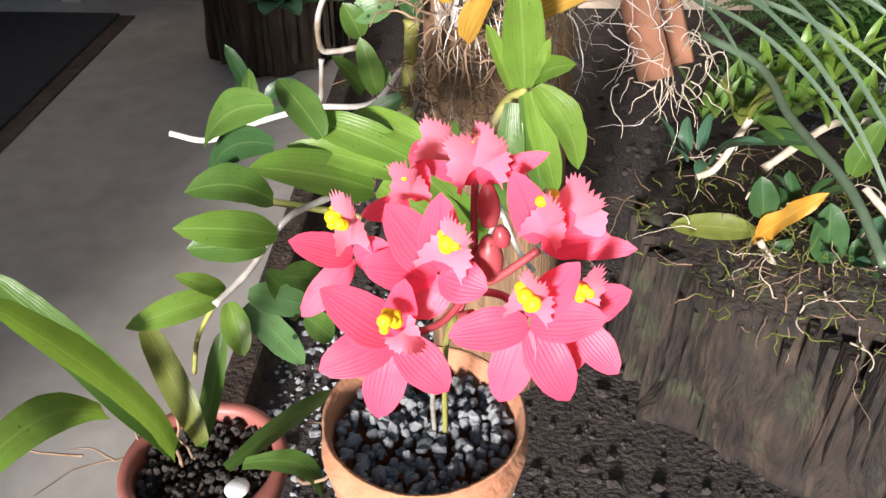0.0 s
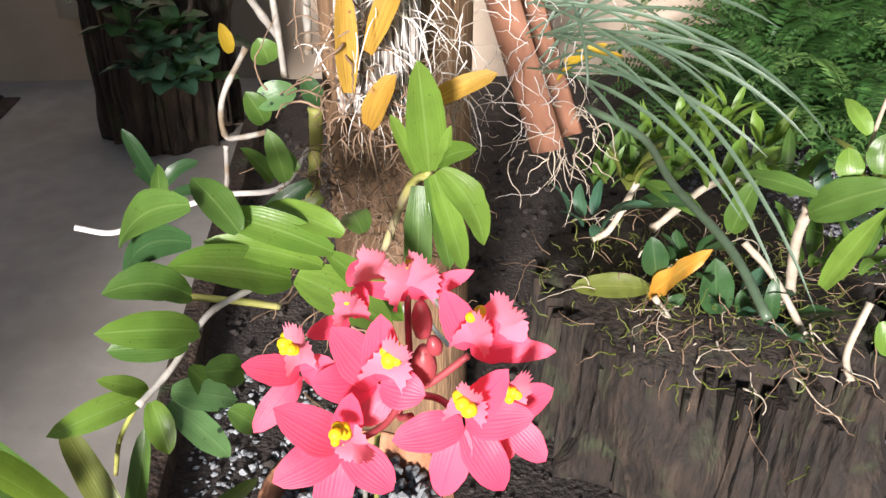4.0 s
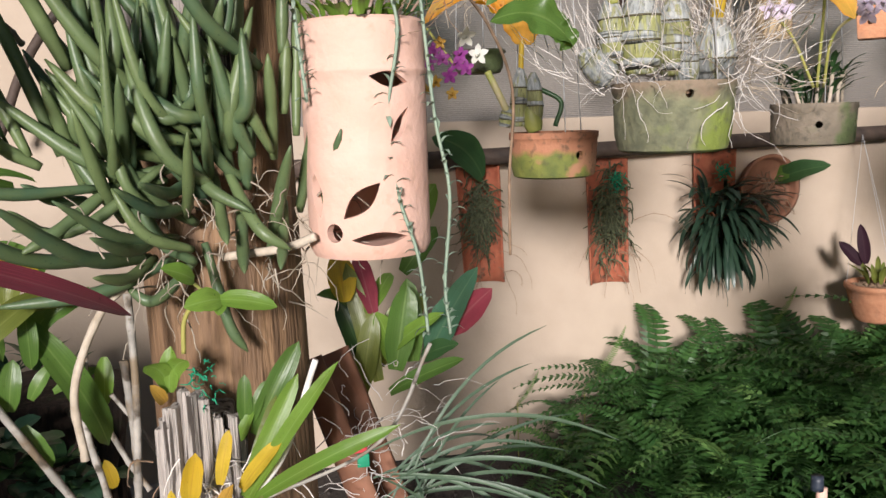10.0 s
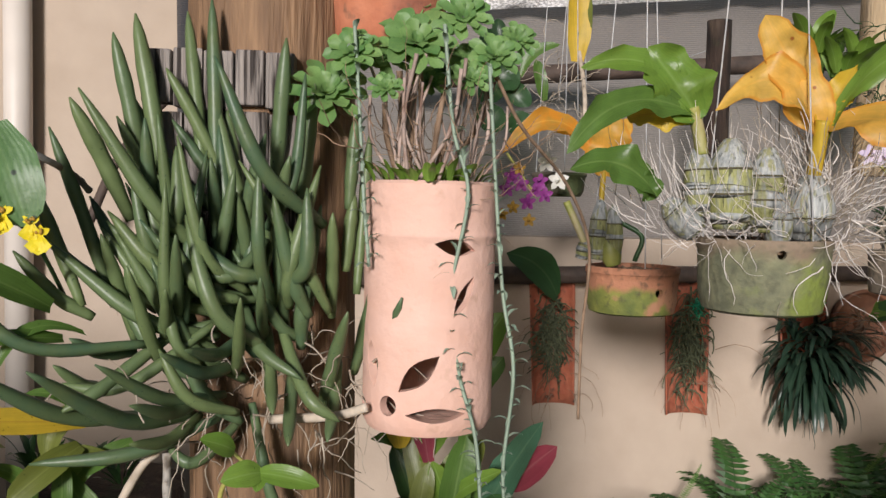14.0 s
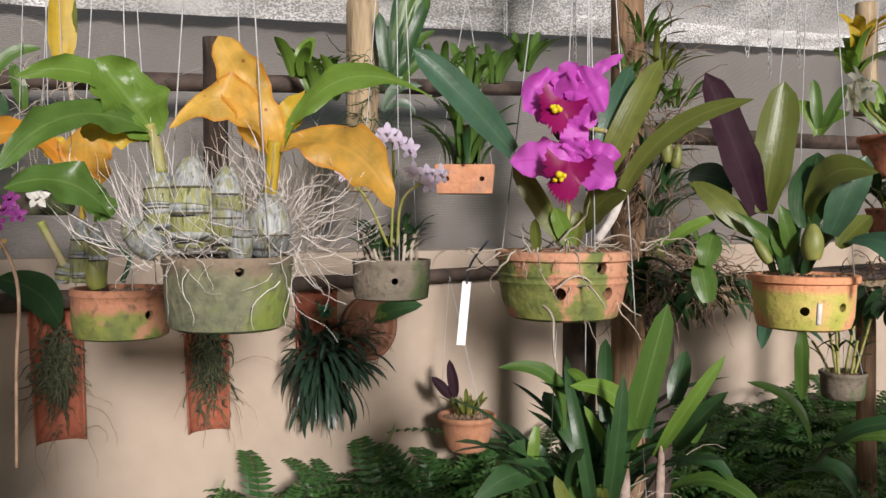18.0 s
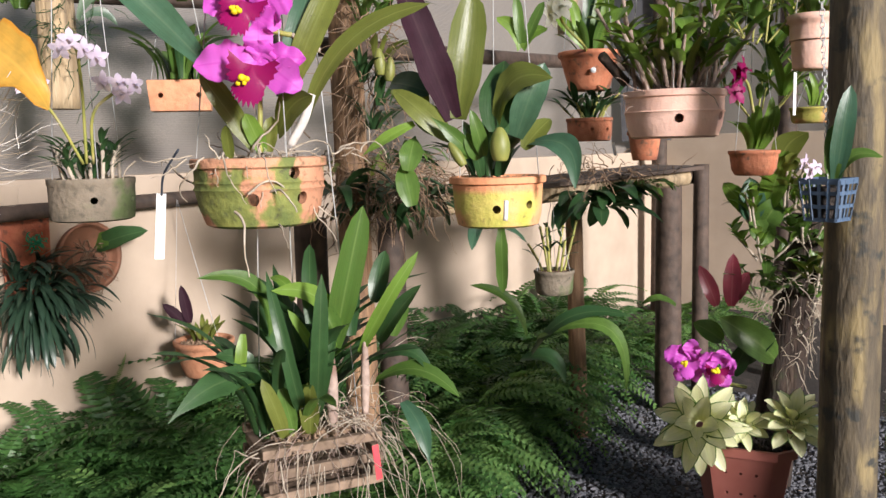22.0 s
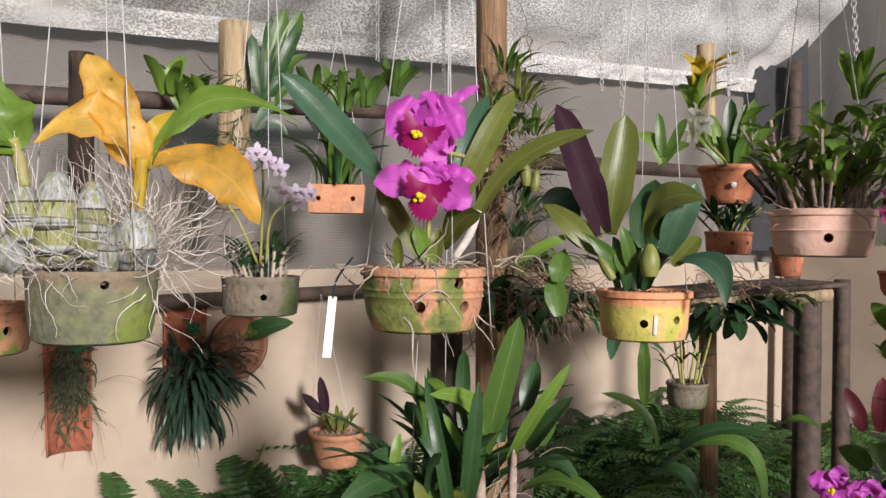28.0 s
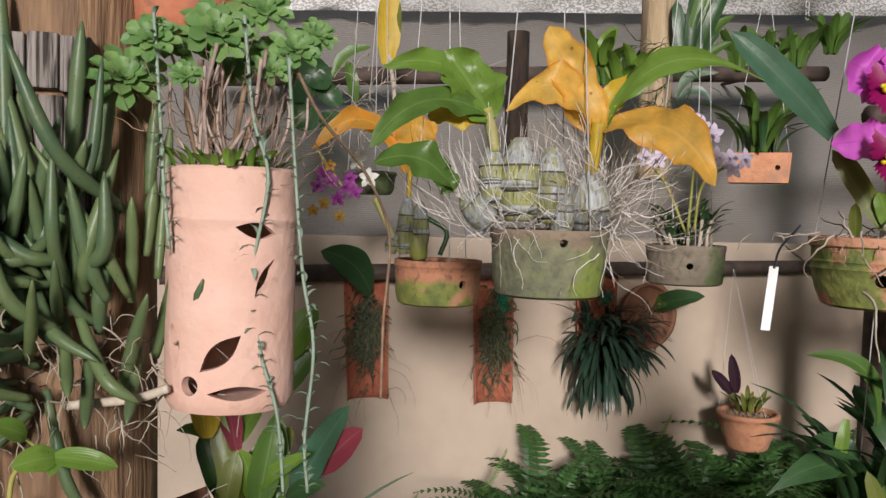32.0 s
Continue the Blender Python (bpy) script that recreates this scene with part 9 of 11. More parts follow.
part("label_disc", lathe((-0.177, 0.470, 0.601), [(0, -0.02), (0.004, -0.02), (0.004, 0.0), (0.010, 0.001), (0.011, 0.003), (0.009, 0.0045), (0, 0.005)], 20), "white_plastic", white_tag)

# ---- magenta orchids ----
cattleya = thing("magenta_orchid", (1.641, 1.428, 1.549), "large ruffled magenta orchid flowers with crimson yellow-throated lips", "orchid")
flower = frilled_lip(cattleya, (1.558, 1.355, 1.848), (1.508, 1.347, 1.773), 0.1032, "crimson_lip", (-0.68, -0.73, -0.09))
leaf(flower, (1.594, 1.390, 1.843), (1.524, 1.442, 1.892), 0.1111, "magenta_petal", 0.06, 0.12, (-0.68, -0.72, -0.08), "oval", 0.46, 0, "petal")
leaf(flower, (1.599, 1.385, 1.849), (1.655, 1.319, 1.890), 0.1162, "magenta_petal", 0.06, 0.12, (-0.69, -0.72, -0.09), "oval", 0.46, 0, "petal")
leaf(flower, (1.597, 1.388, 1.849), (1.595, 1.379, 1.936), 0.0581, "magenta_petal", 0.06, 0.12, (-0.69, -0.72, -0.09), "oval", 0.46, 0, "petal")
leaf(flower, (1.597, 1.388, 1.837), (1.547, 1.422, 1.812), 0.0555, "magenta_petal", 0.06, 0.12, (-0.69, -0.72, -0.08), "oval", 0.46, 0, "petal")
leaf(flower, (1.601, 1.383, 1.837), (1.638, 1.336, 1.798), 0.0555, "magenta_petal", 0.06, 0.12, (-0.69, -0.72, -0.08), "oval", 0.46, 0, "petal")
callus(flower, (1.524, 1.339, 1.825), 0.0123)
flower = frilled_lip(cattleya, (1.555, 1.330, 1.716), (1.515, 1.314, 1.626), 0.1109, "crimson_lip", (-0.69, -0.72, -0.02))
leaf(flower, (1.592, 1.364, 1.732), (1.490, 1.444, 1.718), 0.0819, "magenta_petal", 0.06, 0.12, (-0.69, -0.72, -0.02), "oval", 0.46, 0, "petal")
leaf(flower, (1.598, 1.358, 1.734), (1.650, 1.294, 1.665), 0.0819, "magenta_petal", 0.06, 0.12, (-0.70, -0.72, -0.03), "oval", 0.46, 0, "petal")
leaf(flower, (1.597, 1.360, 1.732), (1.592, 1.353, 1.809), 0.0645, "magenta_petal", 0.06, 0.12, (-0.70, -0.72, -0.02), "oval", 0.46, 0, "petal")
leaf(flower, (1.593, 1.364, 1.726), (1.607, 1.338, 1.767), 0.0620, "magenta_petal", 0.06, 0.12, (-0.69, -0.72, -0.02), "oval", 0.46, 0, "petal")
leaf(flower, (1.603, 1.353, 1.744), (1.660, 1.284, 1.730), 0.0496, "magenta_petal", 0.06, 0.12, (-0.70, -0.71, -0.03), "oval", 0.46, 0, "petal")
callus(flower, (1.518, 1.318, 1.679), 0.0133)
flower = frilled_lip(cattleya, (1.602, 1.368, 1.877), (1.591, 1.323, 1.823), 0.0503, "magenta_petal", (-0.69, -0.72, -0.10))
leaf(flower, (1.654, 1.388, 1.909), (1.706, 1.323, 1.953), 0.0259, "magenta_petal", 0.06, 0.12, (-0.70, -0.71, -0.11), "oval", 0.46, 0, "petal")
leaf(flower, (1.646, 1.396, 1.897), (1.613, 1.416, 1.934), 0.0518, "magenta_petal", 0.06, 0.12, (-0.70, -0.71, -0.11), "oval", 0.46, 0, "petal")

# ---- small flowers and far plants ----

def small_flower(parent, centre, s, material):
    """Five narrow petals round a short lip."""
    c = Vector(centre)
    face = Vector((random.uniform(-0.8, 0.1), -1, random.uniform(-0.3, 0.5))).normalized()
    side = face.cross(Vector((0, 0, 1))).normalized()
    up = side.cross(face)
    bm = bmesh.new()
    for k in range(5):
        a = 2 * math.pi * k / 5 + 0.3
        d = side * math.cos(a) + up * math.sin(a)
        leaf_mesh(bm, c, c + d * s, s * 0.6, 0.1, 0.15, face, "oval", 4, 0.2)
    leaf_mesh(bm, c, c + face * s * 0.7 - up * s * 0.3, s * 0.5, 0.1, 0.4, up, "oval", 4, 0.3)
    return part("flower", bm, material, parent)



lilac = thing("lilac_orchid", (1.585, 2.099, 1.517), "spray of pale lilac orchid flowers among small dark leaves", "orchid")
small_flower(lilac, (1.514, 2.001, 1.829), 0.0312, "lilac_petal")
small_flower(lilac, (1.540, 1.985, 1.807), 0.0311, "lilac_petal")
small_flower(lilac, (1.566, 1.968, 1.787), 0.0311, "lilac_petal")
small_flower(lilac, (1.414, 2.059, 1.718), 0.0310, "lilac_petal")
small_flower(lilac, (1.443, 2.042, 1.718), 0.0310, "lilac_petal")
small_flower(lilac, (1.573, 1.964, 1.725), 0.0310, "lilac_petal")
small_flower(lilac, (1.605, 1.943, 1.719), 0.0310, "lilac_petal")
small_flower(lilac, (1.635, 1.923, 1.719), 0.0310, "lilac_petal")
small_flower(lilac, (1.612, 1.938, 1.692), 0.0310, "lilac_petal")
small_flower(lilac, (1.494, 2.013, 1.806), 0.0311, "lilac_petal")
cane(lilac, [(1.599, 2.090, 1.517), (1.569, 2.014, 1.646), (1.605, 1.943, 1.707)], 0.0041, "green_cane", "flower_stem", "", 0)
cane(lilac, [(1.585, 2.099, 1.517), (1.559, 2.044, 1.694), (1.527, 1.993, 1.814)], 0.0041, "green_cane", "flower_stem", "", 0)
cane(lilac, [(1.578, 2.103, 1.517), (1.498, 2.080, 1.645), (1.421, 2.055, 1.713)], 0.0041, "green_cane", "flower_stem", "", 0)
dangling = thing("purple_orchid", (0.599, 2.336, 1.520), "hanging cluster of purple and brown orchid flowers", "orchid")
small_flower(dangling, (0.587, 2.338, 1.633), 0.0250, "violet_petal")
small_flower(dangling, (0.626, 2.333, 1.617), 0.0250, "violet_petal")
small_flower(dangling, (0.652, 2.330, 1.605), 0.0250, "violet_petal")
small_flower(dangling, (0.550, 2.342, 1.618), 0.0250, "violet_petal")
small_flower(dangling, (0.606, 2.335, 1.584), 0.0250, "violet_petal")
small_flower(dangling, (0.562, 2.340, 1.654), 0.0250, "violet_petal")
small_flower(dangling, (0.639, 2.331, 1.641), 0.0250, "violet_petal")
small_flower(dangling, (0.537, 2.343, 1.548), 0.0200, "ochre_leaf")
small_flower(dangling, (0.612, 2.335, 1.534), 0.0200, "ochre_leaf")
small_flower(dangling, (0.568, 2.340, 1.569), 0.0200, "ochre_leaf")
small_flower(dangling, (0.581, 2.338, 1.675), 0.0200, "ochre_leaf")
cane(dangling, [(0.555, 2.391, 1.719), (0.590, 2.358, 1.662), (0.626, 2.333, 1.605)], 0.0040, "green_cane", "flower_stem", "", 0)
olive_pot = bowl_pot("hanging_pot", (0.777, 2.715, 1.680), 0.085, 0.07, 0.075, "dark_clay", "small olive clay bowl hanging behind the bulbous orchids", (), lip=0.003)
wires(olive_pot, rim_ring((0.777, 2.715, 1.680), 0.08), (0.775, 2.715, 3.53))
hanging_foliage = thing("hanging_orchid", (0.778, 2.765, 1.747), "leafy orchid hanging before the shade cloth with a white bloom", "orchid")
small_flower(hanging_foliage, (0.721, 2.471, 1.650), 0.0333, "white_petal")
small_flower(hanging_foliage, (0.687, 2.476, 1.701), 0.0333, "white_petal")
leaf(hanging_foliage, (0.834, 2.756, 2.043), (0.836, 2.755, 2.300), 0.080, "yellow_leaf", 0.03, 0.22, (-0.18, -0.95, 0.26), "strap")
leaf(hanging_foliage, (0.851, 2.752, 2.078), (0.859, 2.751, 2.268), 0.046, "olive_leaf", 0.03, 0.22, (-0.18, -0.95, 0.25), "strap")
leaf(hanging_foliage, (0.565, 2.792, 1.972), (0.640, 2.785, 2.028), 0.132, "dark_leaf", 0.1, 0.22, (-0.08, -0.96, 0.28), "oval")
leaf(hanging_foliage, (0.595, 2.789, 1.924), (0.536, 2.794, 1.986), 0.151, "dark_leaf", 0.1, 0.22, (-0.09, -0.95, 0.30), "oval")
leaf(hanging_foliage, (0.624, 2.786, 1.909), (0.670, 2.781, 1.963), 0.113, "dark_leaf", 0.1, 0.22, (-0.10, -0.95, 0.30), "oval")
leaf(hanging_foliage, (0.537, 2.794, 2.068), (0.596, 2.789, 2.140), 0.095, "dark_leaf", 0.1, 0.22, (-0.07, -0.96, 0.25), "oval")
leaf(hanging_foliage, (0.588, 2.790, 2.081), (0.574, 2.791, 2.178), 0.046, "dark_leaf", 0.1, 0.22, (-0.09, -0.96, 0.25), "strap")
leaf(hanging_foliage, (0.535, 2.794, 1.821), (0.594, 2.789, 1.891), 0.113, "dark_leaf", 0.1, 0.22, (-0.07, -0.94, 0.33), "oval")
leaf(hanging_foliage, (0.669, 2.781, 1.811), (0.624, 2.786, 1.876), 0.094, "dark_leaf", 0.1, 0.22, (-0.12, -0.94, 0.33), "oval")
leaf(hanging_foliage, (0.655, 2.783, 1.995), (0.779, 2.765, 2.098), 0.038, "leaf", 0.2, 0.22, (-0.11, -0.95, 0.28), "strap")
leaf(hanging_foliage, (0.732, 2.773, 1.916), (0.702, 2.777, 2.049), 0.042, "leaf", 0.1, 0.22, (-0.14, -0.94, 0.30), "strap")
cane(hanging_foliage, [(0.857, 2.751, 1.767), (0.861, 2.750, 1.923), (0.839, 2.755, 2.077)], 0.0075, "root", "stem", "", 0)
wires(hanging_foliage, [(0.779, 2.765, 1.919), (0.866, 2.749, 1.923)], (0.822, 2.758, 2.774))
root_ball(hanging_foliage, (0.779, 2.765, 1.936), (0.05, 0.05, 0.08), 60, 0.14, 0.002, "root", 0.6, 0.9, 0.4)
leaf(broad_orchid, (0.442, 2.249, 1.141), (0.540, 2.242, 1.291), 0.091, "bright_leaf", 0.05, 0.22, (-0.04, -0.84, 0.54), "oval")
leaf(broad_orchid, (0.441, 2.249, 1.048), (0.537, 2.242, 1.172), 0.061, "leaf", 0.05, 0.22, (-0.04, -0.82, 0.57), "strap")
log_fern = thing("mounted_orchid", (1.927, 2.656, 2.161), "spiky dark orchid mounted on the sawn log", "orchid")
leaf(log_fern, (1.910, 2.666, 2.097), (1.881, 2.682, 2.345), 0.048, "dark_leaf", 0.05, 0.22, (-0.49, -0.83, 0.26), "strap")
leaf(log_fern, (1.927, 2.656, 2.119), (1.942, 2.647, 2.412), 0.053, "dark_leaf", 0.05, 0.22, (-0.49, -0.83, 0.26), "strap")
leaf(log_fern, (1.945, 2.645, 2.120), (2.038, 2.586, 2.409), 0.048, "dark_leaf", 0.1, 0.22, (-0.50, -0.83, 0.26), "strap")
leaf(log_fern, (1.954, 2.640, 2.100), (2.057, 2.574, 2.284), 0.044, "leaf", 0.15, 0.22, (-0.50, -0.83, 0.26), "strap")
leaf(log_fern, (1.927, 2.656, 2.161), (1.986, 2.620, 2.447), 0.061, "leaf", 0.05, 0.22, (-0.49, -0.83, 0.24), "strap")
leaf(log_fern, (1.944, 2.645, 2.162), (2.038, 2.587, 2.441), 0.057, "leaf", 0.05, 0.22, (-0.50, -0.83, 0.24), "strap")
leaf(log_fern, (1.901, 2.671, 2.076), (2.014, 2.602, 2.229), 0.039, "dark_leaf", 0.1, 0.22, (-0.48, -0.83, 0.27), "strap")
leaf(log_fern, (1.945, 2.645, 2.058), (2.049, 2.579, 2.189), 0.039, "leaf", 0.15, 0.22, (-0.50, -0.82, 0.27), "strap")
leaf(log_fern, (1.893, 2.676, 1.992), (2.015, 2.601, 2.082), 0.039, "grass_leaf", 0.25, 0.22, (-0.48, -0.83, 0.29), "strap")
leaf(log_fern, (1.902, 2.670, 1.993), (1.999, 2.612, 1.976), 0.035, "grass_leaf", 0.3, 0.22, (-0.48, -0.83, 0.29), "strap")
root_ball(log_fern, (1.843, 2.669, 2.007), (0.05, 0.04, 0.10), 70, 0.14, 0.002, "dark_leaf", 0.4, 1.0, 0.4, name="moss")
brom = thing("rail_bromeliad", (2.409, 2.629, 2.132), "green rosette plants growing along the upper pole", "bromeliad")
tuft(brom, (2.421, 2.683, 2.140), 11, 0.20, 0.035, "leaf", (0, -0.2), 0.7, "strap", 0.15, 0.03)
tuft(brom, (2.512, 2.611, 2.189), 11, 0.20, 0.035, "leaf", (0, -0.2), 0.7, "strap", 0.15, 0.03)
tuft(brom, (1.811, 3.058, 2.086), 11, 0.20, 0.035, "leaf", (0, -0.2), 0.7, "strap", 0.15, 0.03)
tuft(brom, (1.869, 3.029, 2.067), 11, 0.20, 0.035, "leaf", (0, -0.2), 0.7, "strap", 0.15, 0.03)
tuft(brom, (2.253, 2.804, 2.133), 11, 0.20, 0.035, "leaf", (0, -0.2), 0.7, "strap", 0.15, 0.03)
tuft(brom, (2.347, 2.738, 2.114), 11, 0.20, 0.035, "leaf", (0, -0.2), 0.7, "strap", 0.15, 0.03)
tuft(brom, (1.399, 2.312, 2.010), 8, 0.13, 0.045, "bright_leaf", (0, -0.3), 0.9, "oval", 0.15, 0.03)
tuft(brom, (1.465, 2.281, 1.955), 8, 0.13, 0.045, "bright_leaf", (0, -0.3), 0.9, "oval", 0.15, 0.03)
tuft(brom, (1.501, 2.263, 1.966), 8, 0.13, 0.045, "bright_leaf", (0, -0.3), 0.9, "oval", 0.15, 0.03)
post_plants = thing("post_orchid", (2.744, 2.185, 1.878), "tangle of small ferns and orchids clinging to the middle post", "orchid")
tuft(post_plants, (2.667, 2.121, 2.236), 13, 0.17, 0.022, "leaf", (0.1, -0.4), 1.0, "lance", 0.15, 0.04, 0.2)
tuft(post_plants, (2.712, 2.072, 2.128), 13, 0.17, 0.022, "olive_leaf", (0.1, -0.4), 1.0, "lance", 0.15, 0.04, 0.2)
tuft(post_plants, (2.684, 2.103, 1.999), 13, 0.17, 0.022, "leaf", (0.1, -0.4), 1.0, "lance", 0.15, 0.04, 0.2)
tuft(post_plants, (2.721, 2.062, 1.869), 13, 0.17, 0.022, "olive_leaf", (0.1, -0.4), 1.0, "lance", 0.15, 0.04, 0.2)
tuft(post_plants, (2.671, 2.117, 1.782), 13, 0.17, 0.022, "dark_leaf", (0.1, -0.4), 1.0, "lance", 0.15, 0.04, 0.2)
tuft(post_plants, (2.715, 2.068, 1.696), 13, 0.17, 0.022, "dark_leaf", (0.1, -0.4), 1.0, "lance", 0.15, 0.04, 0.2)
tuft(post_plants, (2.639, 2.151, 2.085), 13, 0.17, 0.022, "leaf", (0.1, -0.4), 1.0, "lance", 0.15, 0.04, 0.2)
tuft(post_plants, (2.741, 2.038, 1.999), 13, 0.17, 0.022, "leaf", (0.1, -0.4), 1.0, "lance", 0.15, 0.04, 0.2)
tuft(post_plants, (2.694, 2.091, 1.609), 13, 0.17, 0.022, "dark_leaf", (0.1, -0.4), 1.0, "lance", 0.15, 0.04, 0.2)
root_ball(post_plants, (2.692, 2.094, 1.869), (0.05, 0.05, 0.22), 160, 0.2, 0.0022, "brown_root", 0.5, 0.9, 0.4)
bulb(post_plants, (2.642, 2.000, 1.797), (2.639, 2.004, 1.891), 0.0211, "green_bulb")
bulb(post_plants, (2.660, 1.979, 1.776), (2.666, 1.972, 1.860), 0.0190, "green_bulb")
bench_orchids = thing("bench_orchid", (2.902, 2.135, 1.445), "dark orchids crowding the bench below the posts", "orchid")
tuft(bench_orchids, (2.511, 2.105, 1.401), 9, 0.22, 0.05, "dark_leaf", (0, -0.3), 1.0, "oval", 0.2, 0.04, 0.75, 0.6)
tuft(bench_orchids, (2.797, 2.102, 1.384), 9, 0.22, 0.06, "dark_leaf", (0, -0.3), 1.0, "oval", 0.2, 0.04, 0.75, 0.6)
tuft(bench_orchids, (2.897, 1.990, 1.358), 9, 0.24, 0.06, "dark_leaf", (0, -0.3), 1.0, "oval", 0.2, 0.04, 0.75, 0.6)
tuft(bench_orchids, (3.978, 1.821, 1.291), 10, 0.26, 0.07, "dark_leaf", (0, -0.3), 1.0, "oval", 0.2, 0.04, 0.75, 0.6)
tuft(bench_orchids, (3.877, 1.797, 1.245), 6, 0.26, 0.07, "dark_leaf", (0, -0.3), 1.0, "oval", 0.2, 0.04, 0.75, 0.6)
tuft(bench_orchids, (2.978, 2.201, 1.510), 14, 0.2, 0.025, "leaf", (0, -0.3), 1.0, "oval", 0.2, 0.04, 0.75, 0.6)
tuft(bench_orchids, (4.140, 1.725, 1.336), 9, 0.15, 0.04, "leaf", (0, -0.3), 1.0, "oval", 0.2, 0.04, 0.75, 0.6)
tuft(bench_orchids, (2.857, 1.721, 1.240), 5, 0.16, 0.05, "blue_leaf", (0, -0.3), 1.0, "oval", 0.2, 0.04, 0.75, 0.6)
root_ball(bench_orchids, (2.813, 2.085, 1.405), (0.14, 0.12, 0.04), 160, 0.2, 0.003, "brown_root", 0.5, 1.0, 0.6)
root_ball(bench_orchids, (3.966, 1.844, 1.398), (0.12, 0.12, 0.03), 90, 0.16, 0.003, "brown_root", 0.4, 1.0, 0.6)
white_orchid = thing("white_orchid", (3.511, 1.818, 2.006), "white orchid blooms beside the terracotta pot", "orchid")
small_flower(white_orchid, (3.426, 1.765, 2.123), 0.0643, "white_petal")
small_flower(white_orchid, (3.415, 1.784, 2.060), 0.0642, "white_petal")
small_flower(white_orchid, (3.438, 1.746, 2.087), 0.0642, "white_petal")
cane(white_orchid, [(3.70, 1.77, 1.925), (3.568, 1.718, 1.952), (3.490, 1.754, 2.023), (3.426, 1.765, 2.100)], 0.0063, "green_cane", "flower_stem", "", 0)
leaf(white_orchid, (3.270, 1.829, 1.917), (3.220, 1.905, 2.045), 0.057, "bright_leaf", 0.2, 0.22, (-0.80, -0.51, 0.32), "strap")
leaf(white_orchid, (3.276, 1.820, 1.917), (3.327, 1.736, 1.995), 0.053, "bright_leaf", 0.2, 0.22, (-0.80, -0.51, 0.32), "strap")
leaf(white_orchid, (3.272, 1.825, 1.940), (3.262, 1.841, 2.124), 0.043, "leaf", 0.05, 0.22, (-0.80, -0.51, 0.31), "strap")
leaf(white_orchid, (3.282, 1.810, 1.939), (3.321, 1.747, 2.098), 0.043, "leaf", 0.1, 0.22, (-0.80, -0.51, 0.31), "strap")
yellow_log = thing("yellow_bromeliad", (3.954, 2.050, 2.226), "yellow-green plant climbing a pale log", "bromeliad")
tuft(yellow_log, (3.953, 2.052, 2.362), 14, 0.2, 0.05, "yellow_leaf", (0, -0.2), 0.9, "strap", 0.15, 0.04)
tuft(yellow_log, (3.948, 2.062, 2.253), 12, 0.2, 0.05, "bright_leaf", (0, -0.2), 0.9, "strap", 0.15, 0.04)
part("log", log((4.012, 2.051, 2.067), (4.008, 2.057, 2.562), 0.05, 0.045, 16, 8, 0.1), "pale_post", yellow_log)
magenta_small = thing("magenta_orchid", (3.559, 1.055, 1.640), "small dark magenta orchid bloom by the large pale bowl", "orchid")
small_flower(magenta_small, (3.462, 1.027, 1.767), 0.0523, "crimson_lip")
small_flower(magenta_small, (3.460, 1.034, 1.708), 0.0523, "crimson_lip")
small_flower(magenta_small, (3.467, 1.013, 1.787), 0.0524, "crimson_lip")
cane(magenta_small, [(3.576, 1.007, 1.638), (3.521, 1.011, 1.739), (3.462, 1.027, 1.767)], 0.0056, "green_cane", "flower_stem", "", 0)
upper_foliage = thing("hanging_orchid", (3.731, 1.211, 2.120), "pale green leafy orchids hanging high at the end", "orchid")
tuft(upper_foliage, (3.723, 1.231, 2.166), 14, 0.25, 0.04, "bright_leaf", (0, -0.2), 1.0, "strap", 0.15, 0.03)
tuft(upper_foliage, (3.964, 1.158, 2.000), 12, 0.2, 0.04, "leaf", (0, -0.2), 1.0, "strap", 0.15, 0.03)
tuft(upper_foliage, (3.729, 0.909, 2.105), 10, 0.25, 0.06, "leaf", (0, -0.2), 1.0, "strap", 0.15, 0.03)
tuft(upper_foliage, (4.092, 1.089, 2.290), 10, 0.25, 0.05, "leaf", (0, -0.2), 1.0, "strap", 0.15, 0.03)
tuft(upper_foliage, (3.858, 0.823, 1.916), 8, 0.2, 0.05, "olive_leaf", (0, -0.2), 1.0, "strap", 0.15, 0.03)
tuft(upper_foliage, (3.910, 1.002, 1.709), 8, 0.2, 0.04, "bright_leaf", (0, -0.2), 1.0, "strap", 0.15, 0.03)
tuft(upper_foliage, (3.992, 1.074, 1.831), 12, 0.22, 0.03, "leaf", (0, -0.2), 1.0, "strap", 0.15, 0.03)
for x, y, z, mat in ((3.80, 1.20, 2.05, "olive_leaf"), (3.92, 1.05, 2.10, "bright_leaf"), (3.70, 1.05, 2.00, "leaf"), (3.95, 0.95, 1.92, "bright_leaf"), (4.05, 1.15, 1.72, "leaf"), (3.78, 1.32, 1.95, "olive_leaf")):
    cane_plant(upper_foliage, (x, y, z - 0.1), 6, 0.24, 0.10, 0.04, mat, 0.06, 0.004, 0.9, "green_cane", 4)
chain(upper_foliage, (3.723, 1.231, 2.166), (3.705, 1.275, 2.843))
trunk = thing("orchid_trunk", (4.131, 1.080, 0.316), "rough dark trunk covered with leafy orchids behind the red pot", "trunk")
part("trunk_body", log((4.120, 1.114, 0.000), (4.167, 0.961, 1.213), 0.10, 0.07, 22, 12, 0.2), "bark", trunk)
leaf(trunk, (3.947, 1.156, 1.250), (3.915, 1.244, 1.360), 0.076, "bright_leaf", 0.1, 0.22, (-0.84, -0.30, 0.45), "oval")
leaf(trunk, (3.955, 1.134, 1.202), (3.950, 1.147, 1.382), 0.111, "blue_leaf", 0.1, 0.22, (-0.84, -0.29, 0.46), "oval")
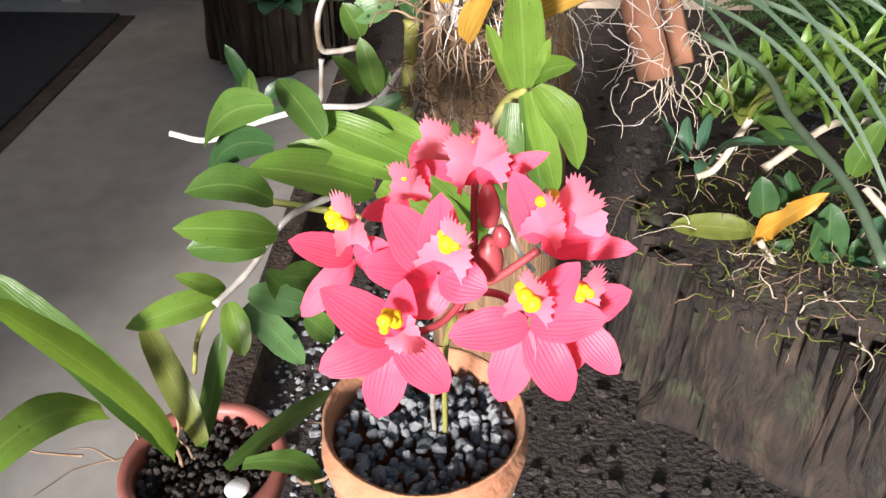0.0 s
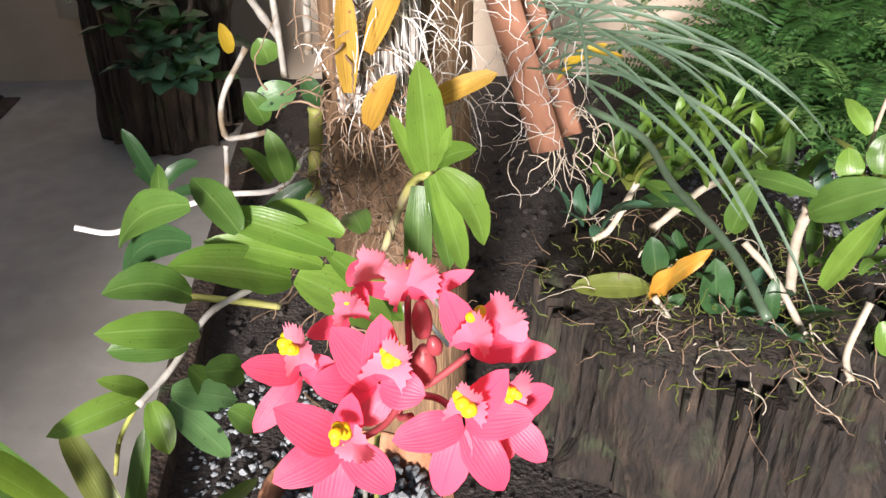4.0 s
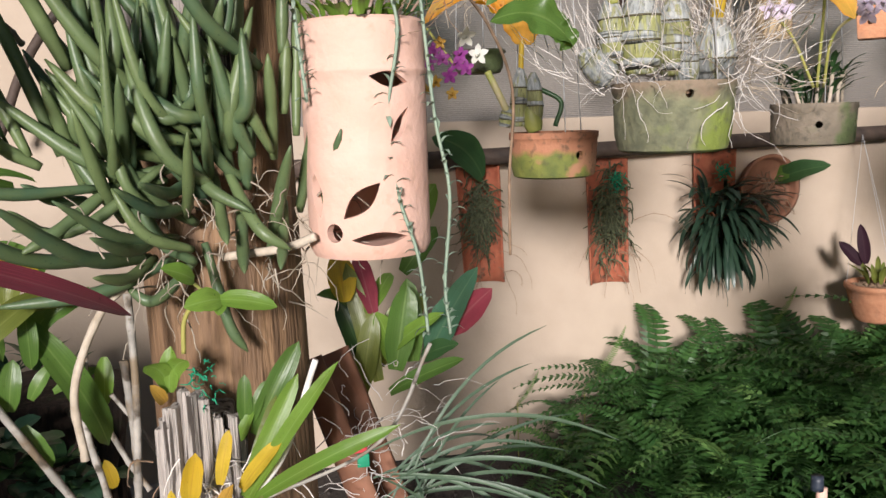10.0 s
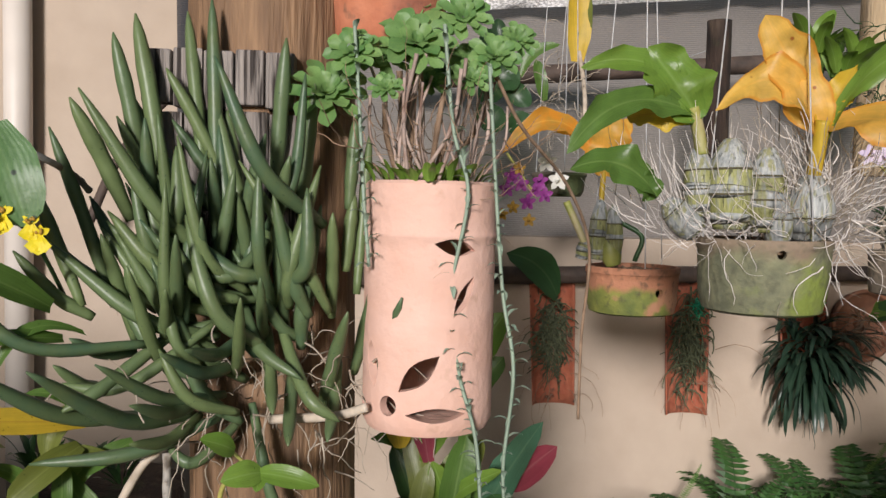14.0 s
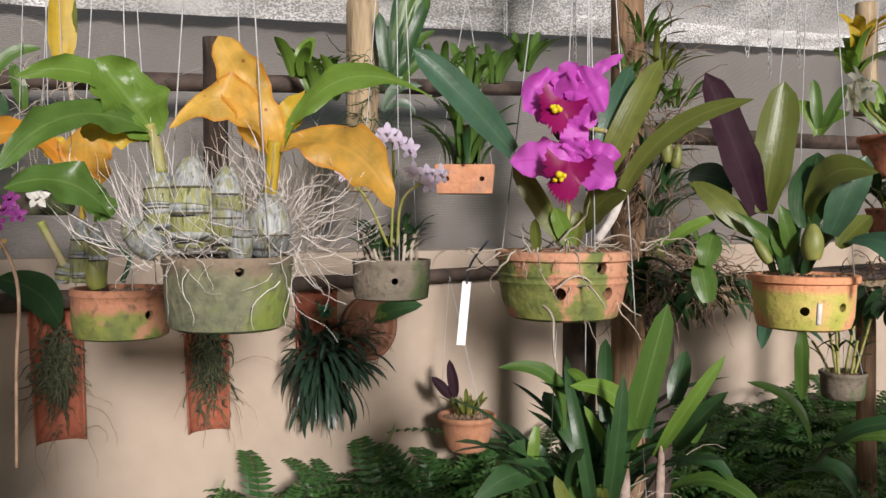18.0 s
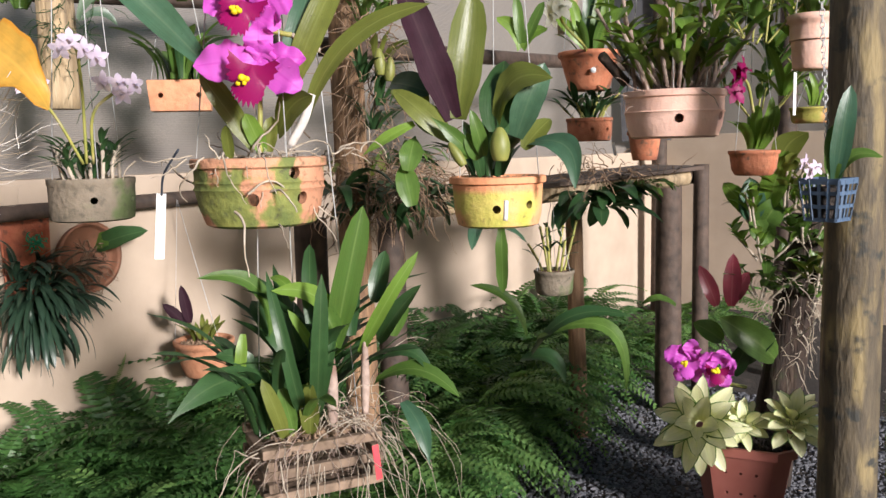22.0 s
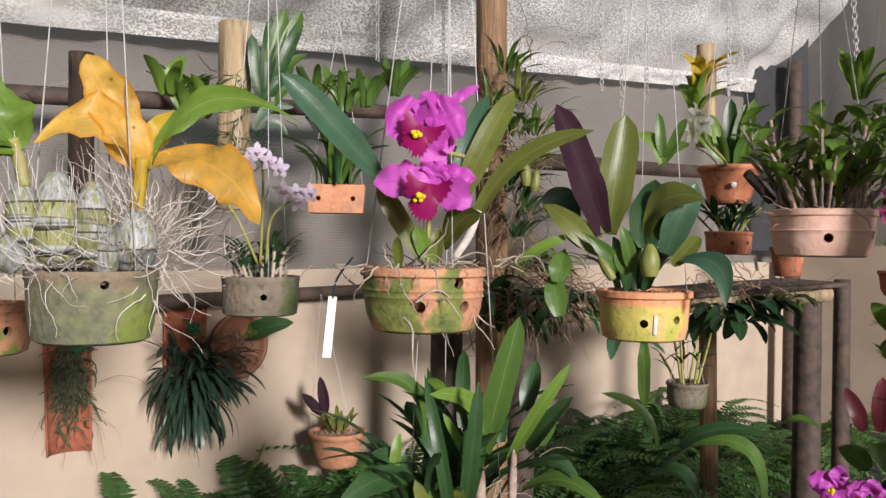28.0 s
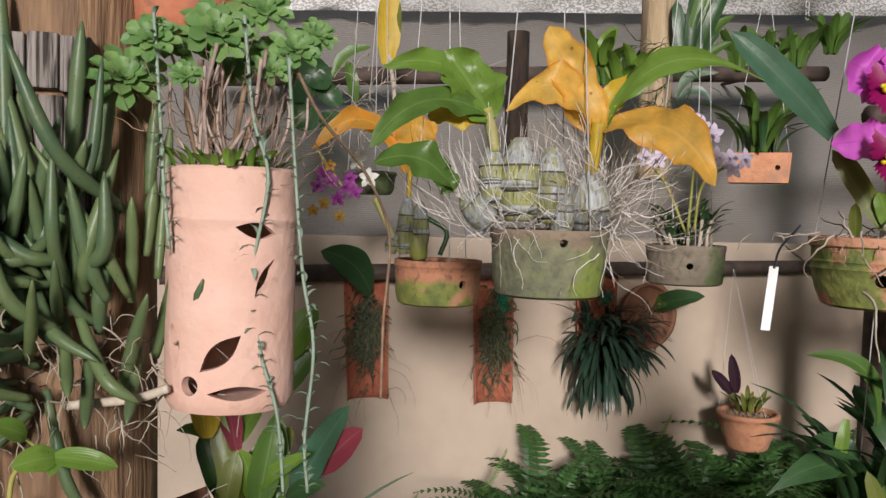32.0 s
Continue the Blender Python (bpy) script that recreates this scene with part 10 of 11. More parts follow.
leaf(trunk, (3.973, 1.081, 1.250), (3.996, 1.010, 1.495), 0.111, "bright_leaf", 0.1, 0.22, (-0.85, -0.28, 0.45), "oval")
leaf(trunk, (3.990, 1.030, 1.414), (4.017, 0.938, 1.562), 0.111, "olive_leaf", 0.2, 0.22, (-0.87, -0.27, 0.42), "oval")
leaf(trunk, (3.966, 1.101, 1.166), (3.990, 1.028, 1.297), 0.111, "leaf", 0.1, 0.22, (-0.84, -0.28, 0.47), "oval")
leaf(trunk, (3.977, 1.068, 1.106), (3.955, 1.134, 1.226), 0.101, "leaf", 0.1, 0.22, (-0.83, -0.27, 0.48), "oval")
leaf(trunk, (3.987, 1.038, 0.615), (3.819, 1.214, 0.803), 0.142, "leaf", 0.1, 0.22, (-0.78, -0.25, 0.57), "oval")
leaf(trunk, (3.946, 1.159, 0.584), (3.986, 1.040, 0.727), 0.077, "dark_leaf", 0.1, 0.22, (-0.77, -0.28, 0.57), "strap")
leaf(trunk, (3.908, 1.262, 0.833), (3.881, 1.329, 1.006), 0.066, "wine_leaf", 0.1, 0.22, (-0.79, -0.31, 0.53), "oval")
leaf(trunk, (3.929, 1.206, 0.834), (3.931, 1.202, 1.061), 0.076, "wine_leaf", 0.05, 0.22, (-0.80, -0.30, 0.53), "oval")
leaf(trunk, (3.933, 1.196, 0.859), (3.952, 1.142, 0.983), 0.066, "wine_leaf", 0.1, 0.22, (-0.80, -0.29, 0.52), "oval")
leaf(trunk, (3.917, 1.238, 0.682), (3.872, 1.350, 0.755), 0.093, "leaf", 0.1, 0.22, (-0.78, -0.30, 0.56), "oval")
leaf(trunk, (3.934, 1.192, 0.531), (3.954, 1.138, 0.686), 0.078, "dark_leaf", 0.1, 0.22, (-0.76, -0.28, 0.58), "oval")
tuft(trunk, (4.039, 1.039, 1.027), 9, 0.11, 0.04, "leaf", (-0.2, -0.3), 1.0, "oval", 0.15, 0.05, 0.2)
tuft(trunk, (4.059, 0.975, 1.125), 9, 0.11, 0.04, "leaf", (-0.2, -0.3), 1.0, "oval", 0.15, 0.05, 0.2)
tuft(trunk, (4.078, 0.908, 1.005), 9, 0.11, 0.04, "leaf", (-0.2, -0.3), 1.0, "oval", 0.15, 0.05, 0.2)
tuft(trunk, (4.033, 1.058, 0.904), 9, 0.11, 0.04, "leaf", (-0.2, -0.3), 1.0, "oval", 0.15, 0.05, 0.2)
tuft(trunk, (4.073, 0.927, 0.883), 9, 0.11, 0.04, "leaf", (-0.2, -0.3), 1.0, "oval", 0.15, 0.05, 0.2)
tuft(trunk, (4.086, 0.878, 1.102), 9, 0.11, 0.04, "leaf", (-0.2, -0.3), 1.0, "oval", 0.15, 0.05, 0.2)
for x, y, z, mat in ((3.98, 1.12, 1.22, "bright_leaf"), (4.02, 1.02, 1.30, "olive_leaf"), (4.00, 1.10, 1.08, "bright_leaf"), (4.05, 0.95, 1.16, "leaf"), (4.07, 0.90, 0.95, "olive_leaf"), (4.0, 1.1, 0.92, "leaf"), (4.05, 0.93, 1.28, "bright_leaf")):
    cane_plant(trunk, (x, y, z - 0.05), 5, 0.17, 0.10, 0.042, mat, 0.05, 0.005, 1.0, "root", 4)
root_ball(trunk, (4.060, 0.969, 0.832), (0.08, 0.08, 0.12), 120, 0.2, 0.003, "root", 0.6, 0.9, 0.5)
flower = frilled_lip(trunk, (3.449, 1.194, 0.696), (3.411, 1.182, 0.634), 0.0958, "magenta_petal", (-0.88, -0.38, 0.30))
leaf(flower, (3.495, 1.214, 0.690), (3.452, 1.291, 0.724), 0.0926, "magenta_petal", 0.06, 0.12, (-0.88, -0.38, 0.29), "oval", 0.46, 0, "petal")
leaf(flower, (3.499, 1.204, 0.702), (3.496, 1.191, 0.777), 0.0694, "magenta_petal", 0.06, 0.12, (-0.88, -0.37, 0.29), "oval", 0.46, 0, "petal")
leaf(flower, (3.497, 1.210, 0.683), (3.509, 1.161, 0.716), 0.0833, "magenta_petal", 0.06, 0.12, (-0.88, -0.38, 0.30), "oval", 0.46, 0, "petal")
leaf(flower, (3.495, 1.214, 0.667), (3.470, 1.251, 0.610), 0.0603, "magenta_petal", 0.06, 0.12, (-0.88, -0.38, 0.30), "oval", 0.46, 0, "petal")
leaf(flower, (3.500, 1.202, 0.667), (3.505, 1.171, 0.608), 0.0603, "magenta_petal", 0.06, 0.12, (-0.88, -0.37, 0.30), "oval", 0.46, 0, "petal")
callus(flower, (3.413, 1.190, 0.695), 0.0160)
flower = frilled_lip(trunk, (3.472, 1.085, 0.682), (3.434, 1.073, 0.622), 0.0953, "crimson_lip", (-0.89, -0.35, 0.30))
leaf(flower, (3.517, 1.107, 0.676), (3.486, 1.163, 0.710), 0.0921, "magenta_petal", 0.06, 0.12, (-0.89, -0.35, 0.30), "oval", 0.46, 0, "petal")
leaf(flower, (3.521, 1.097, 0.688), (3.517, 1.085, 0.746), 0.0690, "magenta_petal", 0.06, 0.12, (-0.89, -0.34, 0.30), "oval", 0.46, 0, "petal")
leaf(flower, (3.524, 1.091, 0.674), (3.535, 1.037, 0.692), 0.0875, "magenta_petal", 0.06, 0.12, (-0.89, -0.34, 0.30), "oval", 0.46, 0, "petal")
leaf(flower, (3.517, 1.107, 0.660), (3.498, 1.133, 0.597), 0.0599, "magenta_petal", 0.06, 0.12, (-0.89, -0.35, 0.30), "oval", 0.46, 0, "petal")
leaf(flower, (3.522, 1.095, 0.656), (3.525, 1.064, 0.600), 0.0600, "magenta_petal", 0.06, 0.12, (-0.89, -0.34, 0.31), "oval", 0.46, 0, "petal")
callus(flower, (3.437, 1.080, 0.682), 0.0159)
cane(trunk, [(3.762, 1.080, 0.539), (3.591, 1.112, 0.601), (3.512, 1.174, 0.680)], 0.0074, "green_cane", "flower_stem", "", 0)
cream_rosette = thing("variegated_plant", (3.350, 1.094, 0.423), "cream and green striped rosette plant in the plum-red pot", "foliage plant", "variegated plants")
def striped_rosette(parent, centre, axis, r, rings):
    """Short broad pointed leaves in whorls round an axis."""
    c, axis = Vector(centre), Vector(axis).normalized()
    u = axis.orthogonal().normalized()
    v = axis.cross(u)
    for ring, (n, lift, size) in enumerate(rings):
        for k in range(n):
            a = 2 * math.pi * (k + 0.5 * (ring % 2)) / n + random.uniform(-0.2, 0.2)
            d = (u * math.cos(a) + v * math.sin(a) + axis * lift).normalized()
            b = c + axis * 0.02 * ring + (u * math.cos(a) + v * math.sin(a)) * 0.015
            leaf(parent, b, b + d * r * size * random.uniform(0.85, 1.1), r * 0.42 * random.uniform(0.85, 1.15), "cream_leaf", 0.1, 0.3, axis, "oval", 0.06)


striped_rosette(cream_rosette, (3.40, 1.12, 0.47), (-0.85, -0.25, 0.45), 0.165, ((10, -0.1, 1.0), (9, 0.25, 1.0), (8, 0.7, 0.9), (5, 1.4, 0.75)))
green_rosette = thing("variegated_plant", (3.47, 0.99, 0.44), "small green-striped rosette plant between the two larger ones", "foliage plant", "variegated plants")
striped_rosette(green_rosette, (3.47, 0.99, 0.47), (-0.6, -0.3, 0.7), 0.10, ((8, 0.2, 1.0), (6, 0.7, 0.95), (4, 1.5, 0.8)))
second_rosette = thing("variegated_plant", (3.53, 0.83, 0.43), "green and cream striped rosette plant in the plum-red pot", "foliage plant", "variegated plants")
striped_rosette(second_rosette, (3.53, 0.83, 0.47), (-0.35, -0.2, 0.95), 0.13, ((9, 0.1, 1.0), (8, 0.5, 1.0), (6, 1.0, 0.95), (4, 1.8, 0.85)))
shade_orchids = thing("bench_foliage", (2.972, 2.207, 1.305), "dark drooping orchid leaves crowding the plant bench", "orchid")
tuft(shade_orchids, (2.678, 2.223, 1.391), 9, 0.22, 0.06, "dark_leaf", (-0.2, -0.35), 1.0, "oval", 0.15, 0.05, 0.7, 0.5)
tuft(shade_orchids, (2.822, 2.220, 1.316), 10, 0.24, 0.06, "dark_leaf", (-0.2, -0.35), 1.0, "oval", 0.15, 0.05, 0.7, 0.5)
tuft(shade_orchids, (2.974, 2.206, 1.351), 10, 0.24, 0.055, "dark_leaf", (-0.2, -0.35), 1.0, "oval", 0.15, 0.05, 0.7, 0.5)
tuft(shade_orchids, (3.124, 2.186, 1.294), 9, 0.22, 0.055, "dark_leaf", (-0.2, -0.35), 1.0, "oval", 0.15, 0.05, 0.7, 0.5)
tuft(shade_orchids, (2.853, 2.331, 1.493), 9, 0.2, 0.05, "olive_leaf", (-0.2, -0.35), 1.0, "oval", 0.15, 0.05, 0.7, 0.5)
tuft(shade_orchids, (3.036, 2.286, 1.487), 9, 0.2, 0.05, "dark_leaf", (-0.2, -0.35), 1.0, "oval", 0.15, 0.05, 0.7, 0.5)
tuft(shade_orchids, (3.926, 1.914, 1.293), 9, 0.26, 0.075, "dark_leaf", (-0.2, -0.35), 1.0, "oval", 0.15, 0.05, 0.7, 0.5)
tuft(shade_orchids, (4.154, 1.916, 1.307), 8, 0.24, 0.07, "dark_leaf", (-0.2, -0.35), 1.0, "oval", 0.15, 0.05, 0.7, 0.5)
tuft(shade_orchids, (4.295, 1.863, 1.328), 8, 0.2, 0.06, "leaf", (-0.2, -0.35), 1.0, "oval", 0.15, 0.05, 0.7, 0.5)
tuft(shade_orchids, (3.388, 2.178, 1.350), 8, 0.2, 0.06, "dark_leaf", (-0.2, -0.35), 1.0, "oval", 0.15, 0.05, 0.7, 0.5)
root_ball(shade_orchids, (2.876, 2.237, 1.379), (0.16, 0.12, 0.08), 200, 0.2, 0.003, "brown_root", 0.6, 1.0, 0.5)
cactus = thing("column_cactus", (3.518, 0.432, 0.000), "clump of tall ribbed green column cactus", "cactus")
column(cactus, (3.463, 0.466, 0.000), (3.460, 0.479, 0.928), 0.02)
column(cactus, (3.366, 0.440, 0.000), (3.362, 0.459, 0.788), 0.02)
column(cactus, (3.521, 0.417, 0.000), (3.515, 0.454, 1.011), 0.021)
column(cactus, (3.422, 0.401, 0.000), (3.421, 0.414, 0.853), 0.021)
column(cactus, (3.346, 0.377, 0.000), (3.343, 0.395, 0.681), 0.021)
column(cactus, (3.577, 0.385, 0.000), (3.571, 0.423, 1.013), 0.02)
column(cactus, (3.579, 0.372, 0.000), (3.576, 0.393, 1.063), 0.022)
column(cactus, (3.676, 0.407, 0.000), (3.670, 0.440, 1.250), 0.023)
column(cactus, (3.635, 0.332, 0.000), (3.629, 0.375, 1.074), 0.024)
column(cactus, (3.734, 0.352, 0.000), (3.730, 0.378, 1.238), 0.024)
column(cactus, (3.539, 0.296, 0.000), (3.535, 0.326, 0.928), 0.022)
column(cactus, (3.434, 0.328, 0.000), (3.429, 0.363, 0.873), 0.021)
column(cactus, (3.401, 0.344, 0.000), (3.399, 0.358, 0.776), 0.02)
column(cactus, (3.389, 0.290, 0.000), (3.385, 0.314, 0.754), 0.02)
column(cactus, (3.315, 0.311, 0.000), (3.312, 0.336, 0.628), 0.02)
column(cactus, (3.532, 0.477, 0.000), (3.529, 0.491, 1.072), 0.02)
column(cactus, (3.618, 0.451, 0.000), (3.613, 0.478, 1.078), 0.02)
column(cactus, (3.412, 0.460, 0.000), (3.408, 0.485, 0.741), 0.018)
column(cactus, (3.340, 0.272, 0.000), (3.339, 0.286, 0.645), 0.02)
column(cactus, (3.357, 0.293, 0.000), (3.355, 0.315, 0.738), 0.019)
column(cactus, (3.642, 0.272, 0.000), (3.637, 0.320, 1.125), 0.025)
column(cactus, (3.492, 0.258, 0.000), (3.491, 0.279, 0.909), 0.024)
column(cactus, (3.738, 0.313, 0.000), (3.734, 0.350, 1.196), 0.024)
column(cactus, (3.596, 0.236, 0.000), (3.591, 0.281, 1.012), 0.024)
tillandsia = thing("shrub", (3.706, 0.518, 0.000), "small-leaved pale shrub beside the round post", "shrub")
tuft(tillandsia, (3.606, 0.508, 1.480), 16, 0.11, 0.016, "leaf", (-0.2, -0.2), 1.0, "strap", 0.15, 0.05, 0.1)
tuft(tillandsia, (3.616, 0.453, 1.383), 16, 0.11, 0.016, "leaf", (-0.2, -0.2), 1.0, "strap", 0.15, 0.05, 0.1)
tuft(tillandsia, (3.604, 0.519, 1.306), 16, 0.11, 0.016, "leaf", (-0.2, -0.2), 1.0, "strap", 0.15, 0.05, 0.1)
tuft(tillandsia, (3.622, 0.416, 1.286), 16, 0.11, 0.016, "leaf", (-0.2, -0.2), 1.0, "strap", 0.15, 0.05, 0.1)
tuft(tillandsia, (3.614, 0.464, 1.208), 16, 0.11, 0.016, "leaf", (-0.2, -0.2), 1.0, "strap", 0.15, 0.05, 0.1)
tuft(tillandsia, (3.624, 0.405, 1.439), 16, 0.11, 0.016, "leaf", (-0.2, -0.2), 1.0, "strap", 0.15, 0.05, 0.1)
tuft(tillandsia, (3.617, 0.451, 1.554), 16, 0.11, 0.016, "leaf", (-0.2, -0.2), 1.0, "strap", 0.15, 0.05, 0.1)
cane(tillandsia, [(3.663, 0.476, 0.819), (3.630, 0.491, 1.146), (3.613, 0.474, 1.479)], 0.0181, "bark", "trunk", "", 0)
box_pole = thing("wall_box", (3.210, 0.452, 1.800), "white louvred box on a dark bracket beside the post", "box")
for _k in range(9):
    _z = 1.725 + _k * 0.032
    part("louvre", box((3.169, 0.399, _z), (3.250, 0.504, _z + 0.028), 0.003), "white_plastic", box_pole, smooth=False)
part("bracket", beam((3.274, 0.436, 1.467), (3.265, 0.483, 1.720), 0.07, 0.05, 0.004), "black_plastic", box_pole, smooth=False)
cane(box_pole, [(3.169, 0.397, 1.728), (3.169, 0.400, 1.616), (3.174, 0.368, 1.550)], 0.006, "white_plastic", "cord")
mesh_pot = thing("mesh_pot", (2.878, 0.558, 1.315), "dark blue plastic mesh pot hanging on a chain", "flower pot", "hanging orchid pots")

def mesh_pot_body(c, top, foot, h):
    """A square lattice pot: rims, uprights and bands."""
    x, y, z = c
    for k in range(4):
        a0, a1 = math.pi / 2 * k + 0.6, math.pi / 2 * (k + 1) + 0.6
        for i in range(5):
            t = i / 4
            lo = Vector((x, y, z)) + foot * (Vector((math.cos(a0), math.sin(a0), 0)) * (1 - t) + Vector((math.cos(a1), math.sin(a1), 0)) * t)
            hi = Vector((x, y, z + h)) + top * (Vector((math.cos(a0), math.sin(a0), 0)) * (1 - t) + Vector((math.cos(a1), math.sin(a1), 0)) * t)
            part("upright", beam(lo, hi, 0.008, 0.004), "blue_plastic", mesh_pot, smooth=False)
        for j, hh in enumerate((0.02, 0.35, 0.68, 0.97)):
            r = foot + (top - foot) * hh
            p = Vector((x, y, z + h * hh))
            part("band", beam(p + r * Vector((math.cos(a0), math.sin(a0), 0)), p + r * Vector((math.cos(a1), math.sin(a1), 0)), 0.004, 0.010 if j < 3 else 0.016), "blue_plastic", mesh_pot, smooth=False)
    part("filling", lathe(c, [(0, 0.004), (foot * 0.6, 0.004), (top * 0.62, h * 0.8), (0, h * 0.85)], 12), "soil", mesh_pot)



mesh_pot_body((2.878, 0.558, 1.315), 0.078, 0.06, 0.11)
chain(mesh_pot, (2.878, 0.558, 1.425), (2.866, 0.601, 2.140), 0.02)
part("hook", tube(bmesh.new(), [Vector((2.866, 0.601, 2.14)), Vector((2.93, 0.57, 2.2)), Vector((3.04, 0.55, 2.2))], 0.004, 8), "wire", mesh_pot)
leaf(mesh_pot, (2.882, 0.540, 1.425), (2.889, 0.512, 1.676), 0.054, "blue_leaf", 0.05, 0.22, (-0.88, -0.23, 0.43), "strap")
leaf(mesh_pot, (2.881, 0.547, 1.417), (2.880, 0.551, 1.572), 0.044, "leaf", 0.03, 0.22, (-0.87, -0.23, 0.43), "strap")
leaf(mesh_pot, (2.884, 0.533, 1.433), (2.908, 0.431, 1.484), 0.034, "leaf", 0.3, 0.22, (-0.88, -0.22, 0.42), "strap")
small_flower(mesh_pot, (2.813, 0.605, 1.475), 0.0250, "lilac_petal")
small_flower(mesh_pot, (2.821, 0.576, 1.459), 0.0250, "lilac_petal")
small_flower(mesh_pot, (2.817, 0.590, 1.448), 0.0250, "lilac_petal")
name_tag = thing("plant_label", (1.506, 1.645, 1.300), "blank white plastic plant label hanging from the banded bowl", "plant label")
part("label_strip", strip((1.506, 1.645, 1.297), (1.517, 1.637, 1.448), 0.022, 0.0015, 0.0004), "white_plastic", name_tag, smooth=False)
cane(name_tag, [(1.517, 1.637, 1.444), (1.508, 1.607, 1.493), (1.508, 1.544, 1.547)], 0.0027, "black_plastic", "cord", "", 0)
low_tag = thing("plant_label", (1.772, 1.220, 0.781), "narrow red plastic plant label on the slatted basket", "plant label")
part("label_strip", strip((1.772, 1.220, 0.781), (1.766, 1.226, 0.863), 0.016, 0.0015, 0.0004), "red_plastic", low_tag, smooth=False)
bench_tag = thing("plant_label", (3.464, 1.510, 1.488), "small white plant label by a hanging pot", "plant label")
part("label_strip", strip((3.464, 1.510, 1.488), (3.460, 1.518, 1.540), 0.016, 0.0015, 0.0004), "white_plastic", bench_tag, smooth=False)
high_tag = thing("plant_label", (3.619, 0.875, 1.622), "tall white plant label in the pale pot", "plant label")
part("label_strip", strip((3.619, 0.875, 1.622), (3.619, 0.875, 1.774), 0.016, 0.0015, 0.0004), "white_plastic", high_tag, smooth=False)
sprinkler = thing("garden_sprinkler", (1.698, 2.164, 0.0), "black and tan garden sprinkler on a thin stake", "sprinkler")
cane(sprinkler, [(1.678, 2.164, 0.0), (1.688, 2.164, 0.217)], 0.006, "slat_wood", "stake")
part("section", lathe((1.706, 2.164, 0.207), [(0, 0), (0.016, 0), (0.01472, 0.05), (0, 0.05)], 16), "black_plastic", sprinkler)
part("section", lathe((1.698, 2.164, 0.237), [(0, 0), (0.018, 0), (0.01656, 0.07), (0, 0.07)], 16), "pale_clay", sprinkler)
part("section", lathe((1.682, 2.164, 0.302), [(0, 0), (0.02, 0), (0.0184, 0.045), (0, 0.045)], 16), "black_plastic", sprinkler)
part("section", lathe((1.723, 2.164, 0.137), [(0, 0), (0.013, 0), (0.01196, 0.08), (0, 0.08)], 16), "black_plastic", sprinkler)

# ---- on the stump ----
moss_orchids = thing("stump_orchids", (0.692, 1.299, 0.444), "crowd of small green orchids and moss on the stump", "orchid")
tuft(moss_orchids, (0.398, 1.302, 0.469), 7, 0.1, 0.028, "blue_leaf", (-0.1, -0.3), 1.0, "oval", 0.12, 0.05, 0.0, 0.8)
tuft(moss_orchids, (0.475, 1.353, 0.532), 9, 0.09, 0.022, "olive_leaf", (-0.1, -0.3), 1.0, "oval", 0.12, 0.05, 0.0, 0.8)
tuft(moss_orchids, (0.581, 1.401, 0.523), 9, 0.1, 0.024, "leaf", (-0.1, -0.3), 1.0, "oval", 0.12, 0.05, 0.0, 0.8)
tuft(moss_orchids, (0.665, 1.367, 0.509), 9, 0.1, 0.022, "bright_leaf", (-0.1, -0.3), 1.0, "oval", 0.12, 0.05, 0.0, 0.8)
tuft(moss_orchids, (0.792, 1.360, 0.503), 9, 0.12, 0.024, "leaf", (-0.1, -0.3), 1.0, "oval", 0.12, 0.05, 0.0, 0.8)
tuft(moss_orchids, (0.844, 1.272, 0.498), 8, 0.1, 0.03, "blue_leaf", (-0.1, -0.3), 1.0, "oval", 0.12, 0.05, 0.0, 0.8)
tuft(moss_orchids, (0.951, 1.322, 0.512), 9, 0.11, 0.024, "olive_leaf", (-0.1, -0.3), 1.0, "oval", 0.12, 0.05, 0.0, 0.8)
tuft(moss_orchids, (0.585, 1.249, 0.410), 7, 0.09, 0.03, "dark_leaf", (-0.1, -0.3), 1.0, "oval", 0.12, 0.05, 0.0, 0.8)
tuft(moss_orchids, (0.658, 1.193, 0.365), 7, 0.09, 0.032, "blue_leaf", (-0.1, -0.3), 1.0, "oval", 0.12, 0.05, 0.0, 0.8)
tuft(moss_orchids, (0.714, 1.140, 0.348), 7, 0.09, 0.03, "dark_leaf", (-0.1, -0.3), 1.0, "oval", 0.12, 0.05, 0.0, 0.8)
tuft(moss_orchids, (0.845, 1.152, 0.451), 8, 0.11, 0.024, "leaf", (-0.1, -0.3), 1.0, "oval", 0.12, 0.05, 0.0, 0.8)
tuft(moss_orchids, (0.954, 1.197, 0.485), 8, 0.12, 0.022, "bright_leaf", (-0.1, -0.3), 1.0, "oval", 0.12, 0.05, 0.0, 0.8)
tuft(moss_orchids, (0.781, 1.194, 0.441), 8, 0.09, 0.024, "leaf", (-0.1, -0.3), 1.0, "oval", 0.12, 0.05, 0.0, 0.8)
root_ball(moss_orchids, (0.66, 1.25, 0.355), (0.16, 0.14, 0.012), 420, 0.05, 0.0016, "olive_leaf", -0.1, 1.2, 0.5, 0.4, name="moss")
root_ball(moss_orchids, (0.66, 1.22, 0.36), (0.17, 0.13, 0.01), 130, 0.12, 0.0014, "brown_root", 0.3, 1.1, 0.6)
leaf(stump_r, (0.509, 1.236, 0.369), (0.372, 1.278, 0.350), 0.049, "olive_leaf", 0.08, 0.22, (-0.22, -0.59, 0.78), "oval")
leaf(stump_r, (0.509, 1.236, 0.349), (0.588, 1.182, 0.484), 0.037, "orange_leaf", 0.08, 0.22, (-0.21, -0.58, 0.78), "oval", 0.42)
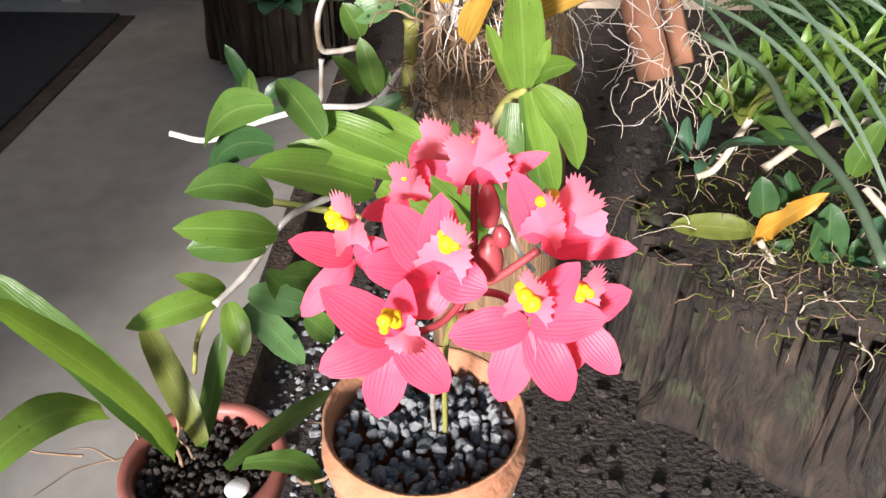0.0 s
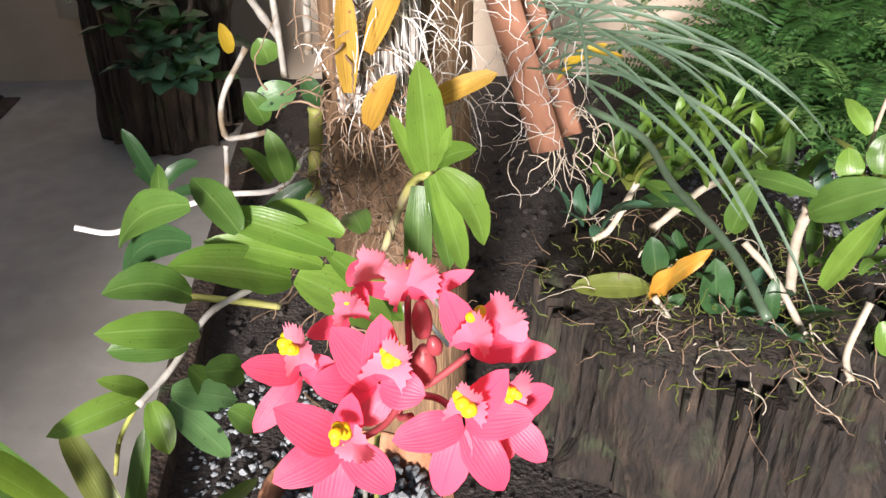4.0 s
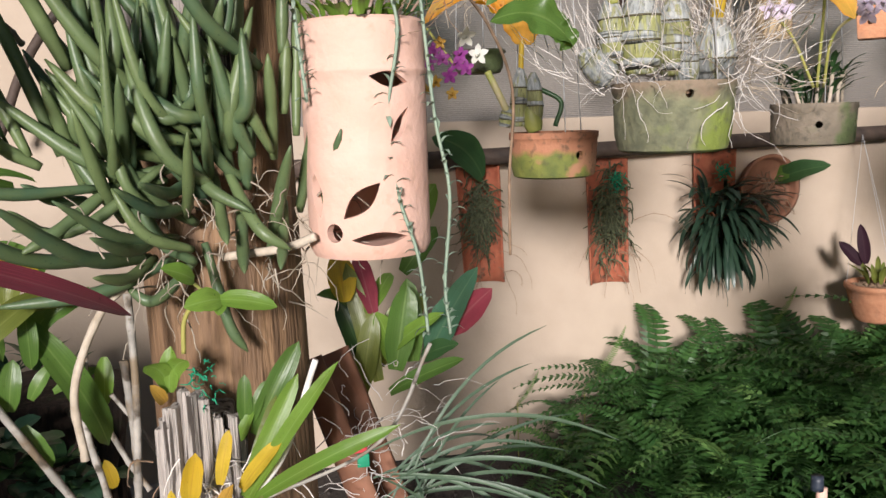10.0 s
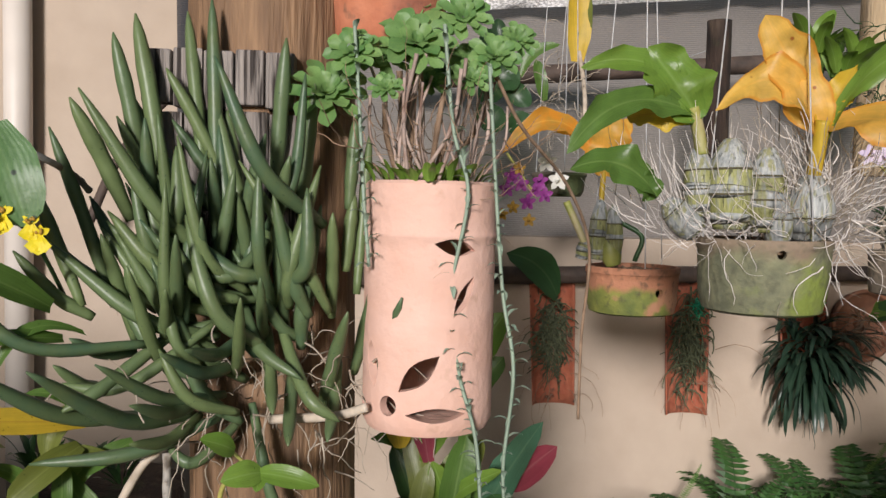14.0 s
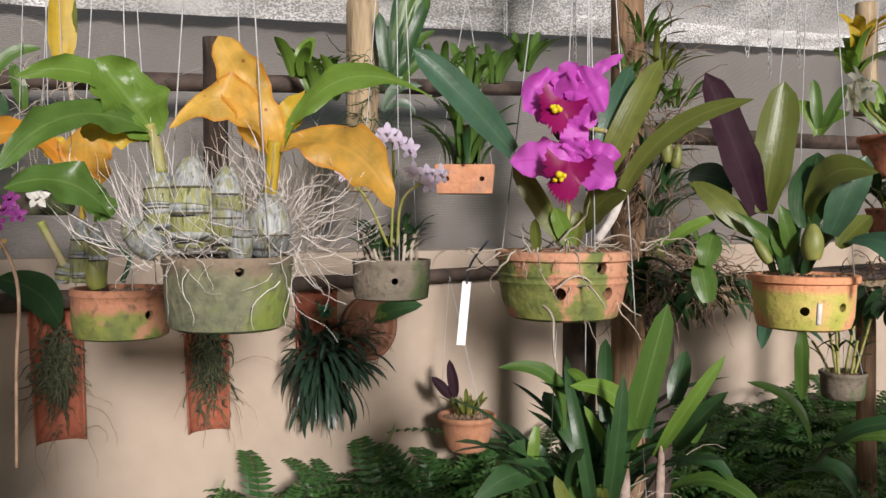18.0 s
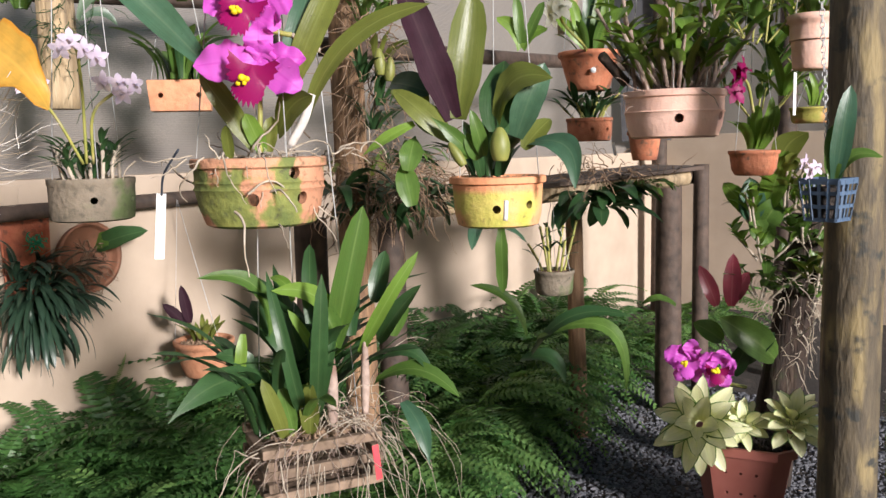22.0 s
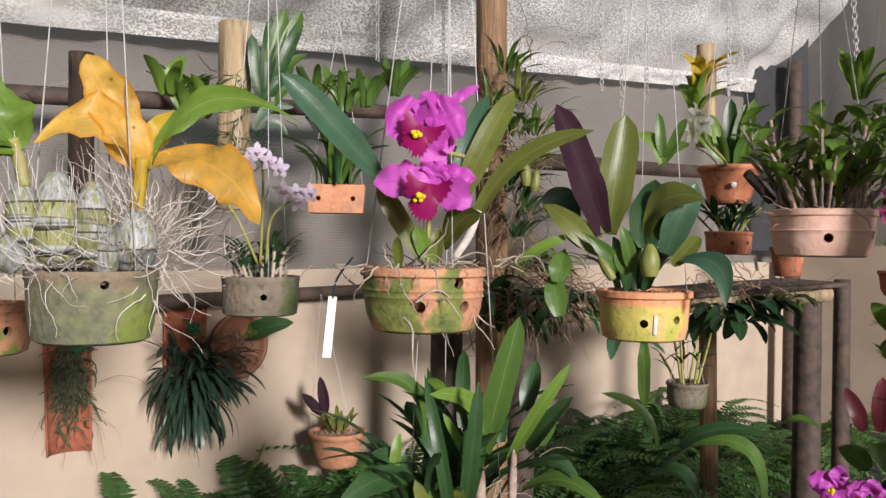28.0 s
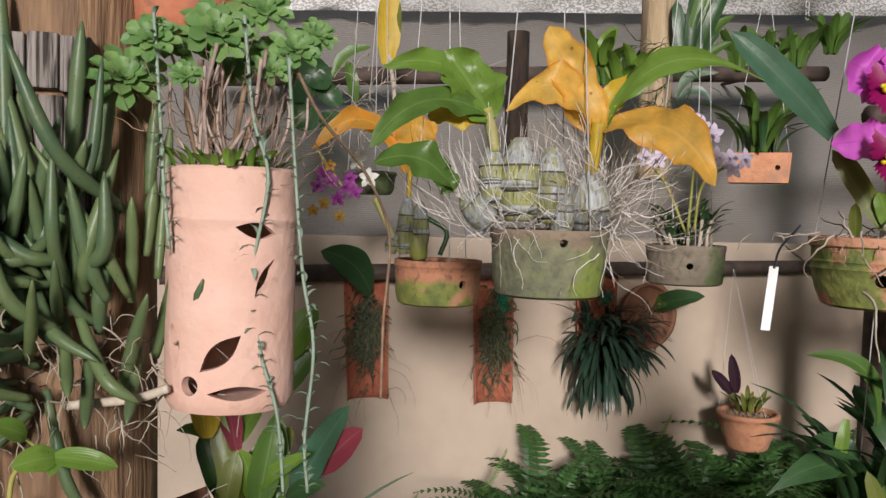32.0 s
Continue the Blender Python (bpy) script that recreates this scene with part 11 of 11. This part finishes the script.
leaf(stump_r, (0.515, 1.234, 0.402), (0.498, 1.240, 0.479), 0.050, "dark_leaf", 0.05, 0.22, (-0.22, -0.60, 0.77), "oval")
leaf(stump_r, (0.528, 1.229, 0.286), (0.524, 1.188, 0.219), 0.052, "blue_leaf", 0.05, 0.22, (-0.22, -0.56, 0.80), "oval")
leaf(stump_r, (0.636, 1.182, 0.324), (0.637, 1.114, 0.249), 0.103, "blue_leaf", 0.05, 0.22, (-0.27, -0.55, 0.79), "oval")
leaf(stump_r, (0.702, 1.147, 0.338), (0.729, 1.061, 0.284), 0.093, "blue_leaf", 0.05, 0.22, (-0.30, -0.54, 0.79), "oval")
leaf(stump_r, (0.623, 1.188, 0.341), (0.603, 1.197, 0.456), 0.063, "dark_leaf", 0.05, 0.22, (-0.27, -0.56, 0.79), "oval")
leaf(stump_r, (0.717, 1.139, 0.576), (0.800, 1.061, 0.663), 0.066, "leaf", 0.08, 0.22, (-0.35, -0.60, 0.72), "oval")
leaf(stump_r, (0.618, 1.191, 0.513), (0.638, 1.181, 0.617), 0.045, "leaf", 0.08, 0.22, (-0.29, -0.61, 0.74), "oval")
leaf(stump_r, (0.721, 1.136, 0.611), (0.626, 1.242, 0.599), 0.037, "leaf", 0.1, 0.22, (-0.35, -0.60, 0.71), "oval")
leaf(stump_r, (0.755, 1.116, 0.647), (0.753, 1.140, 0.692), 0.044, "bright_leaf", 0.08, 0.22, (-0.38, -0.60, 0.70), "oval")
leaf(stump_r, (0.789, 1.094, 0.667), (0.795, 1.113, 0.728), 0.052, "leaf", 0.05, 0.22, (-0.40, -0.60, 0.70), "oval")
leaf(stump_r, (0.761, 1.112, 0.445), (0.801, 1.061, 0.637), 0.041, "bright_leaf", 0.08, 0.22, (-0.35, -0.55, 0.76), "lance")
leaf(stump_r, (0.762, 1.111, 0.727), (0.738, 1.161, 0.766), 0.030, "bright_leaf", 0.1, 0.22, (-0.40, -0.62, 0.67), "oval")
leaf(stump_r, (0.559, 1.217, 0.332), (0.538, 1.225, 0.354), 0.056, "dark_leaf", 0.1, 0.22, (-0.24, -0.57, 0.79), "oval")
leaf(stump_r, (0.571, 1.212, 0.534), (0.505, 1.343, 0.535), 0.036, "leaf", 0.1, 0.22, (-0.26, -0.62, 0.74), "oval")
leaf(stump_r, (0.551, 1.220, 0.554), (0.498, 1.346, 0.484), 0.032, "dark_leaf", 0.1, 0.22, (-0.26, -0.63, 0.73), "strap")
leaf(stump_r, (0.860, 1.042, 0.384), (0.880, 1.026, 0.418), 0.044, "bright_leaf", 0.1, 0.22, (-0.39, -0.50, 0.78), "oval")
leaf(stump_r, (0.845, 1.053, 0.413), (0.865, 1.038, 0.349), 0.037, "bright_leaf", 0.1, 0.22, (-0.38, -0.51, 0.77), "oval")
bright_stems = thing("young_orchids", (0.604, 1.500, 0.496), "thicket of small bright green orchid shoots on the stump", "orchid")
tuft(bright_stems, (0.454, 1.443, 0.484), 9, 0.11, 0.022, "leaf", (0, -0.2), 0.9, "lance", 0.1, 0.03)
tuft(bright_stems, (0.536, 1.523, 0.489), 9, 0.11, 0.022, "leaf", (0, -0.2), 0.9, "lance", 0.1, 0.03)
tuft(bright_stems, (0.622, 1.599, 0.500), 9, 0.11, 0.022, "bright_leaf", (0, -0.2), 0.9, "lance", 0.1, 0.03)
tuft(bright_stems, (0.684, 1.630, 0.509), 9, 0.11, 0.022, "bright_leaf", (0, -0.2), 0.9, "lance", 0.1, 0.03)
tuft(bright_stems, (0.732, 1.610, 0.501), 9, 0.11, 0.022, "bright_leaf", (0, -0.2), 0.9, "lance", 0.1, 0.03)
tuft(bright_stems, (0.782, 1.643, 0.525), 9, 0.11, 0.022, "bright_leaf", (0, -0.2), 0.9, "lance", 0.1, 0.03)
tuft(bright_stems, (0.520, 1.423, 0.490), 9, 0.11, 0.022, "leaf", (0, -0.2), 0.9, "lance", 0.1, 0.03)
tuft(bright_stems, (0.617, 1.495, 0.470), 9, 0.11, 0.022, "bright_leaf", (0, -0.2), 0.9, "lance", 0.1, 0.03)
tuft(bright_stems, (0.764, 1.431, 0.493), 9, 0.11, 0.022, "bright_leaf", (0, -0.2), 0.9, "lance", 0.1, 0.03)
tuft(bright_stems, (0.843, 1.559, 0.504), 9, 0.11, 0.022, "bright_leaf", (0, -0.2), 0.9, "lance", 0.1, 0.03)
cane(stump_r, [(0.511, 1.214, 0.366), (0.544, 1.169, 0.319), (0.557, 1.130, 0.271)], 0.0062, "root", "stem", "", 5)
cane(stump_r, [(0.736, 1.162, 0.405), (0.726, 1.168, 0.500), (0.725, 1.157, 0.576)], 0.0089, "root", "stem", "", 5)
cane(stump_r, [(0.659, 1.215, 0.476), (0.705, 1.168, 0.429), (0.747, 1.097, 0.353)], 0.0061, "root", "stem", "", 5)
cane(stump_r, [(0.504, 1.375, 0.518), (0.459, 1.358, 0.429), (0.423, 1.348, 0.412)], 0.0063, "root", "stem", "", 5)
cane(stump_r, [(0.800, 1.158, 0.658), (0.802, 1.156, 0.754), (0.817, 1.147, 0.856)], 0.0034, "root", "stem", "", 5)
cane(stump_r, [(0.812, 1.053, 0.452), (0.775, 1.018, 0.377), (0.772, 0.983, 0.347)], 0.0059, "root", "stem", "", 5)
cane(stump_r, [(0.525, 1.315, 0.449), (0.645, 1.376, 0.506), (0.702, 1.350, 0.529)], 0.0071, "root", "stem", "", 5)
cane(stump_r, [(0.382, 1.347, 0.683), (0.453, 1.242, 0.672), (0.456, 1.081, 0.665), (0.476, 0.908, 0.661), (0.486, 0.788, 0.629)], 0.0065, "grass_leaf", "leaf", "", 0)
for x, y, z in ((3.93, 0.47, 1.86), (3.96, 0.44, 1.74), (3.92, 0.48, 1.62), (3.98, 0.46, 1.50), (3.95, 0.43, 1.38)):
    tuft(tillandsia, (x, y, z), 16, 0.15, 0.022, "grass_leaf", (-0.2, -0.1), 1.0, "lance", 0.2, 0.03)
cane(tillandsia, [(3.80, 0.50, 0.9), (3.96, 0.46, 1.4), (3.94, 0.47, 1.86)], 0.010, "bark", "stem", "", 0)
shrub = thing("round_leaved_shrub", (-0.635, 2.504, 0.435), "dark round-leaved plant growing from the log planter", "shrub")
tuft(shrub, (-0.622, 2.456, 0.452), 7, 0.13, 0.07, "blue_leaf", (0.0, -0.4), 1.0, "oval", 0.1, 0.02, 0.4)
tuft(shrub, (-0.687, 2.437, 0.515), 7, 0.13, 0.07, "dark_leaf", (0.0, -0.4), 1.0, "oval", 0.1, 0.02, 0.4)
tuft(shrub, (-0.534, 2.478, 0.421), 7, 0.13, 0.07, "blue_leaf", (0.0, -0.4), 1.0, "oval", 0.1, 0.02, 0.4)
tuft(shrub, (-0.569, 2.470, 0.498), 7, 0.13, 0.07, "dark_leaf", (0.0, -0.4), 1.0, "oval", 0.1, 0.02, 0.4)
tuft(shrub, (-0.663, 2.444, 0.386), 7, 0.13, 0.07, "blue_leaf", (0.0, -0.4), 1.0, "oval", 0.1, 0.02, 0.4)
tuft(shrub, (-0.531, 2.479, 0.328), 7, 0.13, 0.07, "dark_leaf", (0.0, -0.4), 1.0, "oval", 0.1, 0.02, 0.4)
tuft(shrub, (-0.718, 2.427, 0.588), 7, 0.13, 0.07, "blue_leaf", (0.0, -0.4), 1.0, "oval", 0.1, 0.02, 0.4)
tuft(shrub, (-0.664, 2.444, 0.563), 7, 0.13, 0.07, "dark_leaf", (0.0, -0.4), 1.0, "oval", 0.1, 0.02, 0.4)
tuft(shrub, (-0.593, 2.464, 0.338), 7, 0.13, 0.07, "blue_leaf", (0.0, -0.4), 1.0, "oval", 0.1, 0.02, 0.4)
tuft(shrub, (-0.469, 2.493, 0.431), 7, 0.13, 0.07, "dark_leaf", (0.0, -0.4), 1.0, "oval", 0.1, 0.02, 0.4)
tuft(shrub, (-0.813, 2.607, 0.762), 8, 0.14, 0.03, "dark_leaf", (0.0, -0.2), 1.0, "lance", 0.1, 0.03)
tuft(shrub, (-0.746, 2.628, 0.721), 8, 0.14, 0.03, "dark_leaf", (0.0, -0.2), 1.0, "lance", 0.1, 0.03)
tuft(shrub, (-0.651, 2.655, 0.746), 8, 0.14, 0.03, "dark_leaf", (0.0, -0.2), 1.0, "lance", 0.1, 0.03)
tuft(shrub, (-0.793, 2.613, 0.709), 8, 0.14, 0.03, "dark_leaf", (0.0, -0.2), 1.0, "lance", 0.1, 0.03)
tuft(shrub, (-0.581, 2.673, 0.688), 8, 0.14, 0.03, "dark_leaf", (0.0, -0.2), 1.0, "lance", 0.1, 0.03)
cane(shrub, [(-0.591, 2.670, 0.617), (-0.525, 2.532, 0.547), (-0.590, 2.464, 0.465)], 0.0077, "bark", "stem", "", 0)
leaf(shrub, (-0.508, 1.812, 0.295), (-0.561, 1.795, 0.472), 0.037, "dark_leaf", 0.1, 0.22, (0.21, -0.67, 0.72), "strap")
leaf(shrub, (-0.499, 1.815, 0.308), (-0.412, 1.839, 0.365), 0.035, "dark_leaf", 0.15, 0.22, (0.20, -0.67, 0.71), "strap")
leaf(shrub, (-0.508, 1.812, 0.295), (-0.555, 1.797, 0.369), 0.035, "dark_leaf", 0.15, 0.22, (0.21, -0.67, 0.72), "strap")
leaf(shrub, (-0.498, 1.815, 0.277), (-0.387, 1.845, 0.265), 0.029, "dark_leaf", 0.2, 0.22, (0.20, -0.66, 0.72), "strap")
leaf(shrub, (-0.395, 2.355, 0.460), (-0.414, 2.351, 0.548), 0.041, "yellow_leaf", 0.1, 0.22, (0.15, -0.76, 0.63), "oval")
chains = thing("hanging_chains", (3.587, 2.253, 2.470), "bare galvanised chains hanging from the roof cloth", "chain")
chain(chains, (3.455, 2.266, 2.295), (3.450, 2.272, 2.866))
chain(chains, (3.508, 2.193, 2.215), (3.503, 2.200, 2.862))
chain(chains, (2.731, 3.012, 2.424), (2.726, 3.015, 2.871))
chain(chains, (2.967, 2.810, 2.272), (2.961, 2.815, 2.879))
chain(chains, (3.752, 1.797, 2.251), (3.749, 1.804, 2.826))
chain(chains, (3.571, 2.099, 2.238), (3.567, 2.106, 2.855))

# ---- ferns along the wall ----
def frond_mesh(name, material, slope, curl, pairs=32, wide=0.075, droop=0.1):
    """One fern frond a metre long that rises along x and bows over: a thin stalk with two rows of narrow, pointed pinnae."""
    bm = bmesh.new()
    uv = bm.loops.layers.uv.new("uv")
    line = []
    sway = random.uniform(-0.12, 0.12)
    for i in range(pairs + 1):
        t = i / pairs
        line.append(Vector((t * (1 - 0.10 * curl * t), sway * t * t, slope * t - curl * t * t)))
    tube(bm, line, lambda t: 0.0048 * (1 - 0.7 * t), 4, False)
    for i in range(3, pairs + 1):
        t = i / pairs
        ahead = (line[i] - line[i - 1]).normalized()
        w = wide * max(0.10, math.sin(math.pi * min(1.0, t * 0.80 + 0.19)) ** 0.7)
        half = 0.33 / pairs
        for s in (-1, 1):
            side = (Vector((0, s, 0)) + ahead * random.uniform(0.12, 0.30) + Vector((0, 0, random.uniform(-droop - 0.08, 0.08 - droop)))).normalized()
            n = ahead.cross(side).normalized() * (1 if s > 0 else -1)
            p = line[i]
            tilt = n * half * random.uniform(0.1, 0.5)
            base, mid, tip = p + side * 0.002, p + side * w * 0.5 + n * 0.005, p + side * w * random.uniform(0.9, 1.05) + ahead * 0.010 - n * 0.006
            rows = [(base - ahead * half * 0.8, base + ahead * half), (mid - ahead * half - tilt, mid + ahead * half * 0.9 + tilt)]
            vs = [bm.verts.new(v) for v in (rows[0][0], rows[1][0], tip, rows[1][1], rows[0][1])]
            f = bm.faces.new(vs)
            for lp, c in zip(f.loops, ((0.05, 0), (0.05, 0.5), (0.5, 1), (0.95, 0.5), (0.95, 0))):
                lp[uv].uv = c
    me = bpy.data.meshes.new(name)
    bm.to_mesh(me)
    bm.free()
    me.materials.append(M[material])
    return me


random.seed(11)
SHAPES = ((1.0, 1.2, 25, 0.098, 0.06), (1.1, 1.4, 24, 0.104, 0.10), (0.95, 1.0, 26, 0.092, 0.03), (0.85, 1.2, 25, 0.096, 0.08), (1.15, 1.2, 24, 0.100, 0.05))
FRONDS = [frond_mesh("frond", "fern", *v) for v in SHAPES]
YOUNG_SUNLIT = [frond_mesh("frond", "fern_young_sunlit", *v) for v in SHAPES[:3]] + [frond_mesh("frond", "fern_young_sunlit", 0.8, 0.35, 36, 0.06, 0.1)]


def fern(x, y, count, length, rise, young, z=0.06, facing=None):
    """A crown of arching fronds; a fern at the edge leans out over the path. young: share of fronds in the lighter,
    sunlit colour.
    """
    ob = thing("boston_fern", (x, y, 0), "lush green arching fern growing at the foot of the wall", "fern", "ferns along the wall")
    for i in range(count):
        a = 2 * math.pi * (i * 0.382 + random.uniform(-0.05, 0.05))
        if facing is not None:
            a = facing + 1.9 * math.sin(i * 2.4) * random.uniform(0.5, 1.0)
        me = random.choice(YOUNG_SUNLIT[:3] if random.random() < young else FRONDS)
        f = new("frond", me)
        f.parent = ob
        s = length * random.uniform(0.62, 1.1)
        f.matrix_basis = Matrix.LocRotScale((0.06 * math.cos(a), 0.06 * math.sin(a), z), Euler((random.uniform(-0.3, 0.3), random.uniform(-rise, 0.15), a)), (s, s * 1.05, s))
    return ob


for x0, step, n, y0, jitter, fronds, length, rise, young, z, facing in (
    (1.46, 0.21, 8, 3.04, 0.06, 30, 0.72, 0.85, 0.06, 0.14, None), (3.05, 0.28, 11, 3.05, 0.08, 26, 0.78, 0.85, 0.15, 0.08, None), (1.20, 0.22, 7, 2.84, 0.10, 26, 0.60, 0.6, 0.10, 0.06, None),
    (1.50, 0.27, 9, 2.62, 0.10, 26, 0.66, 0.6, 0.2, 0.06, None), (3.90, 0.30, 6, 2.70, 0.10, 24, 0.68, 0.6, 0.4, 0.06, None), (1.75, 0.27, 6, 2.38, 0.08, 24, 0.56, 0.45, 0.2, 0.06, -1.9),
    (2.35, 0.26, 4, 2.24, 0.08, 20, 0.66, 0.5, 0.6, 0.08, -2.0), (2.0, 0.26, 4, 2.06, 0.06, 22, 0.48, 0.4, 0.25, 0.06, -1.9),
    (2.75, 0.24, 7, 2.44, 0.06, 18, 0.74, 0.55, 0.75, 0.12, -2.1), (2.85, 0.22, 6, 2.24, 0.05, 17, 0.58, 0.30, 0.85, 0.10, -2.1),
    (4.6, 0.42, 6, 2.46, 0.12, 20, 0.68, 0.6, 0.8, 0.08, -2.0),
):
    for i in range(n):
        fern(x0 + i * step + random.uniform(-0.06, 0.06), y0 + random.uniform(-jitter, jitter), fronds, length, rise, young, z, facing)
sprout = thing("young_fern", (1.36, 3.3, 0), "single upright young fern frond against the wall", "fern")
for x, y, z, s in ((-0.02, 0.0, 0.28, 0.34), (0.79, 0.02, 0.42, 0.30), (-0.32, 0.0, 0.24, 0.19)):
    f = new("frond", YOUNG_SUNLIT[3])
    f.parent = sprout
    f.matrix_basis = Matrix.LocRotScale((x, y, z), Euler((1.57, -1.15, 0.1)), (s, s * 1.3, s))
    part("stalk", tube(bmesh.new(), [Vector((1.36 + x, 3.3 + y, 0.0)), Vector((1.36 + x, 3.3 + y, z + 0.01))], 0.0025, 6), "green_cane", sprout)
big = thing("strap_plant", (4.2, 1.95, 0.1), "large arching strap leaves rising from the ferns", "foliage plant")
leaf(big, (3.554, 1.945, 0.676), (3.752, 1.608, 0.412), 0.078, "leaf", 0.45, 0.22, (-0.41, -0.27, 0.87), "strap")
leaf(big, (3.539, 1.968, 0.598), (3.758, 1.595, 0.778), 0.067, "dark_leaf", 0.2, 0.22, (-0.40, -0.27, 0.87), "strap")
leaf(big, (3.510, 2.011, 0.572), (3.621, 1.841, 0.463), 0.089, "dark_leaf", 0.3, 0.22, (-0.40, -0.27, 0.88), "strap")
leaf(big, (3.526, 1.988, 0.677), (3.380, 2.189, 0.919), 0.051, "leaf", 0.2, 0.22, (-0.41, -0.28, 0.87), "strap")
leaf(big, (3.843, 1.417, 0.830), (3.781, 1.550, 0.829), 0.046, "leaf", 0.2, 0.22, (-0.46, -0.20, 0.86), "strap")

# ---- loose stones ----
def gravel(name, label, material, x0, x1, y0, y1, count, smallest, largest):
    """Small stones strewn over a stretch of ground, in one mesh."""
    rng = np.random.default_rng(5)
    bm = bmesh.new()
    made = bmesh.ops.create_icosphere(bm, subdivisions=1, radius=1.0)
    unit = np.array([v.co[:] for v in bm.verts])
    tris = np.array([[v.index for v in f.verts] for f in bm.faces])
    bm.free()
    n = len(unit)
    pts, faces = np.empty((count * n, 3)), np.empty((count * len(tris), 3), int)
    for i in range(count):
        s = smallest + (largest - smallest) * rng.random() ** 3
        shape = unit * (1 + 0.25 * rng.standard_normal((n, 1))) * np.array([s, s * rng.uniform(0.6, 1), s * rng.uniform(0.4, 0.8)])
        a = rng.uniform(0, 6.28)
        turn = np.array([[math.cos(a), -math.sin(a), 0], [math.sin(a), math.cos(a), 0], [0, 0, 1]])
        pts[i * n : (i + 1) * n] = shape @ turn.T + np.array([rng.uniform(x0, x1), rng.uniform(y0, y1), s * 0.3])
        faces[i * len(tris) : (i + 1) * len(tris)] = tris + i * n
    me = bpy.data.meshes.new(name)
    me.from_pydata(pts.tolist(), [], faces.tolist())
    me.materials.append(M[material])
    ob = new(name, me)
    return tagged(ob, label, "gravel", "", "stuff")


gravel("gravel", "dark grey crushed gravel on the garden path", "stone", 2.5, 5.4, -0.2, 2.7, 34000, 0.006, 0.015)
gravel("gravel", "dark lava gravel round the stump", "stone", 0.9, 2.6, 0.9, 2.7, 6000, 0.004, 0.014)
gravel("soil_crumbs", "crumbs of dark soil in the bed", "soil", -0.38, 1.0, 0.6, 3.2, 2500, 0.004, 0.016)
gravel("grit", "pale grit strewn by the timber edging", "grit", -0.38, 0.1, 0.7, 1.5, 900, 0.004, 0.012)
gravel("pebbles", "pale tan pebbles lying on the dark gravel", "pebble", 0.9, 4.6, 0.9, 2.3, 70, 0.007, 0.02)
